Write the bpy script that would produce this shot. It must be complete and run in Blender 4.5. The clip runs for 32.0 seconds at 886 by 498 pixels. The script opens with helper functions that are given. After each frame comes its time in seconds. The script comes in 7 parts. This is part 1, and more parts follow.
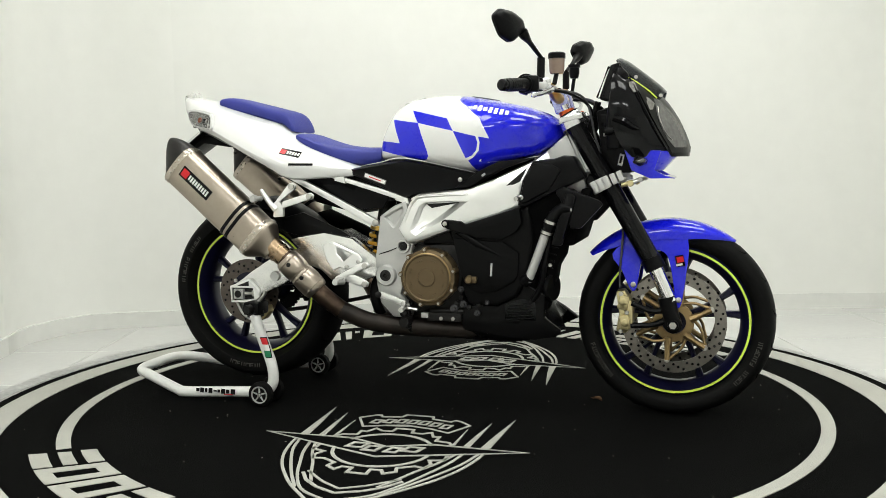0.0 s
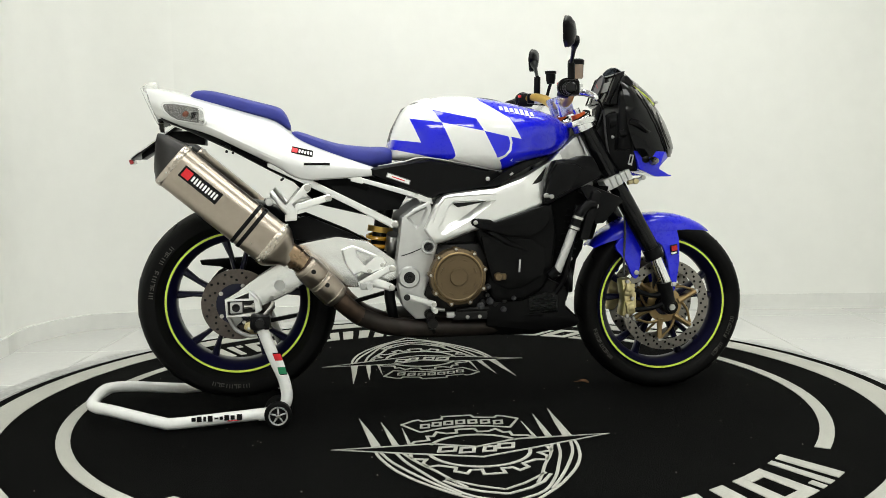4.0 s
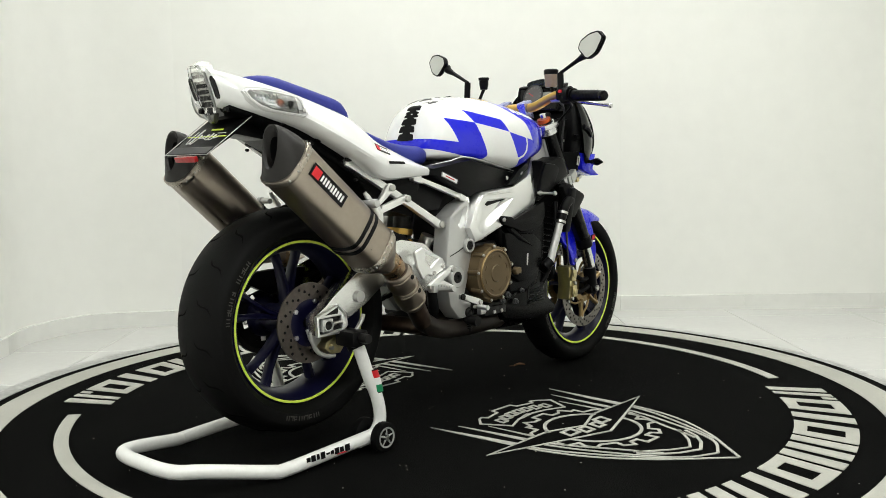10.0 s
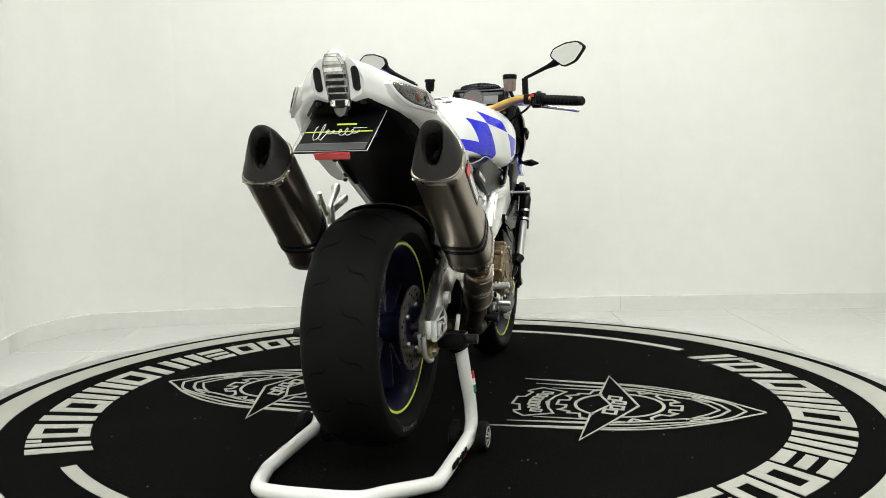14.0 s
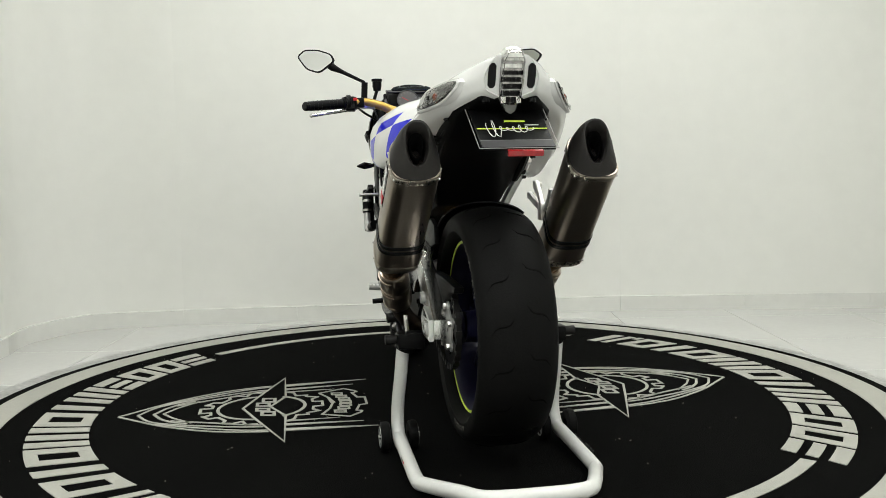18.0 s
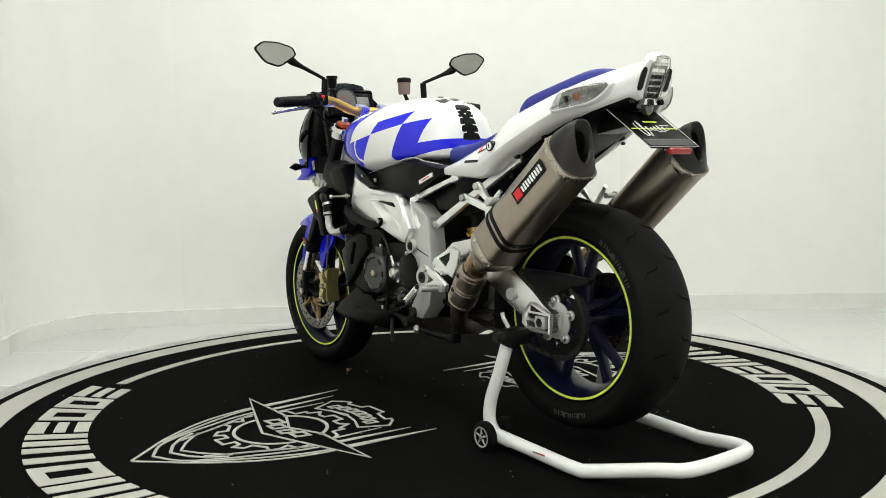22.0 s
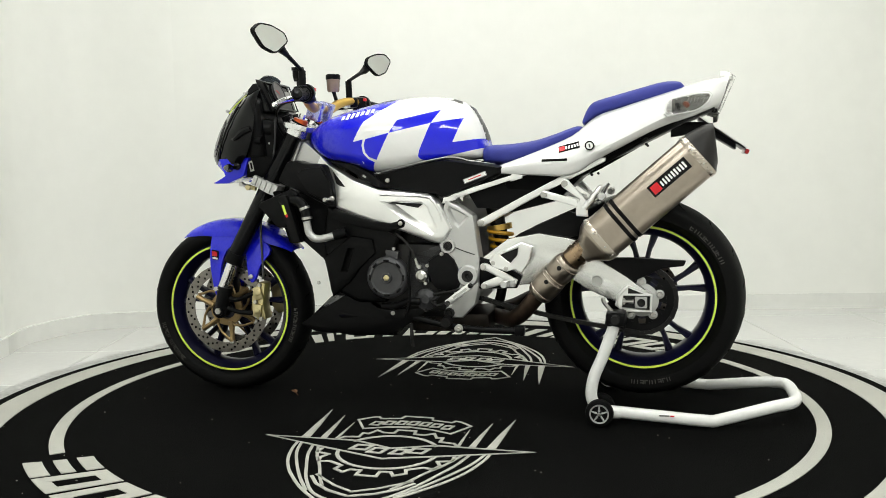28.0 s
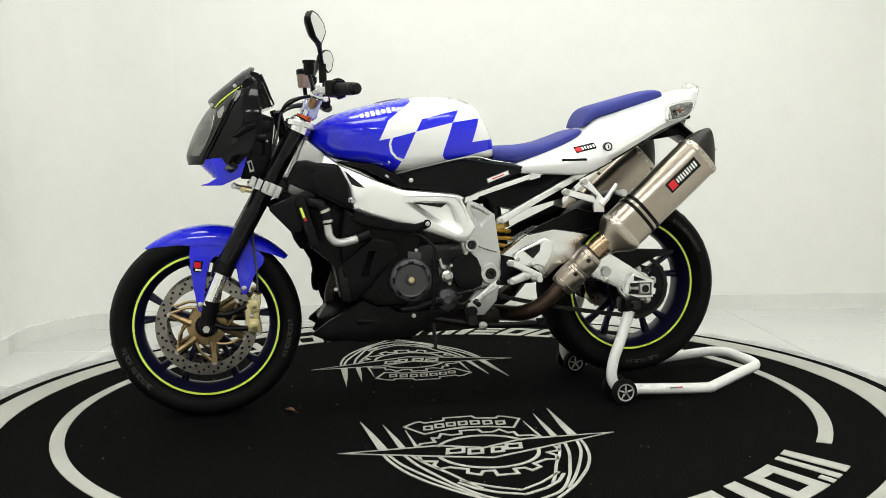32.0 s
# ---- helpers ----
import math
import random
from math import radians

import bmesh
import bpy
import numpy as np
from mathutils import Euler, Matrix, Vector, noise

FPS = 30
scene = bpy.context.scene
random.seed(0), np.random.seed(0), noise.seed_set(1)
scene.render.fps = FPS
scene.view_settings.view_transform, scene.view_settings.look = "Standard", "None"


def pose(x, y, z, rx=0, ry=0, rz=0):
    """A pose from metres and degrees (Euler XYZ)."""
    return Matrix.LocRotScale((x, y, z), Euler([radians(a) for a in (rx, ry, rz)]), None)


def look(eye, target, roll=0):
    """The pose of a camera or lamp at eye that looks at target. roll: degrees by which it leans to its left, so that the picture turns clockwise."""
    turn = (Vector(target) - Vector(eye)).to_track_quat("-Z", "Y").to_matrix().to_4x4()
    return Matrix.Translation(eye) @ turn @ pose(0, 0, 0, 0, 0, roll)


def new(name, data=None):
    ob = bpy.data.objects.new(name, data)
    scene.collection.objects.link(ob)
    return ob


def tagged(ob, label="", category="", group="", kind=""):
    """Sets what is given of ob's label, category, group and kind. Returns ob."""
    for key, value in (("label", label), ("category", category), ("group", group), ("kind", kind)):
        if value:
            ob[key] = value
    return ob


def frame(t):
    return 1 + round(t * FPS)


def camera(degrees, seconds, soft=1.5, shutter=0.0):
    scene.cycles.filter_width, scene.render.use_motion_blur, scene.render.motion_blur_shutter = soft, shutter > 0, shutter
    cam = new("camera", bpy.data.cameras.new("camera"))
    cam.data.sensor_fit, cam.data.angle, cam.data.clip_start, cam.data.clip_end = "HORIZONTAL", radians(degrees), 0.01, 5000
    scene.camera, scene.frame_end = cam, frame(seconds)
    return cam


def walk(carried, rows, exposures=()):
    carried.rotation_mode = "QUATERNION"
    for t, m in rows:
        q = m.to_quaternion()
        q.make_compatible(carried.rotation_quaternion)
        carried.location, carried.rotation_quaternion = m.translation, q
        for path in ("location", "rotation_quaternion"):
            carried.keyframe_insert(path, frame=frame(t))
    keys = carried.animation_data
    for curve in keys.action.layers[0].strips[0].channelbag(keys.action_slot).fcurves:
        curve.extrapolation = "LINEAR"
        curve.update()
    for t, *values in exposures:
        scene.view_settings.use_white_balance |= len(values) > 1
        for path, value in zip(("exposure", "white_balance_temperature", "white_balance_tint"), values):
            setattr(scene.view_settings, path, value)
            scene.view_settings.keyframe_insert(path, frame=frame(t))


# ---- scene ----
EYE = (0.0, -2.975, 0.780)
YAW, PITCH, ROLL = radians(-0.175), radians(-5.405), -0.983
AIM = (EYE[0] - math.sin(YAW) * math.cos(PITCH), EYE[1] + math.cos(YAW) * math.cos(PITCH), EYE[2] + math.sin(PITCH))
cam = camera(52.45, 32.0, soft=0.8)
STILL = look(EYE, AIM, ROLL)
walk(cam, [(0.0, STILL), (32.0, STILL)], exposures=[(0.0, -0.18), (11.0, -0.18), (13.5, -0.13), (16.0, -0.37), (20.0, -0.37), (22.0, -0.17), (23.0, -0.12), (32.0, -0.14)])

# turntable: heading of the bike at a time, in degrees
def heading(t):
    return -17.236 + 6.5442 * t


# ---- light ----
world = bpy.data.worlds.new("room_air")
scene.world = world
world.use_nodes = True
world.node_tree.nodes["Background"].inputs[0].default_value = (0.9, 0.95, 1.0, 1)
world.node_tree.nodes["Background"].inputs[1].default_value = 0.02


def area_lamp(name, m, sx, sy, watts, colour=(0.98, 1.0, 0.985)):
    d = bpy.data.lights.new(name, "AREA")
    d.shape, d.size, d.size_y, d.energy, d.color = "RECTANGLE", sx, sy, watts, colour
    ob = new(name, d)
    ob.matrix_world = m
    return ob


CEIL = 2.85
PANELS = [(-0.55, -0.7, 10.8), (1.15, -0.7, 10.8), (-0.35, 0.6, 7.6), (1.25, 0.6, 7.6), (-0.75, -3.1, 36), (1.15, -3.1, 36)]
for px, py, watts in PANELS:
    area_lamp("panel_light", pose(px, py, CEIL - 0.06), 1.15, 0.55, watts)

# ---- materials ----
def mat(name, col, rough=0.5, metal=0.0, var=0.06, scale=8.0, bump=0.0, bscale=60.0, coat=0.0, trans=0.0, ior=1.45, emit=None, fine=90.0, rvar=0.1, stretch=None, sheen=0.0, spec=0.5):
    """A surface with variation of colour and gloss at two scales and fine relief."""
    m = bpy.data.materials.new(name)
    m.use_nodes = True
    nt = m.node_tree
    b = nt.nodes["Principled BSDF"]
    b.inputs["Base Color"].default_value = (*col, 1)
    b.inputs["Roughness"].default_value = rough
    b.inputs["Metallic"].default_value = metal
    b.inputs["IOR"].default_value = ior
    b.inputs["Coat Weight"].default_value = coat
    b.inputs["Coat Roughness"].default_value = 0.03
    b.inputs["Transmission Weight"].default_value = trans
    b.inputs["Sheen Weight"].default_value = sheen
    b.inputs["Specular IOR Level"].default_value = spec
    if emit:
        b.inputs["Emission Color"].default_value = (*emit[:3], 1)
        b.inputs["Emission Strength"].default_value = emit[3]
    tc = nt.nodes.new("ShaderNodeTexCoord")
    co = tc.outputs["Object"]
    if stretch:
        mp = nt.nodes.new("ShaderNodeMapping")
        mp.inputs["Scale"].default_value = stretch
        nt.links.new(co, mp.inputs[0])
        co = mp.outputs[0]
    if var > 0 or rvar > 0:
        n1 = nt.nodes.new("ShaderNodeTexNoise")
        n1.inputs["Scale"].default_value, n1.inputs["Detail"].default_value = scale, 4
        n2 = nt.nodes.new("ShaderNodeTexNoise")
        n2.inputs["Scale"].default_value, n2.inputs["Detail"].default_value = fine, 3
        nt.links.new(co, n1.inputs["Vector"])
        nt.links.new(co, n2.inputs["Vector"])
        ad = nt.nodes.new("ShaderNodeMath")
        ad.operation = "ADD"
        nt.links.new(n1.outputs["Fac"], ad.inputs[0])
        nt.links.new(n2.outputs["Fac"], ad.inputs[1])
        mr = nt.nodes.new("ShaderNodeMapRange")
        mr.inputs["From Min"].default_value, mr.inputs["From Max"].default_value = 0.6, 1.4
        mr.inputs["To Min"].default_value, mr.inputs["To Max"].default_value = 1 - var, 1 + var
        nt.links.new(ad.outputs[0], mr.inputs["Value"])
        mx = nt.nodes.new("ShaderNodeVectorMath")
        mx.operation = "SCALE"
        mx.inputs[0].default_value = col
        nt.links.new(mr.outputs[0], mx.inputs["Scale"])
        nt.links.new(mx.outputs[0], b.inputs["Base Color"])
        if rvar > 0:
            m2 = nt.nodes.new("ShaderNodeMapRange")
            m2.inputs["From Min"].default_value, m2.inputs["From Max"].default_value = 0.6, 1.4
            m2.inputs["To Min"].default_value, m2.inputs["To Max"].default_value = rough * (1 - rvar), min(1, rough * (1 + rvar))
            nt.links.new(ad.outputs[0], m2.inputs["Value"])
            nt.links.new(m2.outputs[0], b.inputs["Roughness"])
    if bump > 0:
        n3 = nt.nodes.new("ShaderNodeTexNoise")
        n3.inputs["Scale"].default_value, n3.inputs["Detail"].default_value = bscale, 5
        nt.links.new(co, n3.inputs["Vector"])
        bp = nt.nodes.new("ShaderNodeBump")
        bp.inputs["Strength"].default_value, bp.inputs["Distance"].default_value = bump, 0.002
        nt.links.new(n3.outputs["Fac"], bp.inputs["Height"])
        nt.links.new(bp.outputs[0], b.inputs["Normal"])
    return m


def blotches(name, a, b, scale, rough=0.5):
    """Two colours in irregular patches with crisp edges."""
    m = mat(name, a, rough, var=0.0, rvar=0.0)
    nt = m.node_tree
    tc = nt.nodes.new("ShaderNodeTexCoord")
    n = nt.nodes.new("ShaderNodeTexNoise")
    n.inputs["Scale"].default_value, n.inputs["Detail"].default_value = scale, 2
    r = nt.nodes.new("ShaderNodeValToRGB")
    r.color_ramp.elements[0].position, r.color_ramp.elements[1].position = 0.50, 0.53
    r.color_ramp.elements[0].color, r.color_ramp.elements[1].color = (*a, 1), (*b, 1)
    nt.links.new(tc.outputs["Object"], n.inputs["Vector"])
    nt.links.new(n.outputs["Fac"], r.inputs["Fac"])
    nt.links.new(r.outputs["Color"], nt.nodes["Principled BSDF"].inputs["Base Color"])
    return m


WALL = mat("wall_paint", (0.80, 0.80, 0.765), 0.6, var=0.025, scale=1.3, bump=0.08, bscale=25, fine=12)
TILE = mat("white_tile", (0.60, 0.60, 0.58), 0.14, var=0.03, scale=2.5, bump=0.02, bscale=8, fine=30)
GROUT = mat("grout", (0.50, 0.49, 0.46), 0.8, var=0.1, scale=20)
BOARD = mat("skirting_tile", (0.72, 0.72, 0.69), 0.22, var=0.04, scale=3, fine=20)
RUGB = mat("black_carpet", (0.0037, 0.0038, 0.0036), 1.0, spec=0.02, var=0.35, scale=3.0, bump=0.9, bscale=420, fine=160)
RUGW = mat("white_carpet", (0.43, 0.425, 0.385), 1.0, spec=0.05, var=0.07, scale=6, bump=0.8, bscale=400, fine=160)
COLLAR = mat("grey_collar", (0.42, 0.42, 0.41), 0.5, metal=0.2, var=0.35, scale=9, fine=60)
BLUE = mat("blue_paint", (0.006, 0.009, 0.62), 0.28, var=0.03, coat=0.9, scale=4, spec=0.12)
WHITE = mat("white_paint", (0.72, 0.72, 0.71), 0.25, var=0.02, coat=0.6, scale=4)
SEATB = mat("blue_vinyl", (0.022, 0.030, 0.235), 0.55, var=0.08, scale=14, bump=0.3, bscale=500)
BLKS = mat("black_satin_plastic", (0.0032, 0.0032, 0.0033), 0.24, spec=0.10, var=0.2, scale=12, bump=0.06, bscale=500)
BLACK = mat("black_plastic", (0.0042, 0.0042, 0.0045), 0.31, spec=0.11, var=0.25, scale=12, bump=0.10, bscale=500)
GLOSS = mat("black_gloss", (0.0035, 0.0035, 0.004), 0.10, var=0.1, spec=0.22)
RUBBER = mat("tyre_rubber", (0.0042, 0.0042, 0.0041), 0.58, spec=0.10, var=0.25, scale=10, bump=0.25, bscale=220)
RIMB = mat("dark_blue_rim", (0.003, 0.003, 0.020), 0.36, var=0.08, coat=0.06, spec=0.3)
LIME = mat("lime_tape", (0.70, 0.85, 0.10), 0.45, var=0.04)
TITAN = mat("brushed_titanium", (0.36, 0.31, 0.26), 0.30, metal=1.0, var=0.07, scale=3, fine=60, stretch=(1, 6, 1))
TITANL = mat("bright_titanium_band", (0.47, 0.42, 0.36), 0.28, metal=1.0, var=0.06, scale=6)
TITAND = mat("dark_endcap", (0.015, 0.0135, 0.0125), 0.42, metal=0.2, var=0.25, scale=30, spec=0.35)
ALU = mat("cast_aluminium", (0.87, 0.87, 0.86), 0.30, metal=0.92, var=0.012, scale=7, rvar=0.0)
ALUP = mat("polished_aluminium", (0.75, 0.75, 0.76), 0.2, metal=0.95, var=0.05, scale=5)
GREYP = mat("grey_silver_paint", (0.52, 0.52, 0.51), 0.36, metal=0.55, var=0.03, scale=9)
BRONZE = mat("bronze_cover", (0.125, 0.088, 0.046), 0.40, metal=0.6, var=0.1, scale=12)
BRUSH = mat("brushed_aluminium", (0.76, 0.76, 0.75), 0.26, metal=1.0, var=0.03, scale=5, fine=40, rvar=0.0)
GCOVER = mat("grey_cover", (0.055, 0.055, 0.058), 0.42, metal=0.5, var=0.1, scale=12)
STEEL = mat("steel", (0.50, 0.49, 0.47), 0.3, metal=1.0, var=0.1, scale=20)
DSTEEL = mat("dark_steel", (0.014, 0.0135, 0.013), 0.45, metal=0.3, var=0.3, scale=20, spec=0.3)
EXH = mat("heat_stained_pipe", (0.085, 0.058, 0.042), 0.36, metal=0.85, var=0.45, scale=9, fine=40)
PIPED = mat("dark_pipe", (0.020, 0.015, 0.012), 0.48, metal=0.5, var=0.5, scale=12, fine=40)
GOLD = mat("gold_anodised", (0.62, 0.40, 0.10), 0.36, metal=0.85, var=0.04)
CALI = mat("gold_caliper", (0.58, 0.50, 0.28), 0.34, metal=0.9, var=0.12, scale=20)
CHROME = mat("chrome", (0.80, 0.80, 0.80), 0.06, metal=1.0, var=0.02)
MIRROR = mat("mirror_glass", (0.66, 0.67, 0.66), 0.012, metal=1.0, var=0.0, rvar=0.0)
LENS = mat("clear_lens", (0.97, 0.97, 0.97), 0.03, var=0.0, rvar=0.0, trans=1.0, spec=0.3, ior=1.25)
REFL = mat("lamp_reflector", (0.80, 0.80, 0.80), 0.12, metal=1.0, var=0.05, scale=40)
BOWL = mat("silvered_bowl", (0.34, 0.33, 0.32), 0.24, metal=0.8, var=0.4, scale=45)
FACET = mat("faceted_clear_plastic", (0.74, 0.74, 0.71), 0.14, metal=0.35, var=0.45, scale=70)
INDB = mat("indicator_bowl", (0.27, 0.265, 0.255), 0.20, metal=0.6, var=0.6, scale=55)
REFLD = mat("dull_reflector", (0.13, 0.13, 0.125), 0.18, metal=0.7, var=0.25, scale=14)
REFLG = mat("grey_reflector_sheen", (0.16, 0.16, 0.155), 0.24, metal=0.6, var=0.35, scale=24)
SMOKE = mat("smoked_lens", (0.006, 0.0065, 0.006), 0.05, var=0.0, rvar=0.0, spec=0.40)
SCREEN = mat("smoked_screen", (0.05, 0.06, 0.075), 0.04, var=0.0, rvar=0.0, trans=0.9, spec=0.4)
RADM = mat("radiator_black", (0.003, 0.003, 0.003), 0.9, spec=0.02, var=0.2, scale=30)
REDL = mat("red_reflector", (0.30, 0.008, 0.010), 0.2, var=0.2, scale=90, coat=0.5)
AMBER = mat("amber_bulb", (0.22, 0.06, 0.03), 0.25, var=0.1)
RED = mat("red_print", (0.62, 0.012, 0.020), 0.35, var=0.05)
GREEN = mat("green_print", (0.010, 0.22, 0.09), 0.35, var=0.05)
WPRINT = mat("white_print", (0.78, 0.78, 0.76), 0.4, var=0.03)
MARKT = mat("moulded_tyre_mark", (0.055, 0.052, 0.046), 0.6, var=0.2, scale=40)
GPRINT = mat("grey_print", (0.18, 0.18, 0.175), 0.5, var=0.08)
YELLOW = mat("yellow_spring", (0.75, 0.40, 0.02), 0.35, var=0.08, coat=0.4)
ORANGE = mat("orange_anodised", (0.60, 0.10, 0.02), 0.3, metal=0.6, var=0.06)
BLUEANO = mat("blue_clamp", (0.42, 0.44, 0.74), 0.26, metal=0.85, var=0.04)
STANDW = mat("white_powder_coat", (0.80, 0.80, 0.78), 0.32, var=0.05, scale=10, coat=0.3)
AMBERJ = mat("brown_fluid_pot", (0.24, 0.17, 0.13), 0.15, var=0.1, coat=0.5)
LEAF = mat("dry_leaf", (0.20, 0.10, 0.045), 0.8, var=0.3, scale=60)
DUST = mat("pale_lint", (0.35, 0.32, 0.28), 0.9, var=0.3)
DIAL = mat("dial_face", (0.09, 0.085, 0.085), 0.4, var=0.04)
GLOW = mat("lamp_diffuser", (0.9, 0.9, 0.9), 0.5, var=0.0, rvar=0.0, emit=(0.985, 1.0, 0.92, 6.0))


CARR = mat("bronze_carrier", (0.30, 0.21, 0.10), 0.36, metal=0.8, var=0.08)
SURR = mat("pale_grey_lamp_surround", (0.42, 0.42, 0.41), 0.25, metal=0.3, var=0.05, coat=0.3)
DISC = mat("brake_disc_steel", (0.21, 0.195, 0.175), 0.30, metal=1.0, var=0.15, scale=25)
DISCR = mat("worn_disc_steel", (0.10, 0.085, 0.075), 0.38, metal=0.9, var=0.25, scale=25)


PALE = mat("pale_lamp_frame", (0.66, 0.66, 0.65), 0.22, var=0.04, coat=0.4)


# ---- mesh tools ----
def part(name, bm, material, parent=None, label="", smooth=40):
    """Links a bmesh as one mesh object under a thing or a part. material may be a list."""
    bmesh.ops.recalc_face_normals(bm, faces=bm.faces)
    me = bpy.data.meshes.new(name)
    for f in bm.faces:
        f.smooth = True
    bm.to_mesh(me)
    bm.free()
    me.set_sharp_from_angle(angle=radians(smooth))
    for m in material if isinstance(material, (list, tuple)) else [material]:
        me.materials.append(m)
    ob = new(name, me)
    if parent is not None:
        ob.parent = parent
    if label:
        ob["label"] = label
    return ob


def thing(name, label, category, group="", kind=""):
    e = new(name, None)
    e.empty_display_size = 0.1
    return tagged(e, label, category, group, kind)


def merge(*bms):
    out = bmesh.new()
    for b in bms:
        me = bpy.data.meshes.new("tmp")
        b.to_mesh(me)
        b.free()
        out.from_mesh(me)
        bpy.data.meshes.remove(me)
    return out


def moved(bm, m):
    bmesh.ops.transform(bm, matrix=m, verts=bm.verts)
    return bm


def flipped(bm):
    """The mirror image across the bike's middle plane."""
    bmesh.ops.transform(bm, matrix=Matrix.Scale(-1, 4, (0, 1, 0)), verts=bm.verts)
    bmesh.ops.reverse_faces(bm, faces=bm.faces)
    return bm


def bevelled(bm, r, seg=2, angle=30):
    if r <= 0:
        return bm
    bmesh.ops.recalc_face_normals(bm, faces=bm.faces)
    es = [e for e in bm.edges if len(e.link_faces) == 2 and e.calc_face_angle(0) > radians(angle)]
    bmesh.ops.bevel(bm, geom=es, offset=r, segments=seg, profile=0.6, affect="EDGES", clamp_overlap=True)
    return bm


def prism(pts, y0, y1, bev=0.004, seg=2, inset=0.0):
    """A plate: an outline in (x, z), from y0 to y1, with rounded edges."""
    bm = bmesh.new()
    a = [bm.verts.new((x, y0, z)) for x, z in pts]
    b = [bm.verts.new((x, y1, z)) for x, z in pts]
    n = len(pts)
    bm.faces.new(a)
    bm.faces.new(b[::-1])
    for i in range(n):
        bm.faces.new((a[i], b[i], b[(i + 1) % n], a[(i + 1) % n]))
    return bevelled(bm, bev, seg)


def box(c, s, bev=0.004, rot=(0, 0, 0), seg=2):
    bm = bmesh.new()
    bmesh.ops.create_cube(bm, size=1.0)
    bmesh.ops.scale(bm, vec=s, verts=bm.verts)
    bevelled(bm, bev, seg)
    return moved(bm, pose(*c, *rot))


def curve(pts, k=6, closed=False):
    """Catmull-Rom points through the given ones."""
    P = [Vector(p) for p in pts]
    if len(P) < 3:
        return P
    n, out = len(P), []
    spans = n if closed else n - 1
    for i in range(spans):
        if closed:
            p0, p1, p2, p3 = P[(i - 1) % n], P[i], P[(i + 1) % n], P[(i + 2) % n]
        else:
            p1, p2 = P[i], P[i + 1]
            p0 = P[i - 1] if i > 0 else p1 * 2 - p2
            p3 = P[i + 2] if i + 2 < n else p2 * 2 - p1
        for j in range(k):
            t = j / k
            out.append(0.5 * (2 * p1 + (p2 - p0) * t + (2 * p0 - 5 * p1 + 4 * p2 - p3) * t * t + (3 * p1 - p0 - 3 * p2 + p3) * t ** 3))
    if not closed:
        out.append(P[-1])
    return out


def tube(pts, r, n=12, k=6, caps=True, flat=1.0, closed=False, soft=True):
    """A round bar along a path; r is a number or one radius for each given point."""
    path = curve(pts, k, closed) if soft else [Vector(p) for p in pts]
    m = len(path)
    if isinstance(r, (list, tuple)):
        rr = [float(np.interp(i * (len(r) - 1) / max(1, m - 1), range(len(r)), r)) for i in range(m)]
    else:
        rr = [r] * m
    bm = bmesh.new()
    rings, side = [], None
    for i, p in enumerate(path):
        if closed:
            d = path[(i + 1) % m] - path[i - 1]
        else:
            d = path[min(i + 1, m - 1)] - path[max(i - 1, 0)]
        d.normalize()
        if side is None:
            side = d.orthogonal().normalized()
        side = (side - d * side.dot(d)).normalized()
        up = d.cross(side)
        rings.append([bm.verts.new(p + (side * math.cos(2 * math.pi * j / n) * flat + up * math.sin(2 * math.pi * j / n)) * rr[i]) for j in range(n)])
    for i in range(m if closed else m - 1):
        a, b = rings[i], rings[(i + 1) % m]
        for j in range(n):
            bm.faces.new((a[j], a[(j + 1) % n], b[(j + 1) % n], b[j]))
    if caps and not closed:
        bm.faces.new(rings[0][::-1])
        bm.faces.new(rings[-1])
    return bm


def lathe(profile, c=(0, 0, 0), n=48, m=None, closed=False):
    """Turned about the y axis through c: profile of (radius, y). closed joins the last point to the first."""
    bm = bmesh.new()
    rings = []
    for r, y in profile:
        if r < 1e-6:
            rings.append([bm.verts.new((0, y, 0))])
        else:
            rings.append([bm.verts.new((r * math.cos(2 * math.pi * j / n), y, r * math.sin(2 * math.pi * j / n))) for j in range(n)])
    pairs = list(zip(rings, rings[1:])) + ([(rings[-1], rings[0])] if closed else [])
    for a, b in pairs:
        for j in range(n):
            k = (j + 1) % n
            if len(a) == 1 and len(b) == 1:
                continue
            if len(a) == 1:
                bm.faces.new((a[0], b[j], b[k]))
            elif len(b) == 1:
                bm.faces.new((a[j], b[0], a[k]))
            else:
                bm.faces.new((a[j], b[j], b[k], a[k]))
    return moved(bm, Matrix.Translation(c) @ (m or Matrix.Identity(4)))


def knob(c, r, h, axis="y", n=16, bev=0.15):
    """A short turned boss or bolt head, its base at c, along the axis (sign in h)."""
    bm = lathe([(0, 0), (r, 0), (r, h * (1 - bev)), (r * (1 - bev), h), (0, h)], n=n)
    if axis == "x":
        moved(bm, pose(0, 0, 0, 0, 0, -90))
    if axis == "z":
        moved(bm, pose(0, 0, 0, 90, 0, 0))
    return moved(bm, Matrix.Translation(c))


def loft(rings, closed=True, caps=True):
    """Skin over rings of equal length."""
    bm = bmesh.new()
    vs = [[bm.verts.new(p) for p in ring] for ring in rings]
    n = len(vs[0])
    for a, b in zip(vs, vs[1:]):
        for j in range(n if closed else n - 1):
            k = (j + 1) % n
            bm.faces.new((a[j], a[k], b[k], b[j]))
    if caps and closed:
        bm.faces.new(vs[0][::-1])
        bm.faces.new(vs[-1])
    return bm


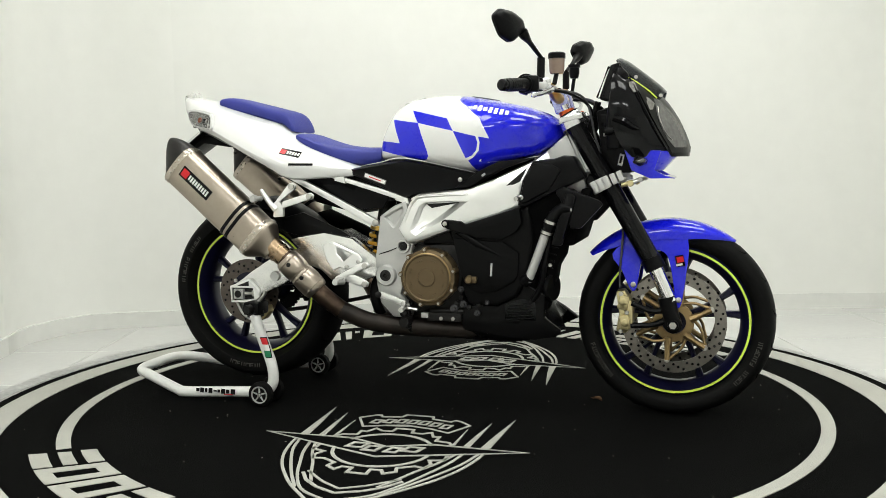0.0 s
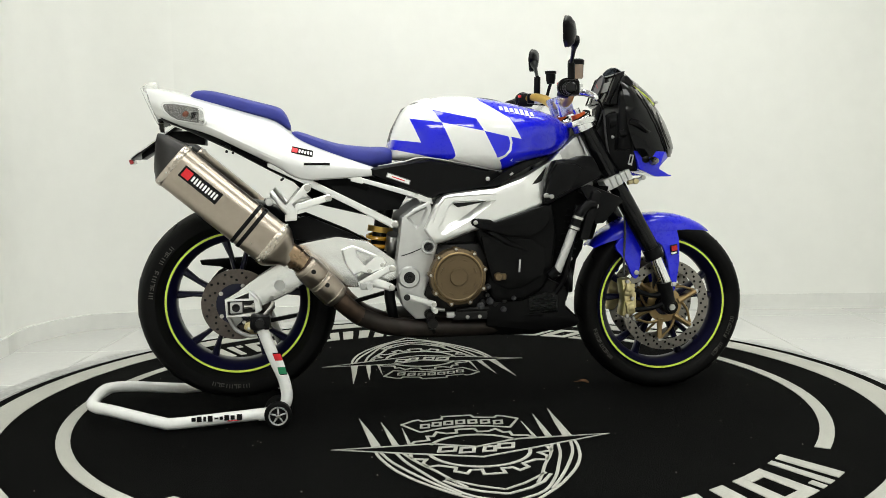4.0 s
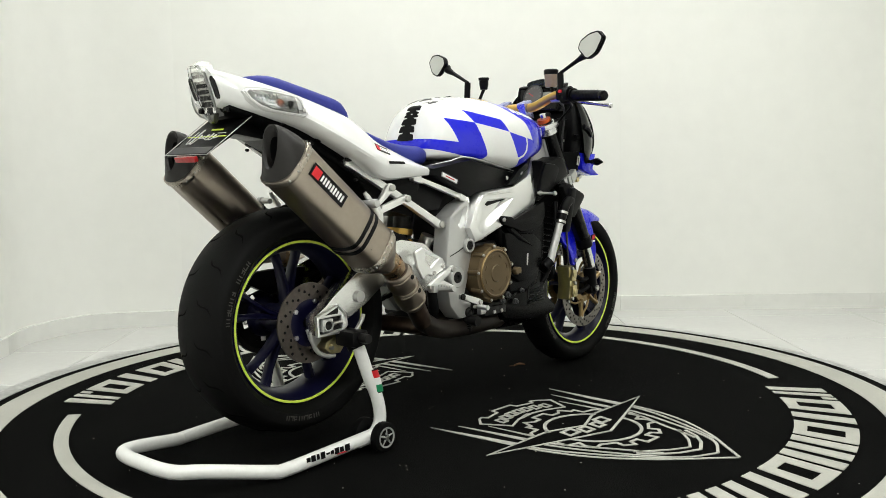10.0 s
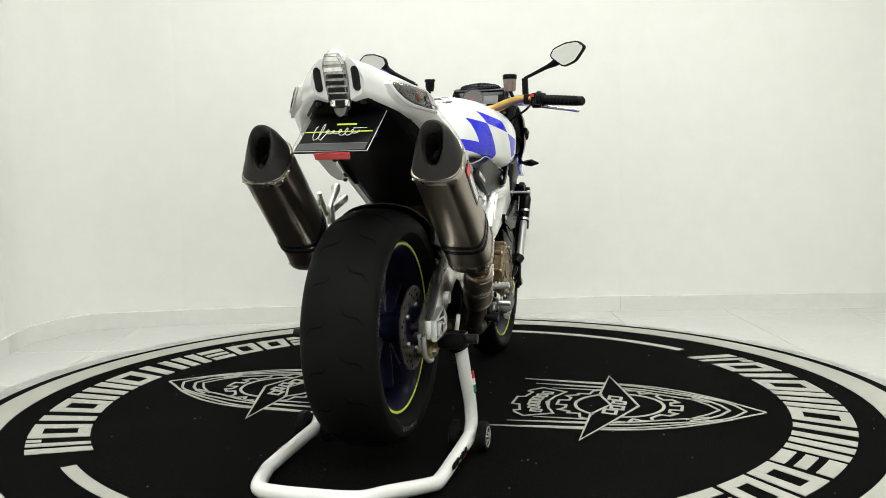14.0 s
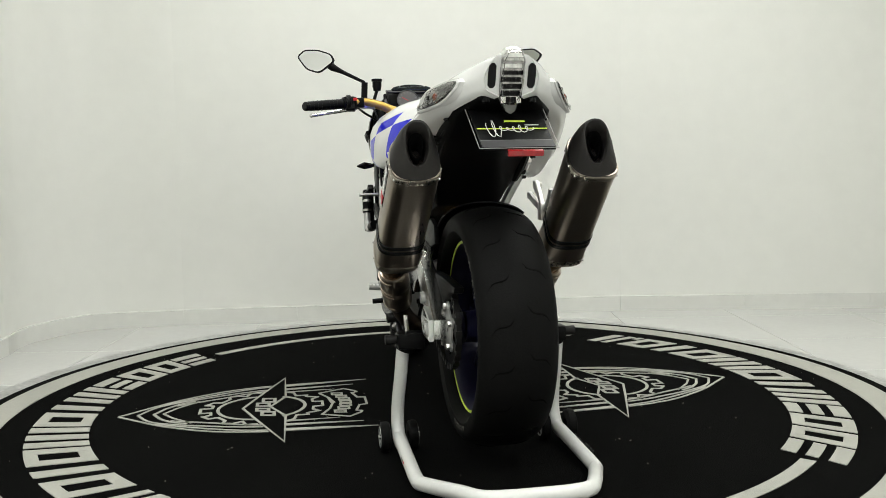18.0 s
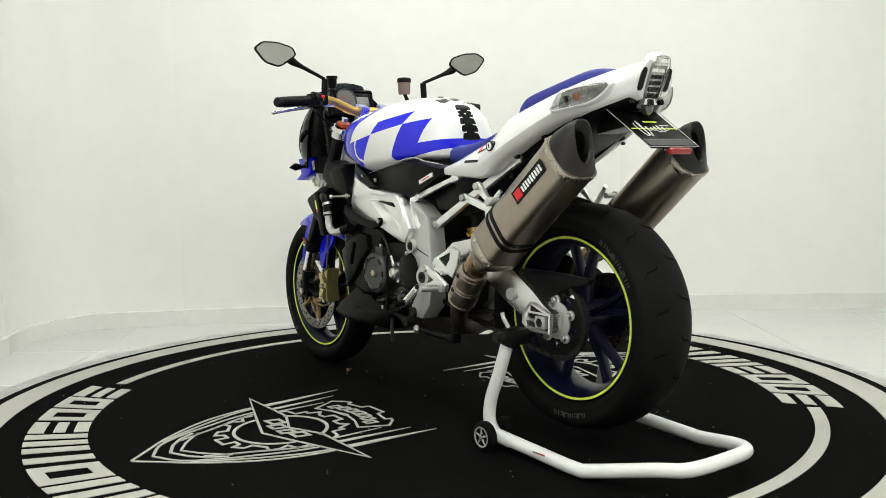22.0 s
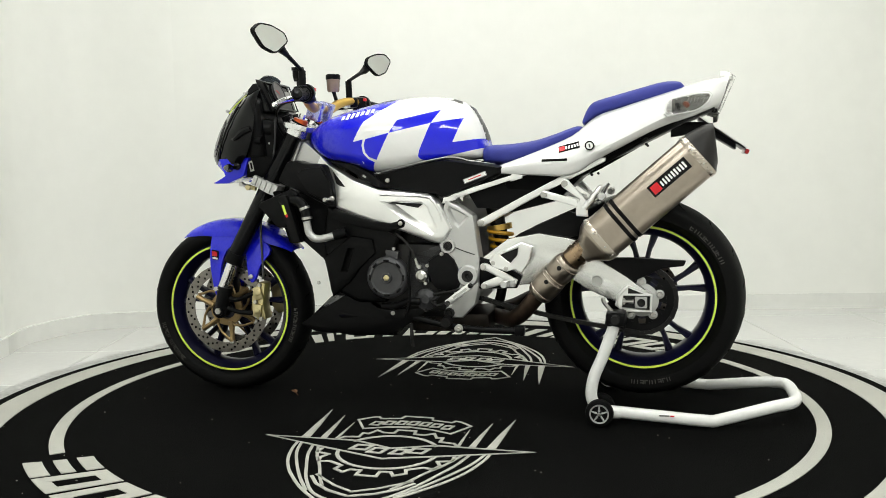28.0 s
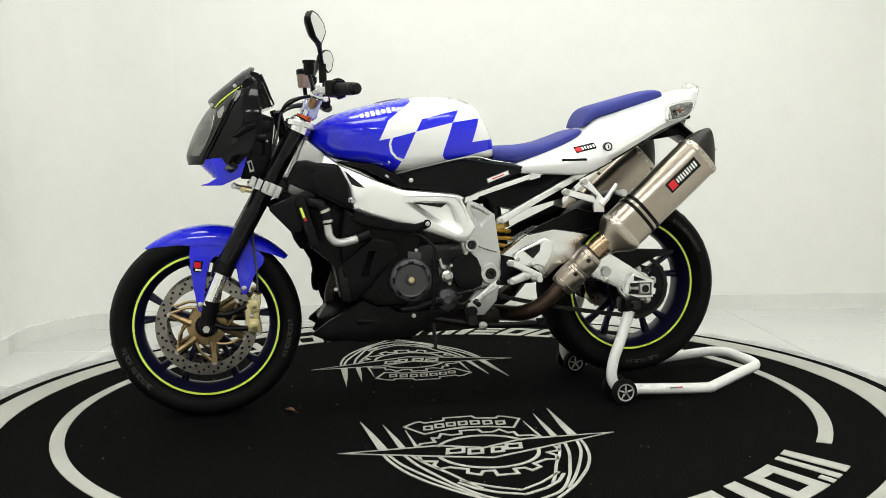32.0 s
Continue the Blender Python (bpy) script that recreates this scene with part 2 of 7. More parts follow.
def smooth_rows(rows, k=4):
    """Finer rows of numbers through the given ones."""
    A = np.array(rows, float)
    out = []
    n = len(A)
    for i in range(n - 1):
        p1, p2 = A[i], A[i + 1]
        p0 = A[i - 1] if i else 2 * p1 - p2
        p3 = A[i + 2] if i + 2 < n else 2 * p2 - p1
        for j in range(k):
            t = j / k
            out.append(0.5 * (2 * p1 + (p2 - p0) * t + (2 * p0 - 5 * p1 + 4 * p2 - p3) * t * t + (3 * p1 - p0 - 3 * p2 + p3) * t ** 3))
    out.append(A[-1])
    return out


def thick(bm, d):
    """Gives an open shell a thickness."""
    bmesh.ops.recalc_face_normals(bm, faces=bm.faces)
    bmesh.ops.solidify(bm, geom=bm.faces, thickness=d)
    return bm


def dome(pts, y0, y1, shrink=0.80, n=4, bev=0.0):
    """A plate with a rounded, bulging face: the outline in (x, z) at y0, drawn in towards y1."""
    cx, cz = sum(p[0] for p in pts) / len(pts), sum(p[1] for p in pts) / len(pts)
    rings = []
    for i in range(n + 1):
        t = i / n
        k = 1 - (1 - shrink) * (1 - math.sqrt(max(0.0, 1 - t * t)))
        rings.append([(cx + (x - cx) * k, y0 + (y1 - y0) * t, cz + (z - cz) * k) for x, z in pts])
    return loft(rings)


def inside(x, z, poly):
    hit = False
    for (x1, z1), (x2, z2) in zip(poly, poly[1:] + poly[:1]):
        if (z1 > z) != (z2 > z) and x < (x2 - x1) * (z - z1) / (z2 - z1) + x1:
            hit = not hit
    return hit


def offset(pts, d):
    """A closed outline in (x, z) drawn inwards by d."""
    n = len(pts)
    area = sum(pts[i][0] * pts[(i + 1) % n][1] - pts[(i + 1) % n][0] * pts[i][1] for i in range(n))
    sg = 1 if area > 0 else -1
    out = []
    for i in range(n):
        p, a, b = Vector(pts[i]), Vector(pts[i - 1]), Vector(pts[(i + 1) % n])
        d0, d1 = (p - a).normalized(), (b - p).normalized()
        n0, n1 = Vector((-d0.y, d0.x)) * sg, Vector((-d1.y, d1.x)) * sg
        m = (n0 + n1).normalized()
        m = m * (d / max(0.5, m.dot(n0)))
        out.append((p.x + m.x, p.y + m.y))
    return out


def fill_between(bm, outer, inner):
    """Faces between two closed rings of verts that lie in one plane."""
    es = []
    for ring in (outer, inner):
        for i in range(len(ring)):
            e = bm.edges.get((ring[i], ring[(i + 1) % len(ring)]))
            es.append(e or bm.edges.new((ring[i], ring[(i + 1) % len(ring)])))
    bmesh.ops.triangle_fill(bm, use_beauty=True, edges=es)


def skin(bm, a, b):
    for i in range(len(a)):
        k = (i + 1) % len(a)
        bm.faces.new((a[i], a[k], b[k], b[i]))


def pocket_plate(outer, pocket, floor_pts, y_back, y_face, y_floor, c=0.006):
    """A cast plate with rounded rim and a sunk pocket in its outer face."""
    bm = bmesh.new()
    sg = 1 if y_back > y_face else -1

    def ring(pts, y):
        return [bm.verts.new((x, y, z)) for x, z in pts]

    r0 = ring(outer, y_back)
    r1 = ring(outer, y_face + sg * c)
    r2 = ring(offset(outer, c * 0.3), y_face + sg * c * 0.3)
    r3 = ring(offset(outer, c), y_face)
    p0 = ring(pocket, y_face)
    p1 = ring(offset(pocket, 0.002), y_face + sg * 0.002)
    p2 = ring(floor_pts, y_floor)
    bm.faces.new(r0)
    skin(bm, r0, r1)
    skin(bm, r1, r2)
    skin(bm, r2, r3)
    fill_between(bm, r3, p0)
    skin(bm, p0, p1)
    skin(bm, p1, p2)
    bm.faces.new(p2)
    return bm


def frame_plate(outer, hole, y0, y1, c=0.0015):
    """A plate with an opening right through it."""
    bm = bmesh.new()
    sides = []
    for y, k in ((y0, 1), (y1, -1)):
        sg = k * (1 if y1 > y0 else -1)
        a0 = [bm.verts.new((x, y + sg * c, z)) for x, z in outer]
        a1 = [bm.verts.new((x, y, z)) for x, z in offset(outer, c)]
        b1 = [bm.verts.new((x, y, z)) for x, z in offset(hole, -c)]
        b0 = [bm.verts.new((x, y + sg * c, z)) for x, z in hole]
        skin(bm, a0, a1)
        skin(bm, b0, b1)
        fill_between(bm, a1, b1)
        sides.append((a0, b0))
    skin(bm, sides[0][0], sides[1][0])
    skin(bm, sides[0][1], sides[1][1])
    return bm
# ---- the room ----
FLOOR_Z = -0.010
BEND = [(p.x, p.y) for p in curve([(-1.87, 0.86, 0), (-1.895, 1.02, 0), (-1.87, 1.18, 0), (-1.716, 1.435, 0), (-1.30, 1.520, 0)], 6)]
BASE = [(-1.86, -5.6)] + BEND + [(0.95, 1.737), (2.90, 1.66), (2.90, -5.6)]


def flat_poly(pts, z0, z1):
    bm = bmesh.new()
    a = [bm.verts.new((x, y, z0)) for x, y in pts]
    b = [bm.verts.new((x, y, z1)) for x, y in pts]
    bm.faces.new(a)
    bm.faces.new(b)
    n = len(pts)
    for i in range(n):
        bm.faces.new((a[i], a[(i + 1) % n], b[(i + 1) % n], b[i]))
    return bm


def outward(pts, d):
    """The open outline pushed outwards by d."""
    out = []
    for i, p in enumerate(pts):
        a = Vector(pts[max(0, i - 1)])
        b = Vector(pts[min(len(pts) - 1, i + 1)])
        t = (b - a).normalized()
        out.append((p[0] - t.y * d, p[1] + t.x * d))
    return out


floor = tagged(part("floor", flat_poly([(-2.3, -5.9), (3.2, -5.9), (3.2, 2.1), (-2.3, 2.1)], FLOOR_Z - 0.08, FLOOR_Z - 0.003), GROUT), "white polished square floor tiles with thin pale joints", "floor", kind="structure")
tagged(part("ceiling", flat_poly([(-2.3, -5.9), (3.2, -5.9), (3.2, 2.1), (-2.3, 2.1)], CEIL, CEIL + 0.1), WALL), "plain white ceiling", "ceiling", kind="structure")

RUNS = [("wall_west", 0, 1), ("wall_corner", 1, len(BEND)), ("wall_north_a", len(BEND), len(BEND) + 1), ("wall_north_b", len(BEND) + 1, len(BEND) + 2), ("wall_east", len(BEND) + 2, len(BEND) + 3)]
IN = outward(BASE, 0.012)
OUT = outward(BASE, 0.15)
for name, k, j in RUNS:
    w = part(name, flat_poly(IN[k:j + 1] + OUT[k:j + 1][::-1], FLOOR_Z - 0.003, CEIL), WALL)
    tagged(w, "smooth white painted wall with faint scuffs", "wall", kind="structure")
w = part("wall_south", flat_poly([(-2.1, -5.6), (3.1, -5.6), (3.1, -5.75), (-2.1, -5.75)], FLOOR_Z - 0.003, CEIL), WALL)
tagged(w, "smooth white painted wall behind the camera", "wall", kind="structure")

# skirting of pale tiles, in lengths with thin joints
for name, k0, k1 in RUNS:
    base_ob = None
    if k1 - k0 == 1:
        n = max(1, round((Vector(BASE[k1]) - Vector(BASE[k0])).length / 0.6))
        pieces = [([Vector(BASE[k0]).lerp(Vector(BASE[k1]), (j + u) / n) for u in (0.001, 0.999)], [Vector(IN[k0]).lerp(Vector(IN[k1]), (j + u) / n) for u in (0.001, 0.999)]) for j in range(n)]
    else:
        h = (k0 + k1) // 2
        pieces = [([Vector(p) for p in BASE[i:j + 1]], [Vector(p) for p in IN[i:j + 1]]) for i, j in ((k0, h), (h, k1))]
    for front, back in pieces:
        bm = flat_poly([(p.x, p.y) for p in front + back[::-1]], FLOOR_Z - 0.003, FLOOR_Z + 0.078)
        if base_ob is None:
            base_ob = tagged(part("baseboard", bm, BOARD), "pale glazed tile skirting along the wall", "baseboard", kind="structure")
        else:
            part("tile", bm, BOARD, base_ob)

# ceiling lamps
for px, py, watts in PANELS:
    lampth = thing("ceiling_light", "flat rectangular white ceiling light panel, switched on", "ceiling light", "ceiling light panels")
    lampth.location = (px, py, CEIL)
    fr = merge(box((0, 0.295, -0.02), (1.23, 0.03, 0.04), 0.003), box((0, -0.295, -0.02), (1.23, 0.03, 0.04), 0.003), box((0.60, 0, -0.02), (0.03, 0.56, 0.04), 0.003), box((-0.60, 0, -0.02), (0.03, 0.56, 0.04), 0.003))
    part("lamp_frame", fr, WPRINT, lampth)
    part("diffuser", box((0, 0, -0.016), (1.16, 0.555, 0.02), 0.0), GLOW, lampth)

# fixed grey ring round the turntable
bm = lathe([(1.515, 0.0), (1.585, 0.0), (1.585, 0.005), (1.515, 0.005)], n=128, closed=True)
moved(bm, pose(-0.018, 0.012, FLOOR_Z, 90, 0, 0))
tagged(part("trim_turntable", bm, COLLAR), "scuffed grey metal ring around the turntable", "turntable rim", kind="structure")
# ---- the round rug on the turntable ----
rug = thing("rug", "round black carpet with pale rings and emblems on the turntable", "rug")


def disc(r, z0, z1, n=160):
    return flat_poly([(r * math.cos(2 * math.pi * i / n), r * math.sin(2 * math.pi * i / n)) for i in range(n)], z0, z1)


def ring_arc(r0, r1, a0, a1, z0, z1, n=90):
    """Part of a flat ring; degrees."""
    full = a1 - a0 >= 359.9
    bm = bmesh.new()
    rows = []
    for i in range(n + (0 if full else 1)):
        a = radians(a0 + (a1 - a0) * i / n)
        rows.append([bm.verts.new((r * math.cos(a), r * math.sin(a), z)) for r, z in ((r0, z0), (r1, z0), (r1, z1), (r0, z1))])
    for i in range(n if full else n - 1 + 1):
        a, b = rows[i], rows[(i + 1) % len(rows)]
        for j in range(4):
            k = (j + 1) % 4
            bm.faces.new((a[j], b[j], b[k], a[k]))
    if not full:
        bm.faces.new(rows[0])
        bm.faces.new(rows[-1][::-1])
    return bm


PZ0, PZ1 = -0.003, 0.0012
# the carpet lies a little off the turntable's axis
OFF = Matrix.Translation((0.0067, 0.0065, 0))
part("rug_body", moved(disc(1.515, FLOOR_Z - 0.0, -0.0008), OFF), RUGB, rug)
part("outer_band", moved(ring_arc(1.375, 1.475, 0, 360, PZ0, PZ1, 160), OFF), RUGW, rug, "pale woven outer band")
part("inner_arc", moved(ring_arc(1.171, 1.211, -40.5, 41.0, PZ0, PZ1), OFF), RUGW, rug, "pale woven arc")
part("inner_arc", moved(ring_arc(1.171, 1.211, 139.5, 222.5, PZ0, PZ1), OFF), RUGW, rug, "pale woven arc")


def strip(pts, w, z0=PZ0, z1=PZ1, closed=False):
    """A flat line of even width (or a width for each point) through points (u, v)."""
    P = [Vector(p) for p in pts]
    n = len(P)
    bm = bmesh.new()
    L, R = [], []
    for i, p in enumerate(P):
        if closed:
            d0, d1 = (p - P[i - 1]).normalized(), (P[(i + 1) % n] - p).normalized()
        else:
            d0 = (p - P[i - 1]).normalized() if i else (P[1] - p).normalized()
            d1 = (P[i + 1] - p).normalized() if i < n - 1 else d0
        nrm = Vector((-(d0 + d1).y, (d0 + d1).x))
        nrm = nrm.normalized() if nrm.length > 1e-6 else Vector((-d0.y, d0.x))
        c = max(0.45, nrm.dot(Vector((-d0.y, d0.x))))
        ww = (w[i] if isinstance(w, (list, tuple)) else w) / 2 / c
        L.append(p + nrm * ww)
        R.append(p - nrm * ww)
    V = [[bm.verts.new((q.x, q.y, z)) for q, z in ((l, z0), (r, z0), (r, z1), (l, z1))] for l, r in zip(L, R)]
    for i in range(n if closed else n - 1):
        a, b = V[i], V[(i + 1) % n]
        for j in range(4):
            k = (j + 1) % 4
            bm.faces.new((a[j], b[j], b[k], a[k]))
    if not closed:
        bm.faces.new(V[0])
        bm.faces.new(V[-1][::-1])
    return bm


def arc2(cu, cv, r, a0, a1, n=24):
    return [(cu + r * math.cos(radians(a0 + (a1 - a0) * i / n)), cv + r * math.sin(radians(a0 + (a1 - a0) * i / n))) for i in range(n + 1)]


def mirrored(half):
    """An outline given for one side, carried over to the other: left side first."""
    return [(-u, v) for u, v in half[::-1]] + list(half)


def emblem_parts():
    """Lines of the shield emblem in (u along the rim, v outwards), its cross bar at v = 0."""
    W = 0.0105
    out = []
    # cross bar with two long points and a stepped middle
    bar = [(-0.390, 0.0), (-0.120, -0.003), (0.0, 0.046), (0.120, -0.003), (0.390, 0.0), (0.145, 0.086), (0.0, 0.134), (-0.145, 0.086)]
    out.append(("emblem_bar", strip(bar, 0.008, closed=True)))
    # gear: inner ring above and below the bar, toothed outline
    C = (0.0, 0.0735)
    out.append(("emblem_ring", merge(strip(arc2(*C, 0.139, 209, 331), W), strip(arc2(*C, 0.139, 8, 172), W))))
    top = [(0.027, -0.123), (0.031, -0.092), (0.062, -0.090), (0.087, -0.109), (0.103, -0.071), (0.121, -0.074), (0.121, -0.037), (0.163, -0.030), (0.176, -0.008)]
    low = [(0.027, 0.268), (0.026, 0.233), (0.055, 0.231), (0.068, 0.255), (0.096, 0.234), (0.088, 0.206), (0.130, 0.181), (0.158, 0.188), (0.167, 0.157), (0.153, 0.128), (0.191, 0.116), (0.189, 0.080)]
    out.append(("emblem_gear", merge(strip(mirrored(top), 0.0085), strip(mirrored(low), 0.0095))))
    for s in (1, -1):
        # spikes above the bar
        for u0, u1, v1, w in ((0.273, 0.298, -0.292, 0.026), (0.219, 0.236, -0.240, 0.019), (0.180, 0.181, -0.171, 0.010)):
            out.append(("emblem_spike", strip([(s * u0, -0.003), (s * (u0 * 0.6 + u1 * 0.4), v1 * 0.45), (s * u1, v1)], [w, w * 0.68, 0.001])))
        # hull lines down to the point
        hulls = ([(0.279, 0.045), (0.272, 0.096), (0.250, 0.180), (0.217, 0.255), (0.178, 0.318), (0.128, 0.386), (0.062, 0.455), (0.002, 0.518)],
                 [(0.266, 0.049), (0.246, 0.130), (0.208, 0.220), (0.160, 0.315), (0.112, 0.395)],
                 [(0.225, 0.064), (0.207, 0.145), (0.176, 0.232), (0.141, 0.320), (0.086, 0.410), (0.001, 0.460)],
                 [(0.206, 0.070), (0.178, 0.150), (0.144, 0.220), (0.112, 0.300), (0.088, 0.350)])
        for h in hulls:
            out.append(("emblem_hull", strip([(p.x, p.y) for p in curve([(s * u, v, 0) for u, v in h], 5)], 0.0085)))
        out.append(("emblem_chevron", strip([(s * 0.128, 0.282), (s * 0.090, 0.318), (s * 0.057, 0.347), (0.0, 0.381)], 0.0075)))
        out.append(("emblem_chevron", strip([(s * 0.136, 0.296), (s * 0.105, 0.345), (s * 0.060, 0.383), (0.0, 0.411)], 0.0095)))
    # banner
    ban = [(0.044, -0.266), (0.050, -0.241), (0.112, -0.227), (0.122, -0.244), (0.140, -0.238), (0.178, -0.202), (0.134, -0.117), (0.070, -0.144), (0.0, -0.157)]
    out.append(("emblem_banner", strip(mirrored(ban)[:-1] + [ban[-1]], 0.0075, closed=True)))
    # plain hollow blocks where the banner and the bar carry a name
    for i in range(7):
        u = -0.111 + 0.037 * i
        v = -0.199 + 1.9 * u * u
        h, w = 0.0165, 0.0115
        quad = [(u - w - 0.003, v + h), (u + w - 0.003, v + h), (u + w + 0.003, v - h), (u - w + 0.003, v - h)]
        out.append(("emblem_mark", strip(quad, 0.0075, closed=True)))
    for u, v, w in ((-0.083, 0.052, 0.044), (-0.031, 0.070, 0.036), (0.031, 0.070, 0.030), (0.081, 0.052, 0.040)):
        h = 0.019
        quad = [(u - w / 2 - 0.005, v + h), (u + w / 2 - 0.005, v + h), (u + w / 2 + 0.005, v - h), (u - w / 2 + 0.005, v - h)]
        out.append(("emblem_mark", strip(quad, 0.0105, closed=True)))
    return out


# one emblem on either side of the bike
for side, deg in ((-1, 0), (1, 180)):
    for name, bm in emblem_parts():
        # u along +x, v towards -y for the near side
        moved(bm, Matrix(((1, 0.010, 0, -0.002), (-0.019, -1, 0, -0.519), (0, 0, 1, 0), (0, 0, 0, 1))))
        bmesh.ops.reverse_faces(bm, faces=bm.faces)
        moved(bm, OFF @ pose(0.0, 0.0, 0, 0, 0, deg))
        part(name, bm, RUGW, rug)

# the running name on the rim is drawn as plain slanted blocks with slots
R0, R1 = 1.108, 1.282


def on_rim(deg, h):
    """A place on the rim: degrees along it, h from 0 (outer foot) to 1 (inner head); the blocks lean."""
    r = R1 + (R0 - R1) * h
    a = radians(deg + (h - 0.5) * 2.3)
    return (r * math.cos(a), r * math.sin(a))


def rim_block(cells, a0, wide):
    """Blocks given as (left, right, foot, head) in shares of one mark."""
    bms = []
    for l, r, f, h in cells:
        n = 4
        pts = [on_rim(a0 + wide * (l + (r - l) * i / n), f) for i in range(n + 1)]
        pts += [on_rim(a0 + wide * (r - (r - l) * i / n), h) for i in range(n + 1)]
        bms.append(flat_poly(pts, PZ0, PZ1))
    return moved(merge(*bms), OFF)


# hollow, split and plain blocks: start and end in degrees from the first mark
HOLLOW = [(0.0, 0.29, 0.0, 1.0), (0.71, 1.0, 0.0, 1.0), (0.29, 0.71, 0.0, 0.21), (0.29, 0.71, 0.79, 1.0)]
SPLIT = [(0.04, 1.0, 0.0, 0.27), (0.04, 0.96, 0.42, 0.62), (0.0, 0.96, 0.76, 1.0)]
TWIN = [(0.0, 0.24, 0.0, 1.0), (0.38, 0.62, 0.0, 1.0), (0.76, 1.0, 0.0, 1.0)]
PLAIN = [(0.0, 1.0, 0.0, 1.0)]
MARKS = [(0.2, 6.8, SPLIT), (7.2, 13.4, HOLLOW), (14.0, 20.4, HOLLOW), (21.0, 27.0, SPLIT), (27.6, 36.4, TWIN), (38.4, 41.0, PLAIN), (42.6, 50.0, HOLLOW), (50.6, 60.4, TWIN),
         (61.0, 68.4, HOLLOW), (70.4, 73.2, PLAIN), (75.0, 82.0, HOLLOW), (82.6, 84.0, [(0.0, 1.0, 0.0, 0.24)]), (84.4, 86.1, PLAIN), (87.0, 89.4, PLAIN)]
for start in (-136.5, 43.5):
    for d0, d1, cells in MARKS:
        part("rim_mark", rim_block(cells, start + d0 + 0.15, d1 - d0 - 0.3), RUGW, rug)
# ---- the rear paddock stand ----
stand = thing("paddock_stand", "white tubular paddock stand with small black wheels under the motorcycle", "paddock stand")
part("base_tube", tube([(-0.545, -0.224, 0.040), (-0.70, -0.225, 0.031), (-0.845, -0.224, 0.023), (-0.888, -0.212, 0.026), (-1.032, -0.156, 0.054), (-1.090, -0.124, 0.061), (-1.108, -0.074, 0.063), (-1.110, 0.0, 0.063), (-1.108, 0.074, 0.063), (-1.090, 0.124, 0.061), (-1.032, 0.156, 0.054), (-0.888, 0.212, 0.026), (-0.845, 0.224, 0.023), (-0.70, 0.225, 0.031), (-0.545, 0.224, 0.040)], 0.0178, 16, 5), STANDW, stand)
for s in (-1, 1):
    part("upright_tube", tube([(-0.60, s * 0.225, 0.034), (-0.545, s * 0.225, 0.040), (-0.515, s * 0.224, 0.075), (-0.520, s * 0.222, 0.135), (-0.548, s * 0.218, 0.205), (-0.580, s * 0.214, 0.295)], 0.0177, 16, 6), STANDW, stand)
    head = merge(tube([(-0.578, s * 0.21, 0.29), (-0.585, s * 0.20, 0.318)], 0.028, 14), box((-0.585, s * 0.195, 0.315), (0.06, 0.075, 0.045), 0.012))
    part("support_head", head, BLACK, stand, "black rubber support head")
    part("support_pin", tube([(-0.585, s * 0.13, 0.318), (-0.585, s * 0.262, 0.318)], 0.013, 12), DSTEEL, stand)
    part("clamp_lever", tube([(-0.572, s * 0.20, 0.335), (-0.550, s * 0.20, 0.36), (-0.545, s * 0.20, 0.375)], 0.006, 8), STEEL, stand)
    for off in (-0.038, 0.038):
        y0 = s * 0.225 + off
        wheel = part("stand_wheel", lathe([(0.014, -0.012), (0.034, -0.013), (0.040, -0.010), (0.0415, 0.0), (0.040, 0.010), (0.034, 0.013), (0.014, 0.012)], (-0.540, y0, 0.0415), 32, closed=True), RUBBER, stand, "small black rubber wheel")
        sgn = 1 if off > 0 else -1
        hubm = lathe([(0.0, sgn * 0.004), (0.028, sgn * 0.004), (0.028, sgn * 0.012), (0.024, sgn * 0.012), (0.0235, sgn * 0.007), (0.009, sgn * 0.0075), (0.008, sgn * 0.014), (0.0, sgn * 0.015)], (-0.540, y0, 0.0415), 32)
        part("wheel_hub", hubm, DSTEEL, wheel)
        for q in range(5):
            a = radians(72 * q + 18)
            sp = tube([(-0.540 + 0.006 * math.cos(a), y0 + sgn * 0.012, 0.0415 + 0.006 * math.sin(a)), (-0.540 + 0.026 * math.cos(a), y0 + sgn * 0.010, 0.0415 + 0.026 * math.sin(a))], 0.0032, 6)
            part("wheel_spoke", sp, GREYP, wheel)
        part("wheel_rim", lathe([(0.024, sgn * 0.010), (0.0285, sgn * 0.010), (0.0285, sgn * 0.0145), (0.024, sgn * 0.0135)], (-0.540, y0, 0.0415), 32, closed=True), GREYP, wheel)
        part("axle_bolt", knob((-0.540, y0 + sgn * 0.012, 0.0415), 0.006, sgn * 0.006, n=6), STEEL, wheel)
# tricolour sticker on the upright, maker's mark on the tube
def flag_patch(z0, z1, half, lift):
    """A thin sticker wrapped on the outer face of the right upright."""
    rows = []
    for z in np.linspace(z0, z1, 5):
        t = (z - 0.135) / 0.160
        c = Vector((-0.520 - 0.012 * t - 0.048 * t * t, -0.222 + 0.004 * t + 0.004 * t * t, z))
        rows.append([(c.x + (0.0177 + lift) * math.sin(a), c.y - (0.0177 + lift) * math.cos(a), c.z) for a in np.linspace(-half, half, 9)])
    return thick(loft(rows, closed=False), 0.0006)


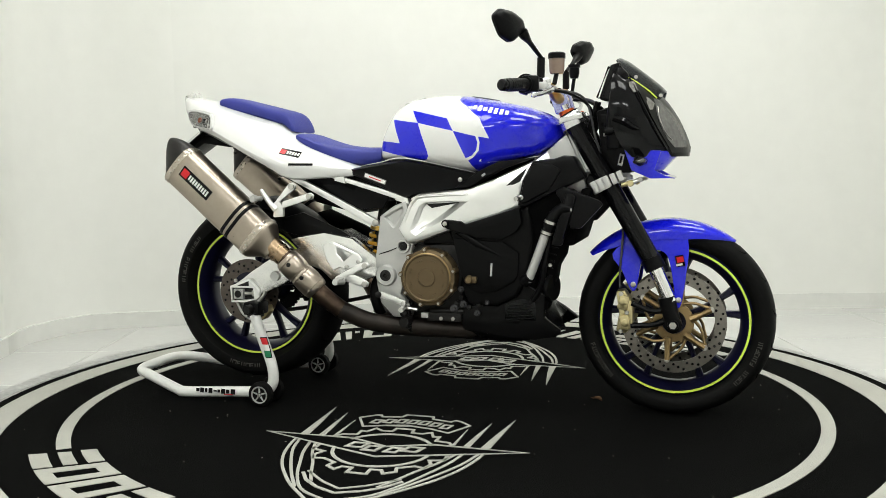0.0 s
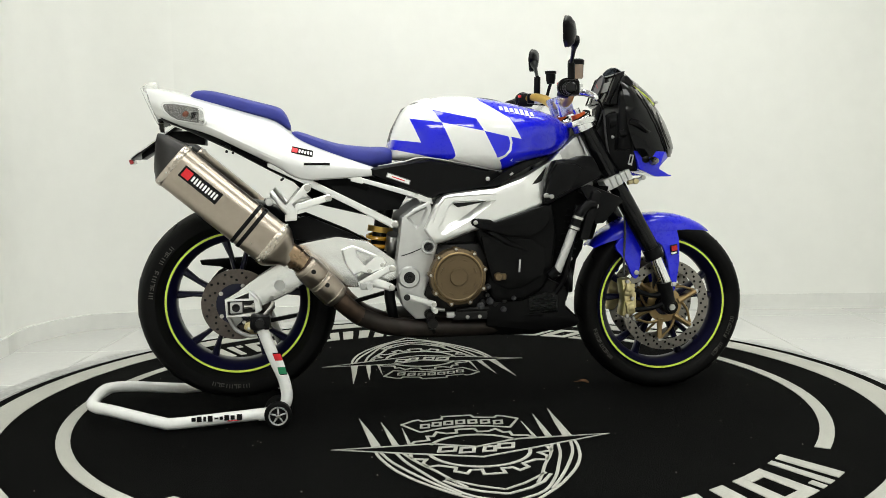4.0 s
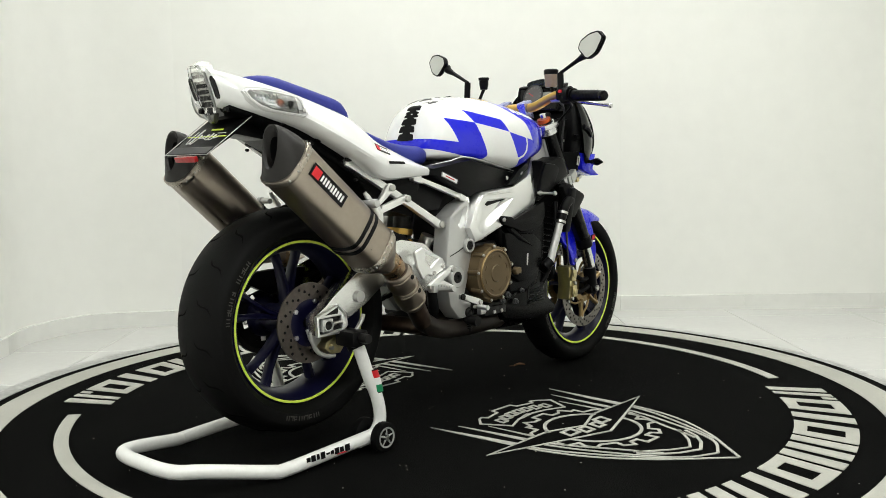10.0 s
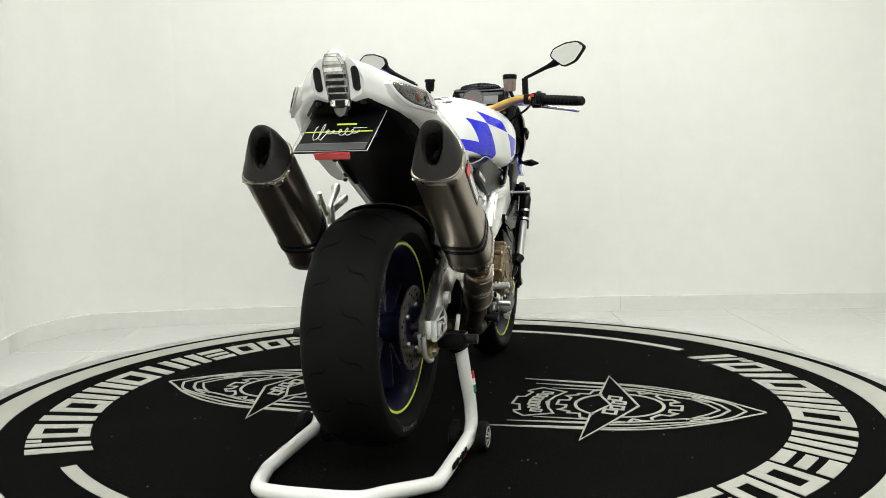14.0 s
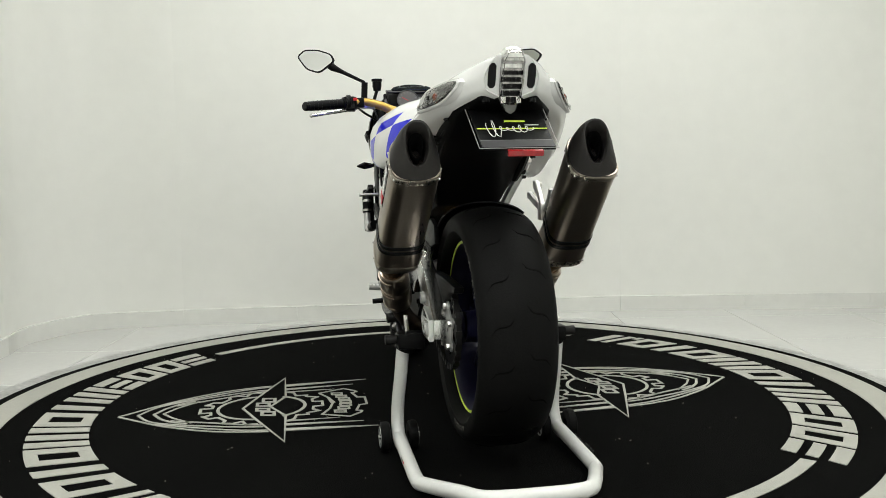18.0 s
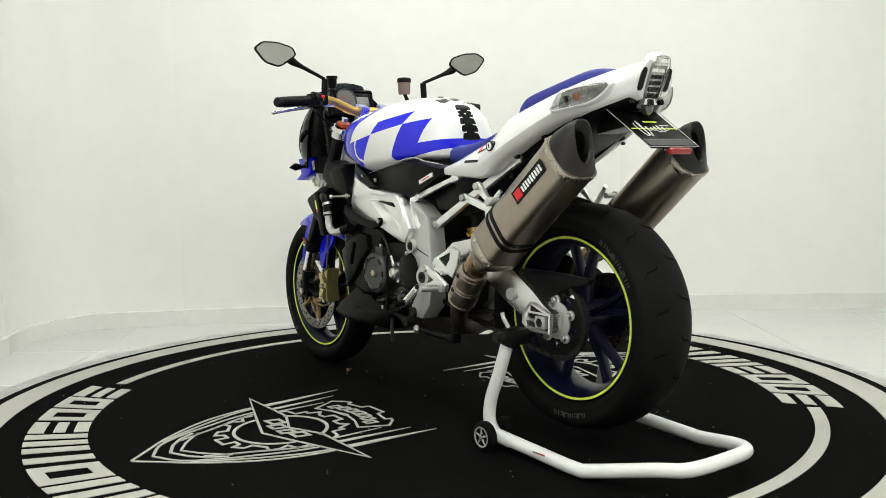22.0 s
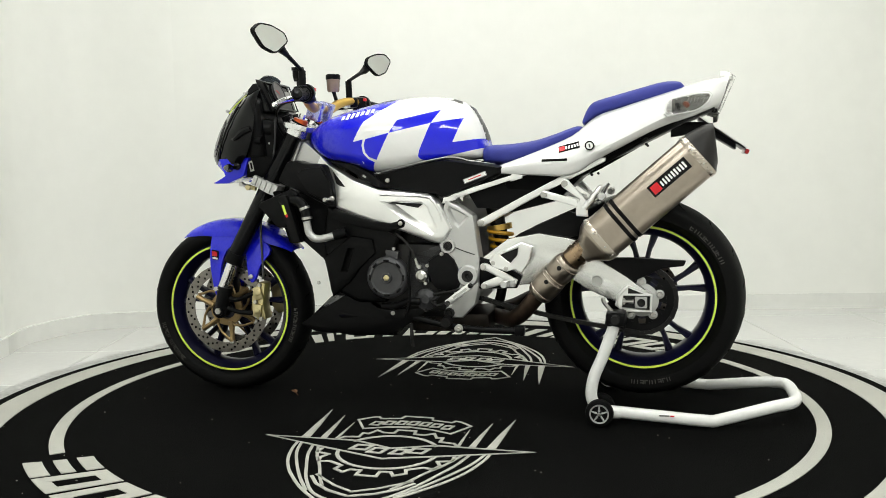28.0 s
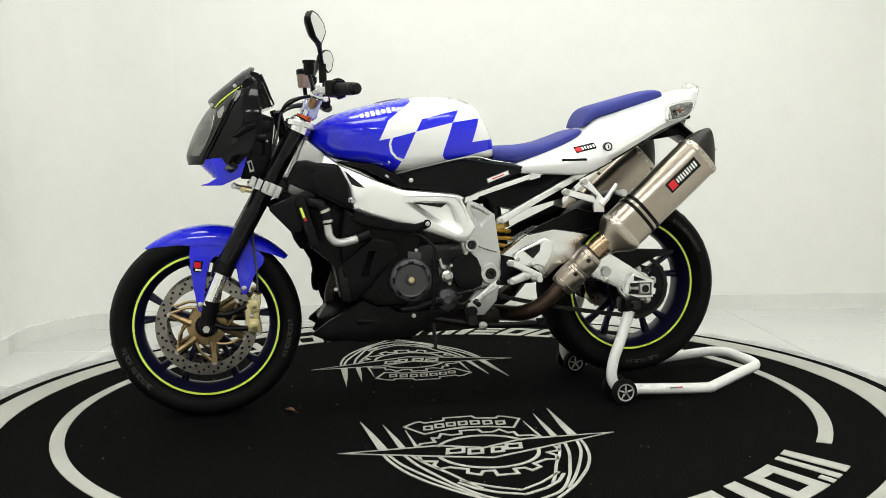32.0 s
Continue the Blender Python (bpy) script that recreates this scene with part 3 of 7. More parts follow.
st = part("sticker", flag_patch(0.157, 0.225, 0.80, 0.0010), BLACK, stand, "small flag sticker with a black border")
part("sticker_band", flag_patch(0.160, 0.181, 0.62, 0.0022), GREEN, st, "green band")
part("sticker_band", flag_patch(0.181, 0.201, 0.62, 0.0022), WPRINT, st, "white band")
part("sticker_band", flag_patch(0.201, 0.222, 0.62, 0.0022), RED, st, "red band")
for k, (a, w, h) in enumerate([(-0.655, 0.016, 0.022), (-0.675, 0.012, 0.016), (-0.692, 0.014, 0.020), (-0.708, 0.010, 0.012), (-0.722, 0.012, 0.006), (-0.740, 0.014, 0.022), (-0.756, 0.008, 0.018), (-0.772, 0.014, 0.020), (-0.788, 0.012, 0.014)]):
    part("printed_mark", box((a, -0.2436, 0.037), (w, 0.0015, h * 0.8), 0.0, (-8, 0, 0)), BLACK, stand)
part("printed_mark", box((-0.673, -0.2420, 0.0272), (0.035, 0.0015, 0.004), 0.0, (-25, 0, 0)), RED, stand)
part("printed_mark", box((-0.725, 0.2436, 0.037), (0.030, 0.0015, 0.004), 0.0), GPRINT, stand)
part("printed_mark", box((-0.748, 0.2436, 0.037), (0.012, 0.0015, 0.004), 0.0), RED, stand)
# ---- the motorcycle: x forwards, y to its left ----
bike = thing("motorcycle", "blue and white naked motorcycle with twin titanium mufflers", "motorcycle")
FX, FZ, RX, RZ = 0.757, 0.292, -0.657, 0.357


def both(name, make, material, parent=None, label=""):
    """The same part on the right side (y below 0) and, mirrored, on the left."""
    a = part(name, make(), material, parent or bike, label)
    b = part(name, flipped(make()), material, parent or bike, label)
    return a, b


from mathutils.bvhtree import BVHTree

# -- wheels --
CROWN = 0.90


def tyre_profile(rout, rin, w, crown):
    """Section of a tyre: round tread, sidewalls, bead."""
    pts = []
    n = 18
    for i in range(n + 1):
        a = math.pi * (i / n)
        y = -w / 2 * math.cos(a)
        z = math.sin(a) ** crown
        pts.append((rout - (rout - rin) * 0.52 * (1 - z), y))
    pts = [(rin, -w * 0.29), (rin + 0.006, -w * 0.37), (rin + (rout - rin) * 0.26, -w * 0.468)] + pts[1:-1] + [(rin + (rout - rin) * 0.26, w * 0.468), (rin + 0.006, w * 0.37), (rin, w * 0.29)]
    return pts


def wheel(name, c, rout, w, spokes, label):
    rin = 0.2265
    rw = w * 0.28
    rimp = [(rin - 0.004, -rw), (rin, -rw - 0.002), (rin + 0.003, -rw - 0.006), (rin - 0.003, -rw - 0.012), (rin - 0.012, -rw - 0.012), (rin - 0.024, -rw + 0.004), (rin - 0.034, -rw * 0.45), (rin - 0.034, rw * 0.45), (rin - 0.024, rw - 0.004), (rin - 0.012, rw + 0.012), (rin - 0.003, rw + 0.012), (rin + 0.003, rw + 0.006), (rin, rw + 0.002), (rin - 0.004, rw), (rin - 0.018, rw * 0.4), (rin - 0.018, -rw * 0.4)]
    rim = part(name, lathe(rimp, c, 72, closed=True), RIMB, bike, label)
    tyre = part("tyre", lathe(tyre_profile(rout, rin, w, CROWN), c, 96), RUBBER, bike, "black sports tyre with worn tread")
    for s in (-1, 1):
        part("rim_stripe", lathe([(rin - 0.0095, s * (rw + 0.0135)), (rin - 0.0035, s * (rw + 0.0135)), (rin - 0.0028, s * (rw + 0.0105)), (rin - 0.0105, s * (rw + 0.0105))], c, 96, closed=True), LIME, rim, "lime green rim tape")
    hubw = 0.05 if w < 0.15 else 0.07
    part("wheel_hub", lathe([(0.018, -hubw), (0.040, -hubw), (0.042, -hubw * 0.5), (0.034, 0), (0.042, hubw * 0.5), (0.040, hubw), (0.018, hubw)], c, 32, closed=True), RIMB, rim)
    for k in range(spokes):
        pair = 0.16 if spokes == 5 else 0.0
        for sg in ((-1, 1) if pair else (0,)):
            a0 = 2 * math.pi * k / spokes + 0.3
            a1 = a0 + sg * pair
            rows = []
            for t in (0, 0.33, 0.66, 1.0):
                a = a0 + (a1 - a0) * t + sg * 0.05
                r = 0.034 + (rin - 0.026 - 0.034) * t
                hw, hy = 0.0088 - 0.002 * t + (0.006 if t == 1.0 else 0), 0.024 - 0.010 * t
                ct, st = math.cos(a), math.sin(a)
                yy = c[1]
                ring = []
                for qx, qy in ((-1, -0.6), (-0.5, -1), (0.5, -1), (1, -0.6), (1, 0.6), (0.5, 1), (-0.5, 1), (-1, 0.6)):
                    ring.append((c[0] + r * ct - qx * hw * st, yy + qy * hy, c[2] + r * st + qx * hw * ct))
                rows.append(ring)
            part("spoke", loft(rows), RIMB, rim)
    return rim, tyre


_, front_tyre = wheel("front_wheel", (FX, 0, FZ), 0.295, 0.120, 5, "dark blue front wheel with lime rim tape")
rear_wheel, rear_tyre = wheel("rear_wheel", (RX, 0, RZ), 0.311, 0.196, 5, "dark blue rear wheel with lime rim tape")


def tread_grooves(parent, c, rout, w, n, side):
    """Short slanting cuts in the tread, as thin dark slivers sunk into it."""
    for k in range(n):
        a = 2 * math.pi * k / n
        pts = []
        for t in (0.0, 0.25, 0.5, 0.75, 1.0):
            y = side * (0.05 + 0.34 * t) * w
            z = math.sin(math.acos(max(-1, min(1, -y / (w / 2))))) ** CROWN
            r = rout - (rout - 0.2265) * 0.52 * (1 - z) - 0.0012
            b = a + 0.20 * t + 0.035 * math.sin(2 * math.pi * t) + (0.09 if side > 0 else 0)
            pts.append((c[0] + r * math.cos(b), y, c[2] + r * math.sin(b)))
        part("tread_groove", tube(pts, [0.0010, 0.0026, 0.0030, 0.0026, 0.0010], 5, 2), RADM, parent)


for sd in (-1, 1):
    tread_grooves(rear_tyre, (RX, 0, RZ), 0.311, 0.196, 18, sd)
    tread_grooves(front_tyre, (FX, 0, FZ), 0.295, 0.120, 18, sd)


def sidewall_marks(parent, c, r, y, groups, material, size=0.013):
    """Lettering on a sidewall, as plain bars."""
    for a0, n in groups:
        for k in range(n):
            a = radians(a0) + k * (size * 1.05) / r
            m = Matrix.Translation((c[0] + r * math.cos(a), y, c[2] + r * math.sin(a))) @ Matrix.Rotation(-a + math.pi / 2, 4, "Y")
            h, w, th = size * 1.25, size * 0.8, size * 0.22
            bars = [[(0, h * 0.44, w, th), (0, -h * 0.44, w, th), (-w * 0.4, 0, th, h)], [(-w * 0.38, 0, th, h), (w * 0.38, 0, th, h)], [(0, 0, th, h), (0, h * 0.44, w, th)], [(0, 0, w, th), (0, -h * 0.44, w, th), (w * 0.4, 0, th, h)]][(k * 3 + n) % 4]
            bm = merge(*[box((bx, 0, bz), (bw, 0.0030, bh), 0.0) for bx, bz, bw, bh in bars])
            part("sidewall_mark", moved(bm, m), material, parent)


sidewall_marks(front_tyre, (FX, 0, FZ), 0.256, -0.0575, [(-45, 5), (-28, 7), (198, 11)], MARKT, 0.0105)
sidewall_marks(front_tyre, (FX, 0, FZ), 0.256, 0.0575, [(-46, 8), (-24, 5), (180, 11)], MARKT, 0.0105)
sidewall_marks(rear_tyre, (RX, 0, RZ), 0.263, -0.0935, [(137, 5), (156, 7), (252, 9)], MARKT, 0.0125)
sidewall_marks(rear_tyre, (RX, 0, RZ), 0.263, 0.0935, [(124, 11), (252, 9)], MARKT, 0.0130)


def brake_disc(parent, c, r0, r1, y, holes, label, material=None):
    """A drilled disc as a solid ring; black plugs give the dark of its holes."""
    t = 0.0022
    bm = lathe([(r0, y - t), (r1, y - t), (r1, y + t), (r0, y + t)], c, 60, closed=True)
    d = part("brake_disc", bm, material or DISC, parent, label)
    for k in range(holes):
        for j, rr in enumerate((0.25, 0.5, 0.75)):
            a = 2 * math.pi * (k + j / 3) / holes
            r = r0 + (r1 - r0) * rr
            part("disc_hole_plug", lathe([(0, -t - 0.0004), (0.0042, -t - 0.0004), (0.0042, t + 0.0004), (0, t + 0.0004)], (c[0] + r * math.cos(a), y, c[2] + r * math.sin(a)), 8), GLOSS, d)
    return d


for s in (-1, 1):
    d = brake_disc(bike, (FX, 0, FZ), 0.120, 0.154, s * 0.066, 20, "drilled steel front brake disc")
    for k in range(6):
        a = 2 * math.pi * k / 6 + 0.36
        bx, bz = FX + 0.117 * math.cos(a), FZ + 0.117 * math.sin(a)
        p0 = (FX + 0.050 * math.cos(a - 0.16), s * 0.061, FZ + 0.050 * math.sin(a - 0.16))
        p1 = (FX + 0.085 * math.cos(a - 0.05), s * 0.064, FZ + 0.085 * math.sin(a - 0.05))
        part("disc_carrier_arm", tube([p0, p1, (bx, s * 0.066, bz)], [0.0135, 0.0085, 0.0100], 8), CARR, d, "bronze disc carrier arm")
        web = [(FX + r * math.cos(a + q), s * 0.064, FZ + r * math.sin(a + q)) for r, q in ((0.114, 0.05), (0.100, 0.18), (0.084, 0.42), (0.064, 0.72), (0.052, 0.86))]
        part("disc_carrier_web", tube(web, [0.0060, 0.0045, 0.0045, 0.0050, 0.0065], 8), CARR, d)
        part("disc_bobbin", knob((bx, s * 0.062, bz), 0.0090, s * 0.011), STEEL, d)
    part("disc_carrier", lathe([(0.036, s * 0.050), (0.060, s * 0.054), (0.060, s * 0.064), (0.036, s * 0.066)], (FX, 0, FZ), 32, closed=True), CARR, d)
drear = brake_disc(bike, (RX, 0, RZ), 0.065, 0.110, -0.098, 12, "drilled rear brake disc", DISCR)
part("disc_carrier", lathe([(0.02, -0.080), (0.070, -0.092), (0.070, -0.099), (0.02, -0.097)], (RX, 0, RZ), 32, closed=True), RIMB, drear)
for k in range(5):
    a = 2 * math.pi * k / 5
    part("disc_bolt", knob((RX + 0.060 * math.cos(a), -0.099, RZ + 0.060 * math.sin(a)), 0.007, -0.006, n=6), STEEL, drear)

# sprocket and chain on the left
spr = []
for k in range(42):
    for da, r in ((-0.5, 0.098), (-0.2, 0.105), (0.2, 0.105), (0.5, 0.098)):
        a = 2 * math.pi * (k + da) / 42
        spr.append((RX + r * math.cos(a), RZ + r * math.sin(a)))
part("sprocket", frame_plate(spr, [(RX + 0.074 * math.cos(2 * math.pi * k / 40), RZ + 0.074 * math.sin(2 * math.pi * k / 40)) for k in range(40)], 0.104, 0.110, 0.0), BLACK, rear_wheel, "dark rear sprocket")
for k in range(5):
    arm_pts = [(r * math.cos(a), r * math.sin(a)) for r, a in ((0.030, -0.62), (0.060, -0.44), (0.0755, -0.50), (0.0765, 0.0), (0.0755, 0.50), (0.060, 0.44), (0.030, 0.62))]
    a = 2 * math.pi * k / 5 + 0.3
    part("sprocket_arm", prism([(RX + x * math.cos(a) - z * math.sin(a), RZ + x * math.sin(a) + z * math.cos(a)) for x, z in arm_pts], 0.1045, 0.1095, 0.0), BLACK, rear_wheel)
part("sprocket_carrier", lathe([(0.02, 0.070), (0.046, 0.078), (0.060, 0.098), (0.060, 0.1035), (0.02, 0.1035)], (RX, 0, RZ), 32, closed=True), RIMB, rear_wheel)
part("carrier_flange", lathe([(0.02, 0.1105), (0.051, 0.1105), (0.051, 0.1150), (0.040, 0.118), (0.02, 0.118)], (RX, 0, RZ), 32, closed=True), GREYP, rear_wheel, "silver sprocket carrier flange")
for k in range(5):
    a = 2 * math.pi * k / 5 + 0.3
    part("carrier_ear", knob((RX + 0.056 * math.cos(a), 0.1105, RZ + 0.056 * math.sin(a)), 0.014, 0.006, n=16), GREYP, rear_wheel)
    part("carrier_nut", knob((RX + 0.056 * math.cos(a), 0.114, RZ + 0.056 * math.sin(a)), 0.009, 0.012, n=6), STEEL, rear_wheel)
front_c, rf = (-0.055, 0.415), 0.036
path = []
for i in range(13):
    a = radians(82 + 188 * i / 12)
    path.append((RX + 0.103 * math.cos(a), RZ + 0.103 * math.sin(a)))
for i in range(1, 12):
    t = i / 12
    path.append((RX - 0.0 + (front_c[0] - RX) * t, RZ - 0.103 + (front_c[1] - rf - RZ + 0.103) * t - 0.012 * math.sin(math.pi * t)))
for i in range(7):
    a = radians(-98 + 180 * i / 6)
    path.append((front_c[0] + rf * math.cos(a), front_c[1] + rf * math.sin(a)))
for i in range(1, 12):
    t = i / 12
    path.append((front_c[0] + (RX - front_c[0]) * t, front_c[1] + rf + (RZ + 0.103 - front_c[1] - rf) * t))
links = []
P = [Vector((x, 0.107, z)) for x, z in path]
tot = sum((P[(i + 1) % len(P)] - P[i]).length for i in range(len(P)))
steps = int(tot / 0.0159)
acc, i = 0.0, 0
for q in range(steps):
    want = q * tot / steps
    while acc + (P[(i + 1) % len(P)] - P[i]).length < want:
        acc += (P[(i + 1) % len(P)] - P[i]).length
        i += 1
    d = (P[(i + 1) % len(P)] - P[i]).normalized()
    p = P[i] + d * (want - acc)
    ang = math.degrees(math.atan2(d.z, d.x))
    links.append(box((p.x, p.y, p.z), (0.0168, 0.017 if q % 2 else 0.012, 0.013), 0.0, (0, -ang, 0)))
part("chain", merge(*links), DSTEEL, bike, "dark drive chain")


# -- tank --
TANK = [
    (-0.168, 0.800, 0.82, 0.850, 0.070), (-0.154, 0.795, 0.825, 0.895, 0.104), (-0.120, 0.792, 0.83, 0.957, 0.130), (-0.080, 0.790, 0.83, 0.982, 0.148),
    (-0.040, 0.788, 0.835, 0.992, 0.162), (0.020, 0.776, 0.84, 0.998, 0.180), (0.080, 0.764, 0.845, 0.997, 0.198), (0.140, 0.754, 0.85, 0.990, 0.207),
    (0.190, 0.756, 0.855, 0.981, 0.212), (0.240, 0.776, 0.862, 0.970, 0.206), (0.300, 0.790, 0.867, 0.956, 0.187), (0.350, 0.802, 0.872, 0.940, 0.160),
    (0.390, 0.824, 0.877, 0.920, 0.124), (0.420, 0.848, 0.880, 0.898, 0.080), (0.430, 0.868, 0.880, 0.888, 0.035)]


def tank_rings(rows, grow=0.0, n=20):
    rings = []
    for x, zb, zm, zt, w in rows:
        ring = []
        for i in range(n * 2):
            a = math.pi * 2 * i / (n * 2)
            ca, sa = math.cos(a), math.sin(a)
            e = 2 / 2.45
            y = (w + grow) * math.copysign(abs(ca) ** e, ca)
            z = zm + ((zt - zm + grow) if sa > 0 else (zm - zb + grow)) * math.copysign(abs(sa) ** (e if sa > 0 else 0.42), sa)
            if sa < 0:
                y = (w + grow) * math.copysign(abs(ca) ** 0.42, ca) * (1 - 0.06 * abs(sa) ** 1.5)
            ring.append((x, y, z))
        rings.append(ring)
    return rings


tank_bm = loft(tank_rings(smooth_rows(TANK, 3)))
P1 = [(-0.20, 0.862), (-0.162, 0.858), (-0.079, 0.847), (-0.110, 0.923), (-0.014, 0.908), (0.020, 0.822), (0.024, 0.805), (0.016, 0.795), (-0.002, 0.791), (-0.20, 0.836)]
P2 = [(-0.040, 0.949), (0.088, 0.918), (0.111, 0.879), (-0.014, 0.908)]
P3 = [(0.111, 0.879), (0.184, 0.861), (0.190, 0.842), (0.186, 0.820), (0.172, 0.804), (0.151, 0.796)]
P4 = [(0.098, 1.05), (0.112, 0.976), (0.194, 0.915), (0.226, 0.853), (0.192, 0.860), (0.197, 0.842), (0.193, 0.817), (0.177, 0.799), (0.158, 0.789), (0.186, 0.735), (0.60, 0.70), (0.60, 1.05)]
for poly in (P1, P2, P3, P4):
    for (x1, z1), (x2, z2) in zip(poly, poly[1:] + poly[:1]):
        nrm = Vector((z2 - z1, 0, x1 - x2)).normalized()
        lo, hi = min(x1, x2) - 0.03, max(x1, x2) + 0.03
        fs = [f for f in tank_bm.faces if lo < f.calc_center_median().x < hi]
        gm = list({v for f in fs for v in f.verts}) + list({e for f in fs for e in f.edges}) + fs
        bmesh.ops.bisect_plane(tank_bm, geom=gm, plane_co=(x1, 0, z1), plane_no=nrm, dist=0.0002)
for f in tank_bm.faces:
    c = f.calc_center_median()
    f.material_index = 1 if any(inside(c.x, c.z, p) for p in (P1, P2, P3, P4)) else 0
tank_tree = BVHTree.FromBMesh(tank_bm)
part("fuel_tank", tank_bm, [WHITE, BLUE], bike, "blue and white chequered fuel tank", 50)


def tank_y(x, z):
    """Half width of the tank at a place on its flank."""
    hit = tank_tree.ray_cast(Vector((x, 0.6, z)), Vector((0, -1, 0)))[0]
    return hit.y if hit else 0.15


for s in (-1, 1):
    for k in range(7):
        x, z = 0.172 + 0.0165 * k, 0.950 - 0.0032 * k
        h = 0.013 if k in (0, 2, 6) else 0.018
        quad = [(x - 0.0052, z - h / 2), (x + 0.0052, z - h / 2 - 0.001), (x + 0.0052, z + h / 2 - 0.001), (x - 0.0052, z + h / 2)]
        lay = [[(a, s * (tank_y(a, b) + g), b) for a, b in quad] for g in (0.0016, 0.0030)]
        part("tank_mark", loft(lay), WPRINT, bike, "white name mark" if k == 0 else "")
for s in (-1, 1):
    pts = [(0.258, 0.787), (0.216, 0.782), (0.192, 0.786), (0.196, 0.792)]
    lay = [[(a, s * (tank_y(a, b) + g), b) for a, b in pts] for g in (0.0008, 0.0022)]
    part("tank_flash", loft(lay), WPRINT, bike, "small white flash on the tank")
PADM = blotches("camouflage_pad", (0.012, 0.012, 0.012), (0.62, 0.62, 0.60), 26)


def tank_top(x, y, lift):
    q = [np.interp(x, [r[0] for r in TANK], [r[c] for r in TANK]) for c in (2, 3, 4)]
    k = min(1.0, abs(y) / q[2])
    return Vector((x - lift * 0.7, y, float(q[0] + (q[1] - q[0]) * (1 - k ** 2.45) ** (1 / 2.45)) + lift))


line = [tank_top(x, 0, 0) for x in np.linspace(-0.1675, -0.108, 60)]
run = [0.0]
for a, b in zip(line, line[1:]):
    run.append(run[-1] + (b - a).length)
for k in range(5):
    rows = []
    for t, half in ((0.0, 0.016), (0.07, 0.016), (0.10, 0.031), (0.20, 0.034), (0.5, 0.033), (0.85, 0.030), (0.90, 0.026), (0.93, 0.016), (1.0, 0.016)):
        x = float(np.interp((k + t) / 5 * run[-1], run, [p.x for p in line]))
        rows.append([tank_top(x, half * (1 - 0.04 * k) * q, 0.0018) for q in np.linspace(-1, 1, 9)])
    part("tank_pad", thick(loft(rows, closed=False), 0.0012), BLACK, bike, "black notched tank pad" if k == 0 else "")
rows = [[tank_top(x, h * q, 0.0018) for q in np.linspace(-1, 1, 13)] for x, h in ((-0.106, 0.030), (-0.100, 0.048), (-0.085, 0.060), (-0.060, 0.062), (-0.035, 0.055), (-0.030, 0.040))]
part("tank_pad", thick(loft(rows, closed=False), 0.0012), PADM, bike, "black and white camouflage pad")
part("filler_cap", lathe([(0, 0.0), (0.052, 0.0), (0.052, 0.006), (0.044, 0.010), (0, 0.011)], n=32, m=Matrix.Translation((0.165, 0, 0.977)) @ pose(0, 0, 0, 90, 0, 0) @ pose(0, 0, 0, 0, 0, -10)), BLACK, bike)

# black side covers under the tank
SC = [(-0.248, 0.770), (-0.141, 0.786), (-0.053, 0.797), (0.188, 0.748), (0.178, 0.727), (0.159, 0.711), (0.071, 0.694), (-0.026, 0.685), (-0.050, 0.673), (-0.066, 0.675), (-0.140, 0.708), (-0.243, 0.750)]
both("side_cover", lambda: dome(SC, -0.130, -0.172, 0.90, 5), BLACK, label="matt black side cover below the tank")
both("cover_edge", lambda: tube([(-0.215, -0.150, 0.777), (-0.141, -0.160, 0.788), (-0.053, -0.168, 0.799), (0.170, -0.172, 0.753)], [0.001, 0.002, 0.002, 0.001], 6), GREYP)
both("cover_screw", lambda: knob((0.125, -0.175, 0.731), 0.007, -0.005), STEEL)
both("cover_badge", lambda: box((-0.155, -0.1735, 0.737), (0.076, 0.003, 0.0150), 0.006, (0, 20, 0)), SURR, label="small pale badge with a red mark")
both("badge_face", lambda: box((-0.155, -0.1750, 0.737), (0.070, 0.001, 0.0105), 0.0, (0, 20, 0)), WPRINT)
both("badge_mark", lambda: box((-0.155, -0.1757, 0.737), (0.042, 0.001, 0.0030), 0.0, (0, 20, 0)), RED)

# -- seats and tail --
def shell(rows, k=4):
    """Rows: x, then (y, z) from the middle of the top down one side; the other side is the mirror."""
    rings = []
    for r in smooth_rows(rows, k):
        half = [Vector((r[0], r[1 + 2 * i], r[2 + 2 * i])) for i in range((len(r) - 1) // 2)]
        for _ in range(2):
            cut = [half[0]]
            for a, b in zip(half, half[1:]):
                cut += [a.lerp(b, 0.16), a.lerp(b, 0.84)]
            half = cut + [half[-1]]
        ring = [Vector((p.x, -p.y, p.z)) for p in half[::-1]] + [p for p in half[1:]]
        rings.append(ring)
    return loft(rings, closed=False)


TAIL = [
    (-0.910, 0, 1.027, 0.040, 1.021, 0.064, 0.980, 0.059, 0.950, 0.026, 0.936), (-0.865, 0, 1.020, 0.078, 1.008, 0.108, 0.960, 0.098, 0.932, 0.050, 0.924), (-0.78, 0, 1.003, 0.122, 0.983, 0.162, 0.932, 0.146, 0.905, 0.098, 0.903),
    (-0.70, 0, 0.982, 0.146, 0.958, 0.194, 0.895, 0.172, 0.875, 0.120, 0.879), (-0.60, 0, 0.952, 0.158, 0.926, 0.213, 0.845, 0.190, 0.824, 0.132, 0.832), (-0.52, 0, 0.928, 0.156, 0.898, 0.217, 0.806, 0.197, 0.782, 0.138, 0.790),
    (-0.45, 0, 0.868, 0.150, 0.852, 0.203, 0.788, 0.190, 0.742, 0.140, 0.750), (-0.35, 0, 0.815, 0.138, 0.814, 0.185, 0.780, 0.177, 0.742, 0.110, 0.748), (-0.228, 0, 0.768, 0.124, 0.771, 0.160, 0.765, 0.158, 0.750, 0.100, 0.751)]
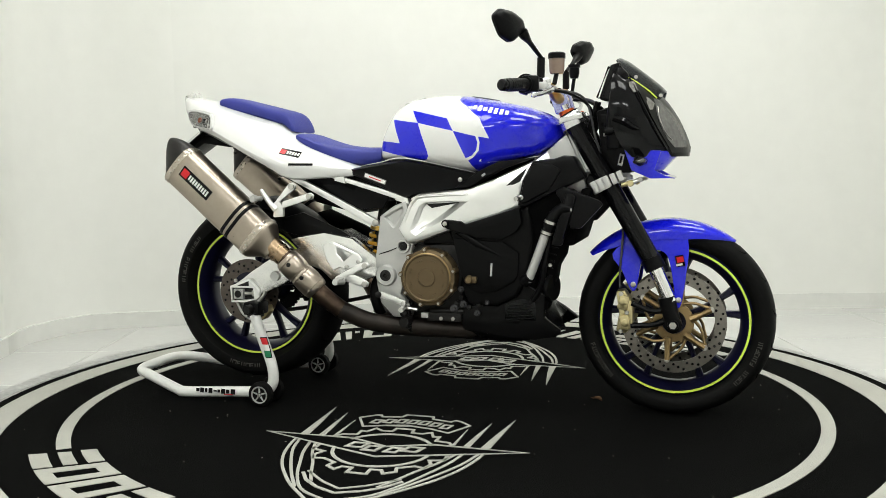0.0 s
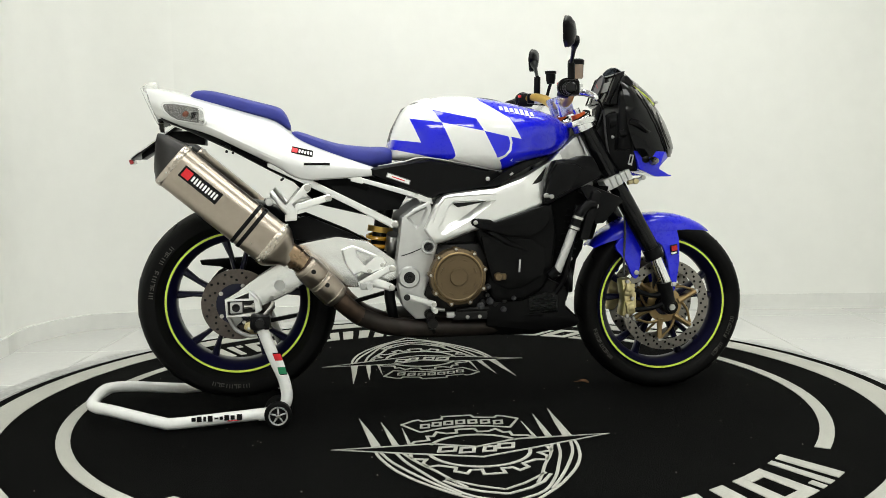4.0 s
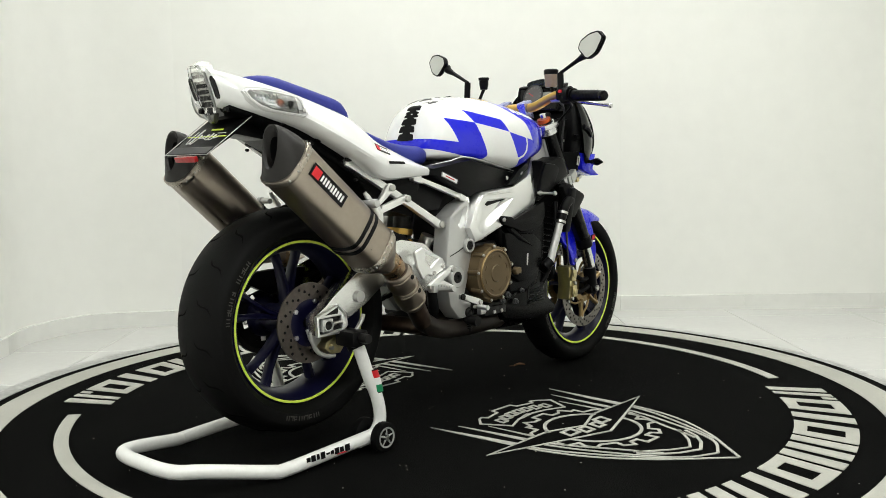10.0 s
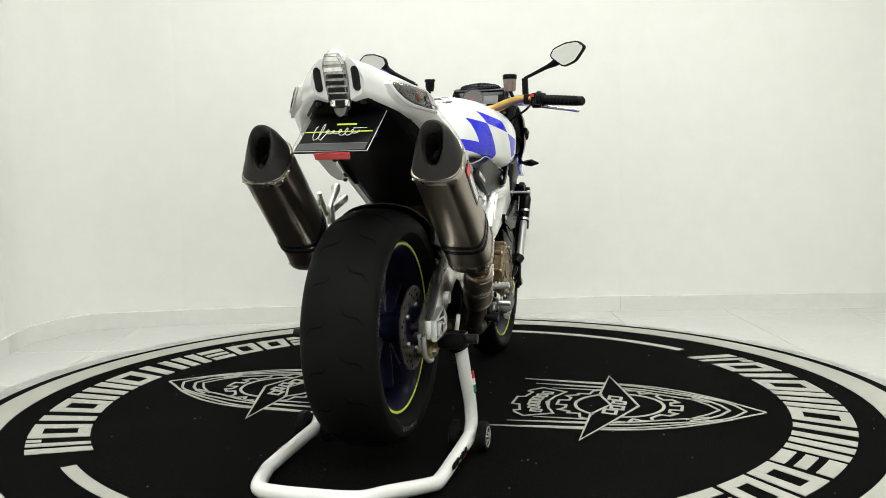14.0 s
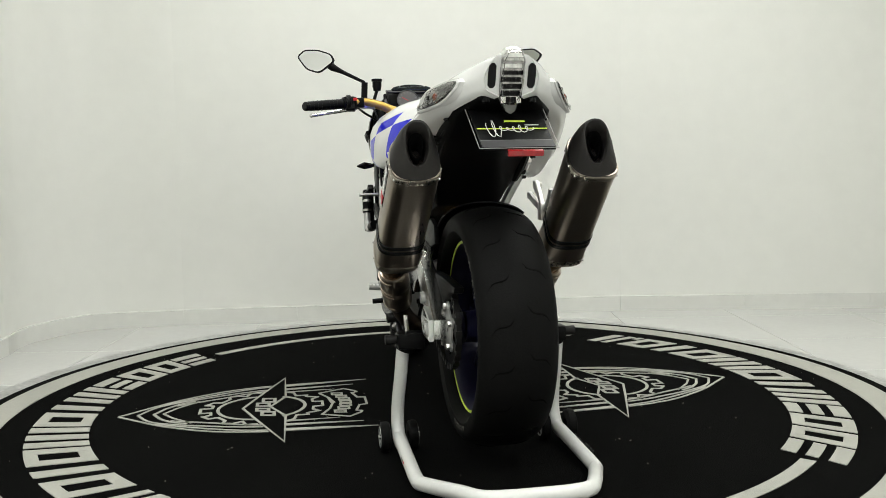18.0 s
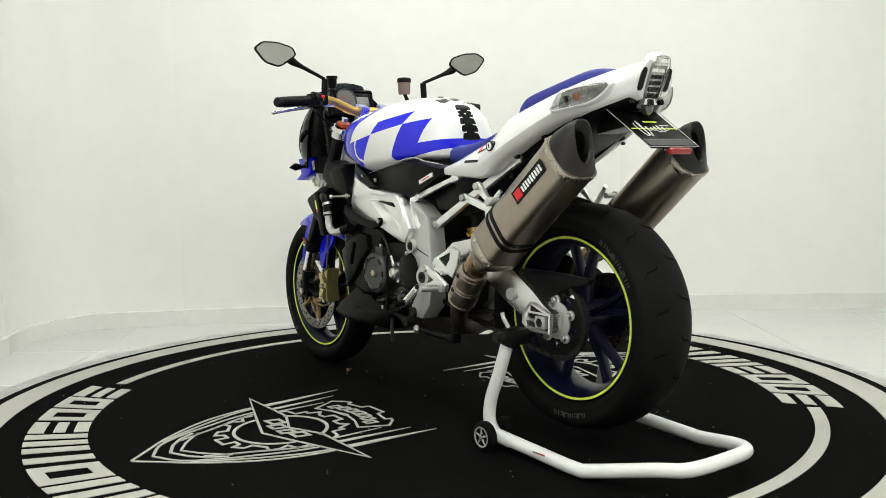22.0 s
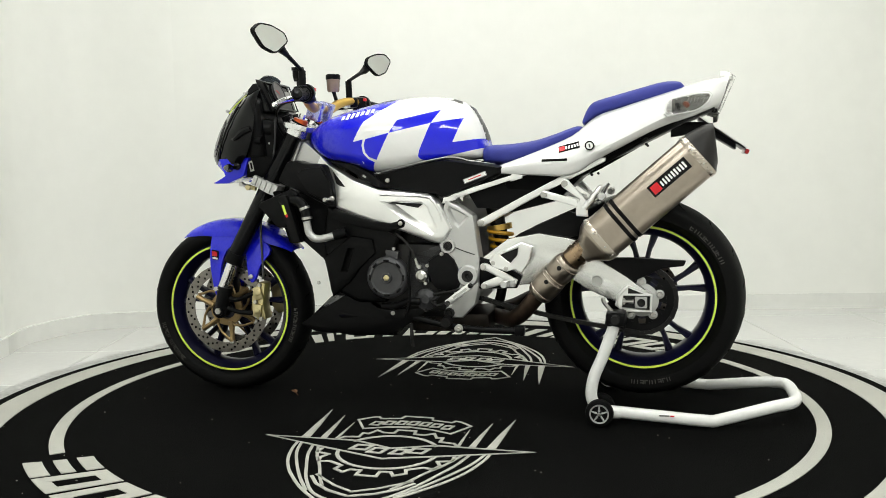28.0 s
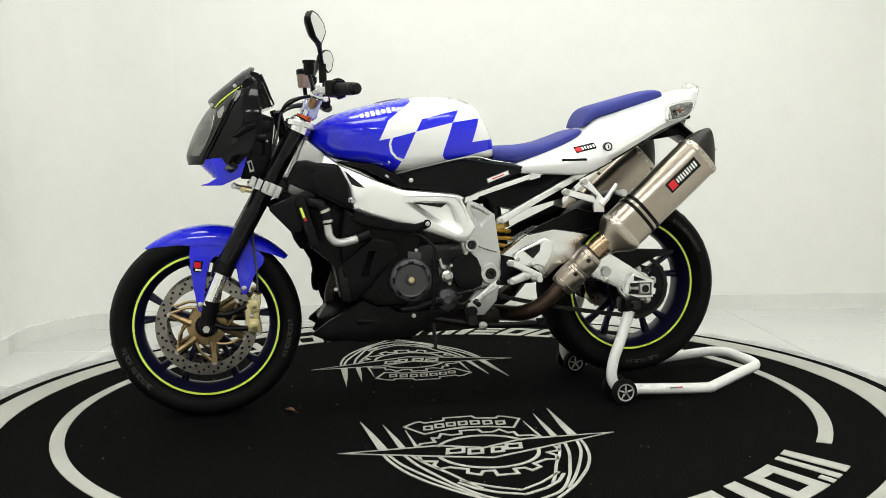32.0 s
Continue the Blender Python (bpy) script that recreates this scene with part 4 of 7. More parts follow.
tail_bm = shell(TAIL)
for v in tail_bm.verts:
    v.co.x += max(0.0, min(1.0, (-0.80 - v.co.x) / 0.11)) * (1.030 - v.co.z) * 0.36
tail_bm.verts.ensure_lookup_table()
end_ring = [v.co.copy() for v in list(tail_bm.verts)[:len(tail_bm.verts) // (4 * (len(TAIL) - 1) + 1)]]
tail_bm = thick(tail_bm, -0.004)
tail_tree = BVHTree.FromBMesh(tail_bm)
part("tail_fairing", tail_bm, WHITE, bike, "glossy white tail fairing", 30)
part("tail_end", loft([[p + Vector((dx, 0, 0)) for p in end_ring] for dx in (-0.001, 0.006)]), WHITE, bike)


def tail_y(x, z):
    """Half width of the tail at a place on its flank."""
    hit = tail_tree.ray_cast(Vector((x, 0.6, z)), Vector((0, -1, 0)))[0]
    return hit.y if hit else 0.12


def on_tail(name, patch, material, s, lift, label=""):
    """A thin sticker that follows the tail's flank: middle, size and slope in (x, z)."""
    x, z, w, h, deg = patch
    c, q = math.cos(radians(deg)), math.sin(radians(deg))
    rows = []
    for v in np.linspace(-h / 2, h / 2, 4):
        row = []
        for u in np.linspace(-w / 2, w / 2, 9):
            a, b = x + u * c + v * q, z - u * q + v * c
            row.append((a, s * (tail_y(a, b) + lift), b))
        rows.append(row)
    part(name, thick(loft(rows, closed=False), 0.0008), material, bike, label)


def slab(*v):
    return v


STX, STZ = -0.444, 0.824
SLOT = (-0.402, 0.786, 0.078, 0.007, 1)
for s in (-1, 1):
    on_tail("tail_slot", slab(*SLOT), GLOSS, s, 0.0018, "narrow dark slot")
    on_tail("tail_sticker", slab(STX, STZ, 0.064, 0.019, 13), GLOSS, s, 0.0018, "small black and red sticker")
    on_tail("tail_sticker", slab(STX - s * -0.022 if s < 0 else STX + 0.021, STZ - (0.0048 if s > 0 else -0.0048), 0.017, 0.013, 13), RED, s, 0.0030)
    for q in range(5):
        e = -s * (-0.008 + 0.0085 * q)
        on_tail("sticker_mark", slab(STX + e * 1.0, STZ - e * 0.23, 0.0055, 0.009, 13), WPRINT, s, 0.0030)
bx, bz = STX - 0.064, STZ + 0.002
by = max(tail_y(bx + dx, bz + dz) for dx in (-0.012, 0, 0.012) for dz in (-0.012, 0, 0.012)) + 0.0005
bm = lathe([(0, -0.012), (0.014, -0.012), (0.014, 0.002), (0, 0.002)], (bx, by, bz), 24)
part("tail_badge", bm, GLOSS, bike, "round black badge")
part("tail_badge", lathe([(0.0, 0.002), (0.010, 0.002), (0.010, 0.003), (0, 0.003)], (bx, by, bz), 24), WPRINT, bike)
part("badge_mark", box((bx, by + 0.0035, bz), (0.003, 0.001, 0.011), 0.0, (0, 15, 0)), GLOSS, bike)


def cushion(rows, k=4):
    """Rows: x, half width, bottom z, top z; a padded body."""
    rings = []
    for x, w, zb, zt in smooth_rows(rows, k):
        ring = []
        for i in range(24):
            a = 2 * math.pi * i / 24
            ca, sa = math.cos(a), math.sin(a)
            ring.append((x, w * math.copysign(abs(ca) ** 0.55, ca), (zb + zt) / 2 + (zt - zb) / 2 * math.copysign(abs(sa) ** 0.6, sa)))
        rings.append(ring)
    return loft(rings)


part("passenger_seat", cushion([(-0.778, 0.040, 0.992, 1.006), (-0.762, 0.058, 0.982, 1.018), (-0.715, 0.070, 0.965, 1.018), (-0.641, 0.078, 0.950, 1.000), (-0.565, 0.086, 0.930, 0.980), (-0.520, 0.088, 0.916, 0.968), (-0.500, 0.088, 0.901, 0.957), (-0.486, 0.087, 0.893, 0.936), (-0.476, 0.081, 0.894, 0.908)]), SEATB, bike, "blue vinyl passenger seat pad")
part("rider_seat", cushion([(-0.484, 0.060, 0.868, 0.884), (-0.455, 0.098, 0.850, 0.890), (-0.39, 0.112, 0.820, 0.868), (-0.328, 0.114, 0.796, 0.850), (-0.25, 0.110, 0.776, 0.840), (-0.19, 0.100, 0.772, 0.838), (-0.165, 0.088, 0.778, 0.832)]), SEATB, bike, "blue vinyl rider's seat")

# tail lamp, indicators, undertray, plate
LAMP = [(-0.014, 0.908), (0.014, 0.908), (0.026, 0.930), (0.029, 0.970), (0.028, 1.015), (0.018, 1.036), (-0.018, 1.036), (-0.028, 1.015), (-0.029, 0.970), (-0.026, 0.930)]
bm = loft([[(x0 + (z - 0.925) * -0.36, y * k, 0.98 + (z - 0.98) * k) for y, z in LAMP] for x0, k in ((-0.8650, 1.0), (-0.8830, 0.98), (-0.8900, 0.86))], caps=False)
tl = part("tail_lamp", thick(bm, 0.002), LENS, bike, "clear tail lamp lens")
part("lamp_bowl", loft([[(x0 + (z - 0.925) * -0.36, y * 0.93, 0.98 + (z - 0.98) * 0.94) for y, z in LAMP] for x0 in (-0.8750, -0.8780)]), BOWL, tl, "silvered lamp bowl")
part("lamp_shell", loft([[(x0 + (z - 0.925) * -0.36, y * 0.94, 0.98 + (z - 0.98) * 0.95) for y, z in LAMP] for x0 in (-0.8530, -0.8745)]), SURR, tl, "pale grey lamp housing")
for j in range(7):
    for i in range(4):
        z = 0.926 + 0.0155 * j
        part("lamp_cell", box((-0.8784 + (z - 0.925) * -0.36, -0.0185 + 0.0123 * i + (0.003 if j % 2 else -0.001), z), (0.0014, 0.0116, 0.0146), 0.0004), (REFL, GLOSS)[(i in (1, 2))] if j == 0 else GLOSS if j < 5 else FACET, tl)
part("lamp_crown", loft([[(x, r * math.cos(a) * k, 1.018 + r * math.sin(a) * k) for a, r in [(math.pi * q / 16, 0.0290 if q % 2 else 0.0275) for q in range(17)]] for x, k in ((-0.8830, 1.0), (-0.9070, 1.0), (-0.9170, 0.80), (-0.9220, 0.45))]), FACET, tl, "clear faceted crown of the lamp")
part("lamp_tip", loft([[(x, y * k, 0.910 + (z - 0.910) * k) for y, z in ((-0.020, 0.918), (0.020, 0.918), (0.012, 0.898), (0.0, 0.891), (-0.012, 0.898))] for x, k in ((-0.8650, 1.0), (-0.8770, 0.9), (-0.8810, 0.5))]), REFLD, tl)
part("lamp_rim", thick(loft([[(x0 + (z - 0.925) * -0.36, y * k, 0.98 + (z - 0.98) * k) for y, z in LAMP] for x0, k in ((-0.8630, 0.975), (-0.8810, 0.965))], caps=False), 0.0012), SURR, tl, "pale rim round the lamp")
both("tail_vent", lambda: loft([[(-0.9125 + (1.030 - z) * 0.36 + dx, -y, z) for y, z in ((0.038, 0.958), (0.043, 0.952), (0.051, 0.952), (0.056, 0.958), (0.057, 0.985), (0.055, 1.001), (0.050, 1.007), (0.043, 1.007), (0.038, 1.001))] for dx in (0.006, -0.0012)]), GLOSS, label="dark slot beside the tail lamp")


IND = [(-0.726, 0.945), (-0.736, 0.958), (-0.770, 0.968), (-0.820, 0.977), (-0.848, 0.977), (-0.857, 0.968), (-0.848, 0.949), (-0.829, 0.930), (-0.806, 0.919), (-0.765, 0.911), (-0.728, 0.904), (-0.720, 0.912)]


ipl = np.linalg.lstsq(np.array([(1, x, z) for x, z in IND]), np.array([tail_y(x, z) for x, z in IND]), rcond=None)[0]
iup = max(tail_y(x, z) - float(ipl @ (1, x, z)) for x, z in IND + [(-0.78, 0.938), (-0.76, 0.935), (-0.80, 0.945)])


def ind_y(x, z):
    """The flat face of the rear indicator, just proud of the tail."""
    return float(ipl @ (1, x, z)) + iup


def ind_ring(s, d, lift, pts=None):
    return [(x, s * (ind_y(x, z) + lift), z) for x, z in offset(pts or IND, d)]


for s in (-1, 1):
    ob_ = part("rear_indicator", loft([ind_ring(s, -0.002, -0.022), ind_ring(s, 0.0, -0.002), ind_ring(s, 0.002, 0.001), ind_ring(s, 0.006, 0.001), ind_ring(s, 0.007, -0.001)]), PALE, bike, "clear rear indicator set into the tail")
    REF = [(-0.742, 0.955), (-0.775, 0.963), (-0.822, 0.972), (-0.845, 0.972), (-0.851, 0.966), (-0.843, 0.951), (-0.826, 0.934), (-0.804, 0.923), (-0.764, 0.915), (-0.742, 0.912)]
    part("indicator_bowl", loft([ind_ring(s, 0.0, -0.0025, REF), ind_ring(s, 0.0, 0.0012, REF)]), INDB, ob_, "dull silver reflector")
    part("indicator_socket", box((-0.757, s * (ind_y(-0.757, 0.932) + 0.0), 0.932), (0.014, 0.006, 0.024), 0.002), GLOSS, ob_)
    part("indicator_bulb", lathe([(0, -0.010), (0.009, -0.007), (0.0115, 0), (0.009, 0.006), (0, 0.008)], (-0.780, s * (ind_y(-0.780, 0.938) - 0.003), 0.938), 14), AMBER, ob_)
    for k in range(6):
        part("reflector_rib", box((-0.785 - 0.009 * k, s * (ind_y(-0.785 - 0.009 * k, 0.946) + 0.0012), 0.946), (0.0022, 0.0015, 0.030 - 0.003 * (k > 3)), 0.0, (0, -18, 0)), BOWL, ob_)
    part("indicator_lens", thick(loft([ind_ring(s, 0.005, 0.0035), ind_ring(s, 0.007, 0.0055), ind_ring(s, 0.012, 0.0065)]), 0.001), LENS, ob_)
    part("indicator_screw", knob((-0.733, s * (ind_y(-0.733, 0.920) + 0.004), 0.920), 0.0045, s * 0.004), STEEL, ob_)
    part("indicator_gasket", tube(ind_ring(s, -0.0006, -0.003), 0.0014, 6, 1, closed=True, soft=False), GREYP, ob_)
part("undertray", bevelled(loft([[(-0.868, y, z) for y, z in ((-0.072, 0.945), (0.072, 0.945), (0.062, 0.926), (-0.062, 0.926))], [(-0.80, y, z) for y, z in ((-0.128, 0.925), (0.128, 0.925), (0.115, 0.900), (-0.115, 0.900))], [(-0.62, y, z) for y, z in ((-0.168, 0.87), (0.168, 0.87), (0.115, 0.812), (-0.115, 0.812))], [(-0.50, y, z) for y, z in ((-0.172, 0.81), (0.172, 0.81), (0.120, 0.758), (-0.120, 0.758))], [(-0.40, y, z) for y, z in ((-0.15, 0.76), (0.15, 0.76), (0.09, 0.66), (-0.09, 0.66))], [(-0.24, y, z) for y, z in ((-0.14, 0.75), (0.14, 0.75), (0.10, 0.62), (-0.10, 0.62))]]), 0.01), BLACK, bike, "black plastic undertray")
for s in (-1, 1):
    for (x, y, z) in ((-0.866, 0.055, 0.925), (-0.745, 0.124, 0.890), (-0.645, 0.143, 0.849), (-0.545, 0.150, 0.796)):
        part("tail_bolt", lathe([(0, -0.006), (0.006, -0.0055), (0.0095, -0.003), (0.0095, 0.006), (0, 0.006)], n=16, m=Matrix.Translation((x, s * y, z)) @ pose(0, 0, 0, 90, 0, 0)), GLOSS, bike)
ue = both("undertray_edge", lambda: tube([(-0.770, -0.096, 0.900), (-0.680, -0.116, 0.856), (-0.600, -0.122, 0.812), (-0.520, -0.126, 0.768), (-0.455, -0.124, 0.736)], 0.011, 8), BLACK, label="black undertray flange below the tail")
for ob_, s in ((ue[0], -1), (ue[1], 1)):
    for x, z in ((-0.665, 0.838), (-0.505, 0.750)):
        part("flange_clip", merge(box((x, s * 0.134, z + 0.004), (0.016, 0.016, 0.008), 0.002, (0, 29, 0)), knob((x - 0.004, s * 0.132, z - 0.010), 0.0045, s * 0.010, n=8)), DSTEEL, ob_)
plate = part("plate_holder", bevelled(loft([[(-0.822, y, z) for y, z in ((-0.088, 0.906), (0.088, 0.906), (0.088, 0.902), (-0.088, 0.902))], [(-0.955, y, z) for y, z in ((-0.086, 0.812), (0.086, 0.812), (0.086, 0.808), (-0.086, 0.808))]]), 0.001), BLACK, bike, "black show plate with pale bars and a yellow line")
slope = math.degrees(math.atan2(0.094, 0.133))


def on_plate(u, v, w, h, material, name="plate_mark"):
    """u across, v along the plate from its top edge (0 to 1)."""
    x, z = -0.822 - 0.133 * v, 0.9065 - 0.094 * v
    part(name, box((x - 0.0012, u, z + 0.0012), (h, w, 0.001), 0.0, (0, -slope, 0)), material, plate)


on_plate(0.0, 0.52, 0.168, 0.0035, LIME)
on_plate(0.0, 0.90, 0.171, 0.026, GCOVER, "plate_fold")
on_plate(0.0, 0.815, 0.171, 0.0015, GPRINT)
pen = []
for i in range(61):
    q = i / 60
    u = -0.058 + 0.108 * q - 0.006 * math.sin(2 * math.pi * 7 * q)
    v = 0.53 - (0.15 if q < 0.22 else 0.065) * math.cos(2 * math.pi * 7 * q) * (1.0 + 0.5 * math.sin(11 * q))
    pen.append((-0.8235 - 0.133 * v, -u, 0.9080 - 0.094 * v))
part("plate_flourish", tube(pen, 0.0011, 5, 1, soft=False), WPRINT, plate)
on_plate(-0.050, 0.43, 0.034, 0.0022, WPRINT)
on_plate(-0.012, 0.33, 0.050, 0.006, LIME)
part("plate_rim", tube([(-0.822, 0.096, 0.908), (-0.956, 0.093, 0.813), (-0.956, -0.093, 0.813), (-0.822, -0.096, 0.908)], 0.0011, 6, 1, soft=False), GREYP, plate)
part("rear_reflector", box((-0.962, -0.012, 0.802), (0.012, 0.084, 0.015), 0.003, (0, -20, 2)), REDL, plate, "red reflector strip")
part("plate_bracket", bevelled(loft([[(-0.74, y, z) for y, z in ((-0.045, 0.895), (0.045, 0.895), (0.045, 0.85), (-0.045, 0.85))], [(-0.84, y, z) for y, z in ((-0.05, 0.893), (0.05, 0.893), (0.05, 0.865), (-0.05, 0.865))], [(-0.93, y, z) for y, z in ((-0.045, 0.826), (0.045, 0.826), (0.045, 0.808), (-0.045, 0.808))]]), 0.003), BLACK, bike)

# -- mufflers and exhaust --
A0, A1 = Vector((-0.820, -0.219, 0.795)), Vector((-0.533, -0.230, 0.547))


def muffler_rings(stations, e=0.62):
    """Stations: distance along the axis from the cap joint (backwards negative), height, width, lean and lift of the ring."""
    ax = (A1 - A0).normalized()
    up = Vector((-ax.z, 0, ax.x))
    rings = []
    for d, h, w, lean, *lift in stations:
        c = A0 + ax * d + up * (lift[0] if lift else 0.0)
        tp = lift[1] if len(lift) > 1 else 0.14
        ring = []
        for i in range(32):
            a = 2 * math.pi * i / 32
            ca, sa = math.cos(a), math.sin(a)
            yy = w / 2 * math.copysign(abs(ca) ** e, ca)
            zz = h / 2 * math.copysign(abs(sa) ** e, sa)
            yy *= 1.0 - tp * sa
            ring.append(c + Vector((0, 1, 0)) * yy + up * zz + ax * (lean * zz))
        rings.append(ring)
    return rings


LEN = (A1 - A0).length
mu = both("muffler", lambda: loft(muffler_rings([(0.0, 0.136, 0.116, 0), (LEN * 0.5, 0.136, 0.117, 0), (LEN * 0.99, 0.136, 0.116, 0)])), TITAN, label="brushed titanium muffler")
for ob_, s in ((mu[0], 1), (mu[1], -1)):
    fl = (lambda b: b) if s > 0 else flipped
    part("end_cap", fl(loft(muffler_rings([(0.0, 0.138, 0.118, 0), (-0.010, 0.135, 0.114, -0.12, 0.0, 0.10), (-0.030, 0.122, 0.096, -0.42, -0.003, 0.02), (-0.044, 0.106, 0.076, -0.60, -0.004, -0.06), (-0.051, 0.096, 0.063, -0.664, -0.004, -0.12), (-0.052, 0.088, 0.055, -0.664, -0.004, -0.16), (-0.045, 0.076, 0.045, -0.664, -0.003, -0.22), (0.030, 0.064, 0.038, -0.40, -0.002, -0.2), (0.031, 0.002, 0.002, -0.40, -0.002)], 0.84))), TITAND, ob_, "dark end cap with open outlet")
    part("outlet_rim", fl(loft(muffler_rings([(-0.036, 0.054, 0.034, -0.664, 0.002, -0.25), (-0.040, 0.050, 0.031, -0.664, 0.002, -0.25), (-0.036, 0.045, 0.027, -0.664, 0.002, -0.25), (0.028, 0.042, 0.025, -0.40, 0.003, -0.2)], 0.85), caps=False)), RADM, ob_)
    part("cap_band", fl(loft(muffler_rings([(0.002, 0.1385, 0.1185, 0), (0.004, 0.1405, 0.1205, 0), (0.018, 0.1405, 0.1205, 0), (0.020, 0.1385, 0.1185, 0)]), caps=False)), TITANL, ob_)
    part("front_cone", fl(loft(muffler_rings([(LEN * 0.98, 0.138, 0.118, 0), (LEN + 0.004, 0.137, 0.117, 0), (LEN + 0.012, 0.128, 0.108, 0), (LEN + 0.028, 0.100, 0.090, 0), (LEN + 0.046, 0.070, 0.069, 0), (LEN + 0.060, 0.062, 0.062, 0)]))), TITAN, ob_)
    part("front_band", fl(loft(muffler_rings([(LEN * 0.945, 0.1385, 0.1185, 0), (LEN * 0.95, 0.1400, 0.1200, 0), (LEN * 0.995, 0.1400, 0.1200, 0), (LEN * 1.0, 0.1385, 0.1185, 0)]), caps=False)), TITANL, ob_)
    for d in (0.705, 0.760):
        part("clamp_band", fl(loft(muffler_rings([(LEN * d, 0.137, 0.117, 0), (LEN * d + 0.001, 0.141, 0.121, 0), (LEN * d + 0.011, 0.141, 0.121, 0), (LEN * d + 0.012, 0.137, 0.117, 0)]), caps=False)), BLACK, ob_, "black rubber-lined clamp band")
    ax = (A1 - A0).normalized()
    up = Vector((-ax.z, 0, ax.x))
    tilt = math.degrees(math.atan2(-ax.z, ax.x))
    for d, up_, w, h, m_, lift in ((0.106, 0.008, 0.132, 0.037, GLOSS, 0.0), (0.059, 0.008, 0.026, 0.026, RED, 0.0012)) + tuple((0.080 + 0.0100 * q, 0.008, 0.0058, 0.019 if q % 3 else 0.016, WPRINT, 0.0012) for q in range(9)):
        d = d if s > 0 else 0.212 - d
        c = A0 + ax * d + up * up_
        part("name_plate" if m_ is GLOSS else "plate_mark", fl(box((c.x, c.y - 0.0590 - lift, c.z), (w, 0.002, h), 0.0, (-2, tilt, -2.2))), m_, ob_, "black plate with a red and white mark" if m_ is GLOSS else "")
    for d in (0.011, LEN * 0.972):
        ring = muffler_rings([(d, 0.1412, 0.1212, 0)])[0]
        for q in (1, 5, 7, 9, 11, 15, 17, 20, 28, 31):
            part("rivet", fl(lathe([(0, -0.0030), (0.0028, -0.0018), (0.0034, 0.0), (0.0028, 0.0018), (0, 0.0030)], ring[q], 8)), STEEL, ob_)
pipe_r = [(-0.488, -0.231, 0.520), (-0.455, -0.228, 0.492), (-0.40, -0.216, 0.438), (-0.345, -0.198, 0.372), (-0.285, -0.170, 0.315), (-0.20, -0.150, 0.278), (-0.09, -0.135, 0.262), (0.06, -0.120, 0.258), (0.20, -0.100, 0.255), (0.31, -0.07, 0.275), (0.36, -0.04, 0.34), (0.34, -0.02, 0.43)]
part("exhaust_pipe", tube(pipe_r[:5], [0.030, 0.030, 0.031, 0.030, 0.029], 16), EXH, bike, "heat-stained exhaust pipe")
# lower run of the pipe, much darker than the upper
part("header_pipe", tube(pipe_r[4:], [0.029, 0.029, 0.030, 0.031, 0.030, 0.026, 0.024, 0.024], 16), PIPED, bike, "dark header pipe under the engine")
pipe_l = [(-0.488, 0.231, 0.520), (-0.455, 0.228, 0.492), (-0.40, 0.216, 0.438), (-0.345, 0.198, 0.372), (-0.295, 0.160, 0.315), (-0.25, 0.10, 0.285), (-0.20, 0.0, 0.275), (-0.14, -0.09, 0.268)]
TSTRAW = mat("straw_tinted_titanium", (0.33, 0.235, 0.150), 0.28, metal=1.0, var=0.18, scale=14, fine=60)
both("exhaust_collar", lambda: tube([(-0.512, -0.2315, 0.541), (-0.486, -0.2312, 0.518), (-0.452, -0.2278, 0.489)], [0.0335, 0.0335, 0.0325], 20), TSTRAW, label="straw-tinted titanium collar behind the muffler")
both("collar_ring", lambda: tube([(-0.474, -0.2300, 0.5075), (-0.468, -0.2295, 0.5020)], 0.0355, 20), TSTRAW)
part("exhaust_pipe", tube(pipe_l, [0.028, 0.028, 0.027, 0.026, 0.026, 0.026, 0.026, 0.026], 16), EXH, bike, "heat-stained exhaust link pipe")


def shield():
    p0, p1 = Vector((-0.450, -0.227, 0.486)), Vector((-0.352, -0.200, 0.380))
    d = (p1 - p0).normalized()
    return tube([p0 + (p1 - p0) * k for k in (0, 0.06, 0.2, 0.36, 0.46, 0.54, 0.70, 0.92, 1.0)], [0.036, 0.040, 0.0425, 0.042, 0.038, 0.0415, 0.043, 0.041, 0.036], 20, 4)


hs = both("heat_shield", shield, TITAN, label="ribbed titanium heat shield")
for ob_, s in ((hs[0], -1), (hs[1], 1)):
    for t in (0.10, 0.44, 0.52, 0.88):
        c = Vector((-0.450, 0.227, 0.486)).lerp(Vector((-0.352, 0.200, 0.380)), t)
        d = Vector((0.116, -0.029, -0.122)).normalized()
        u1 = Vector((0, 1, 0))
        u1 = (u1 - d * u1.dot(d)).normalized()
        u2 = d.cross(u1)
        pts = [(p.x, p.y * s, p.z) for p in [c + (u1 * math.cos(a) + u2 * math.sin(a)) * 0.0415 for a in np.linspace(-1.3, 1.3, 9)]]
        part("shield_rib", tube(pts, 0.0020, 6, 2), TITAN, ob_)
    for t in (0.22, 0.62):
        c = Vector((-0.450, 0.227, 0.486)).lerp(Vector((-0.352, 0.200, 0.380)), t)
        part("shield_screw", knob((c.x + 0.006, s * (c.y + 0.038), c.z + 0.006), 0.007, s * 0.006), DSTEEL, ob_)
part("collector_box", bevelled(loft([[(0.08, y, z) for y, z in ((-0.11, 0.30), (0.11, 0.30), (0.10, 0.235), (-0.10, 0.235))], [(-0.18, y, z) for y, z in ((-0.12, 0.30), (0.10, 0.30), (0.09, 0.240), (-0.11, 0.240))]]), 0.015), PIPED, bike)
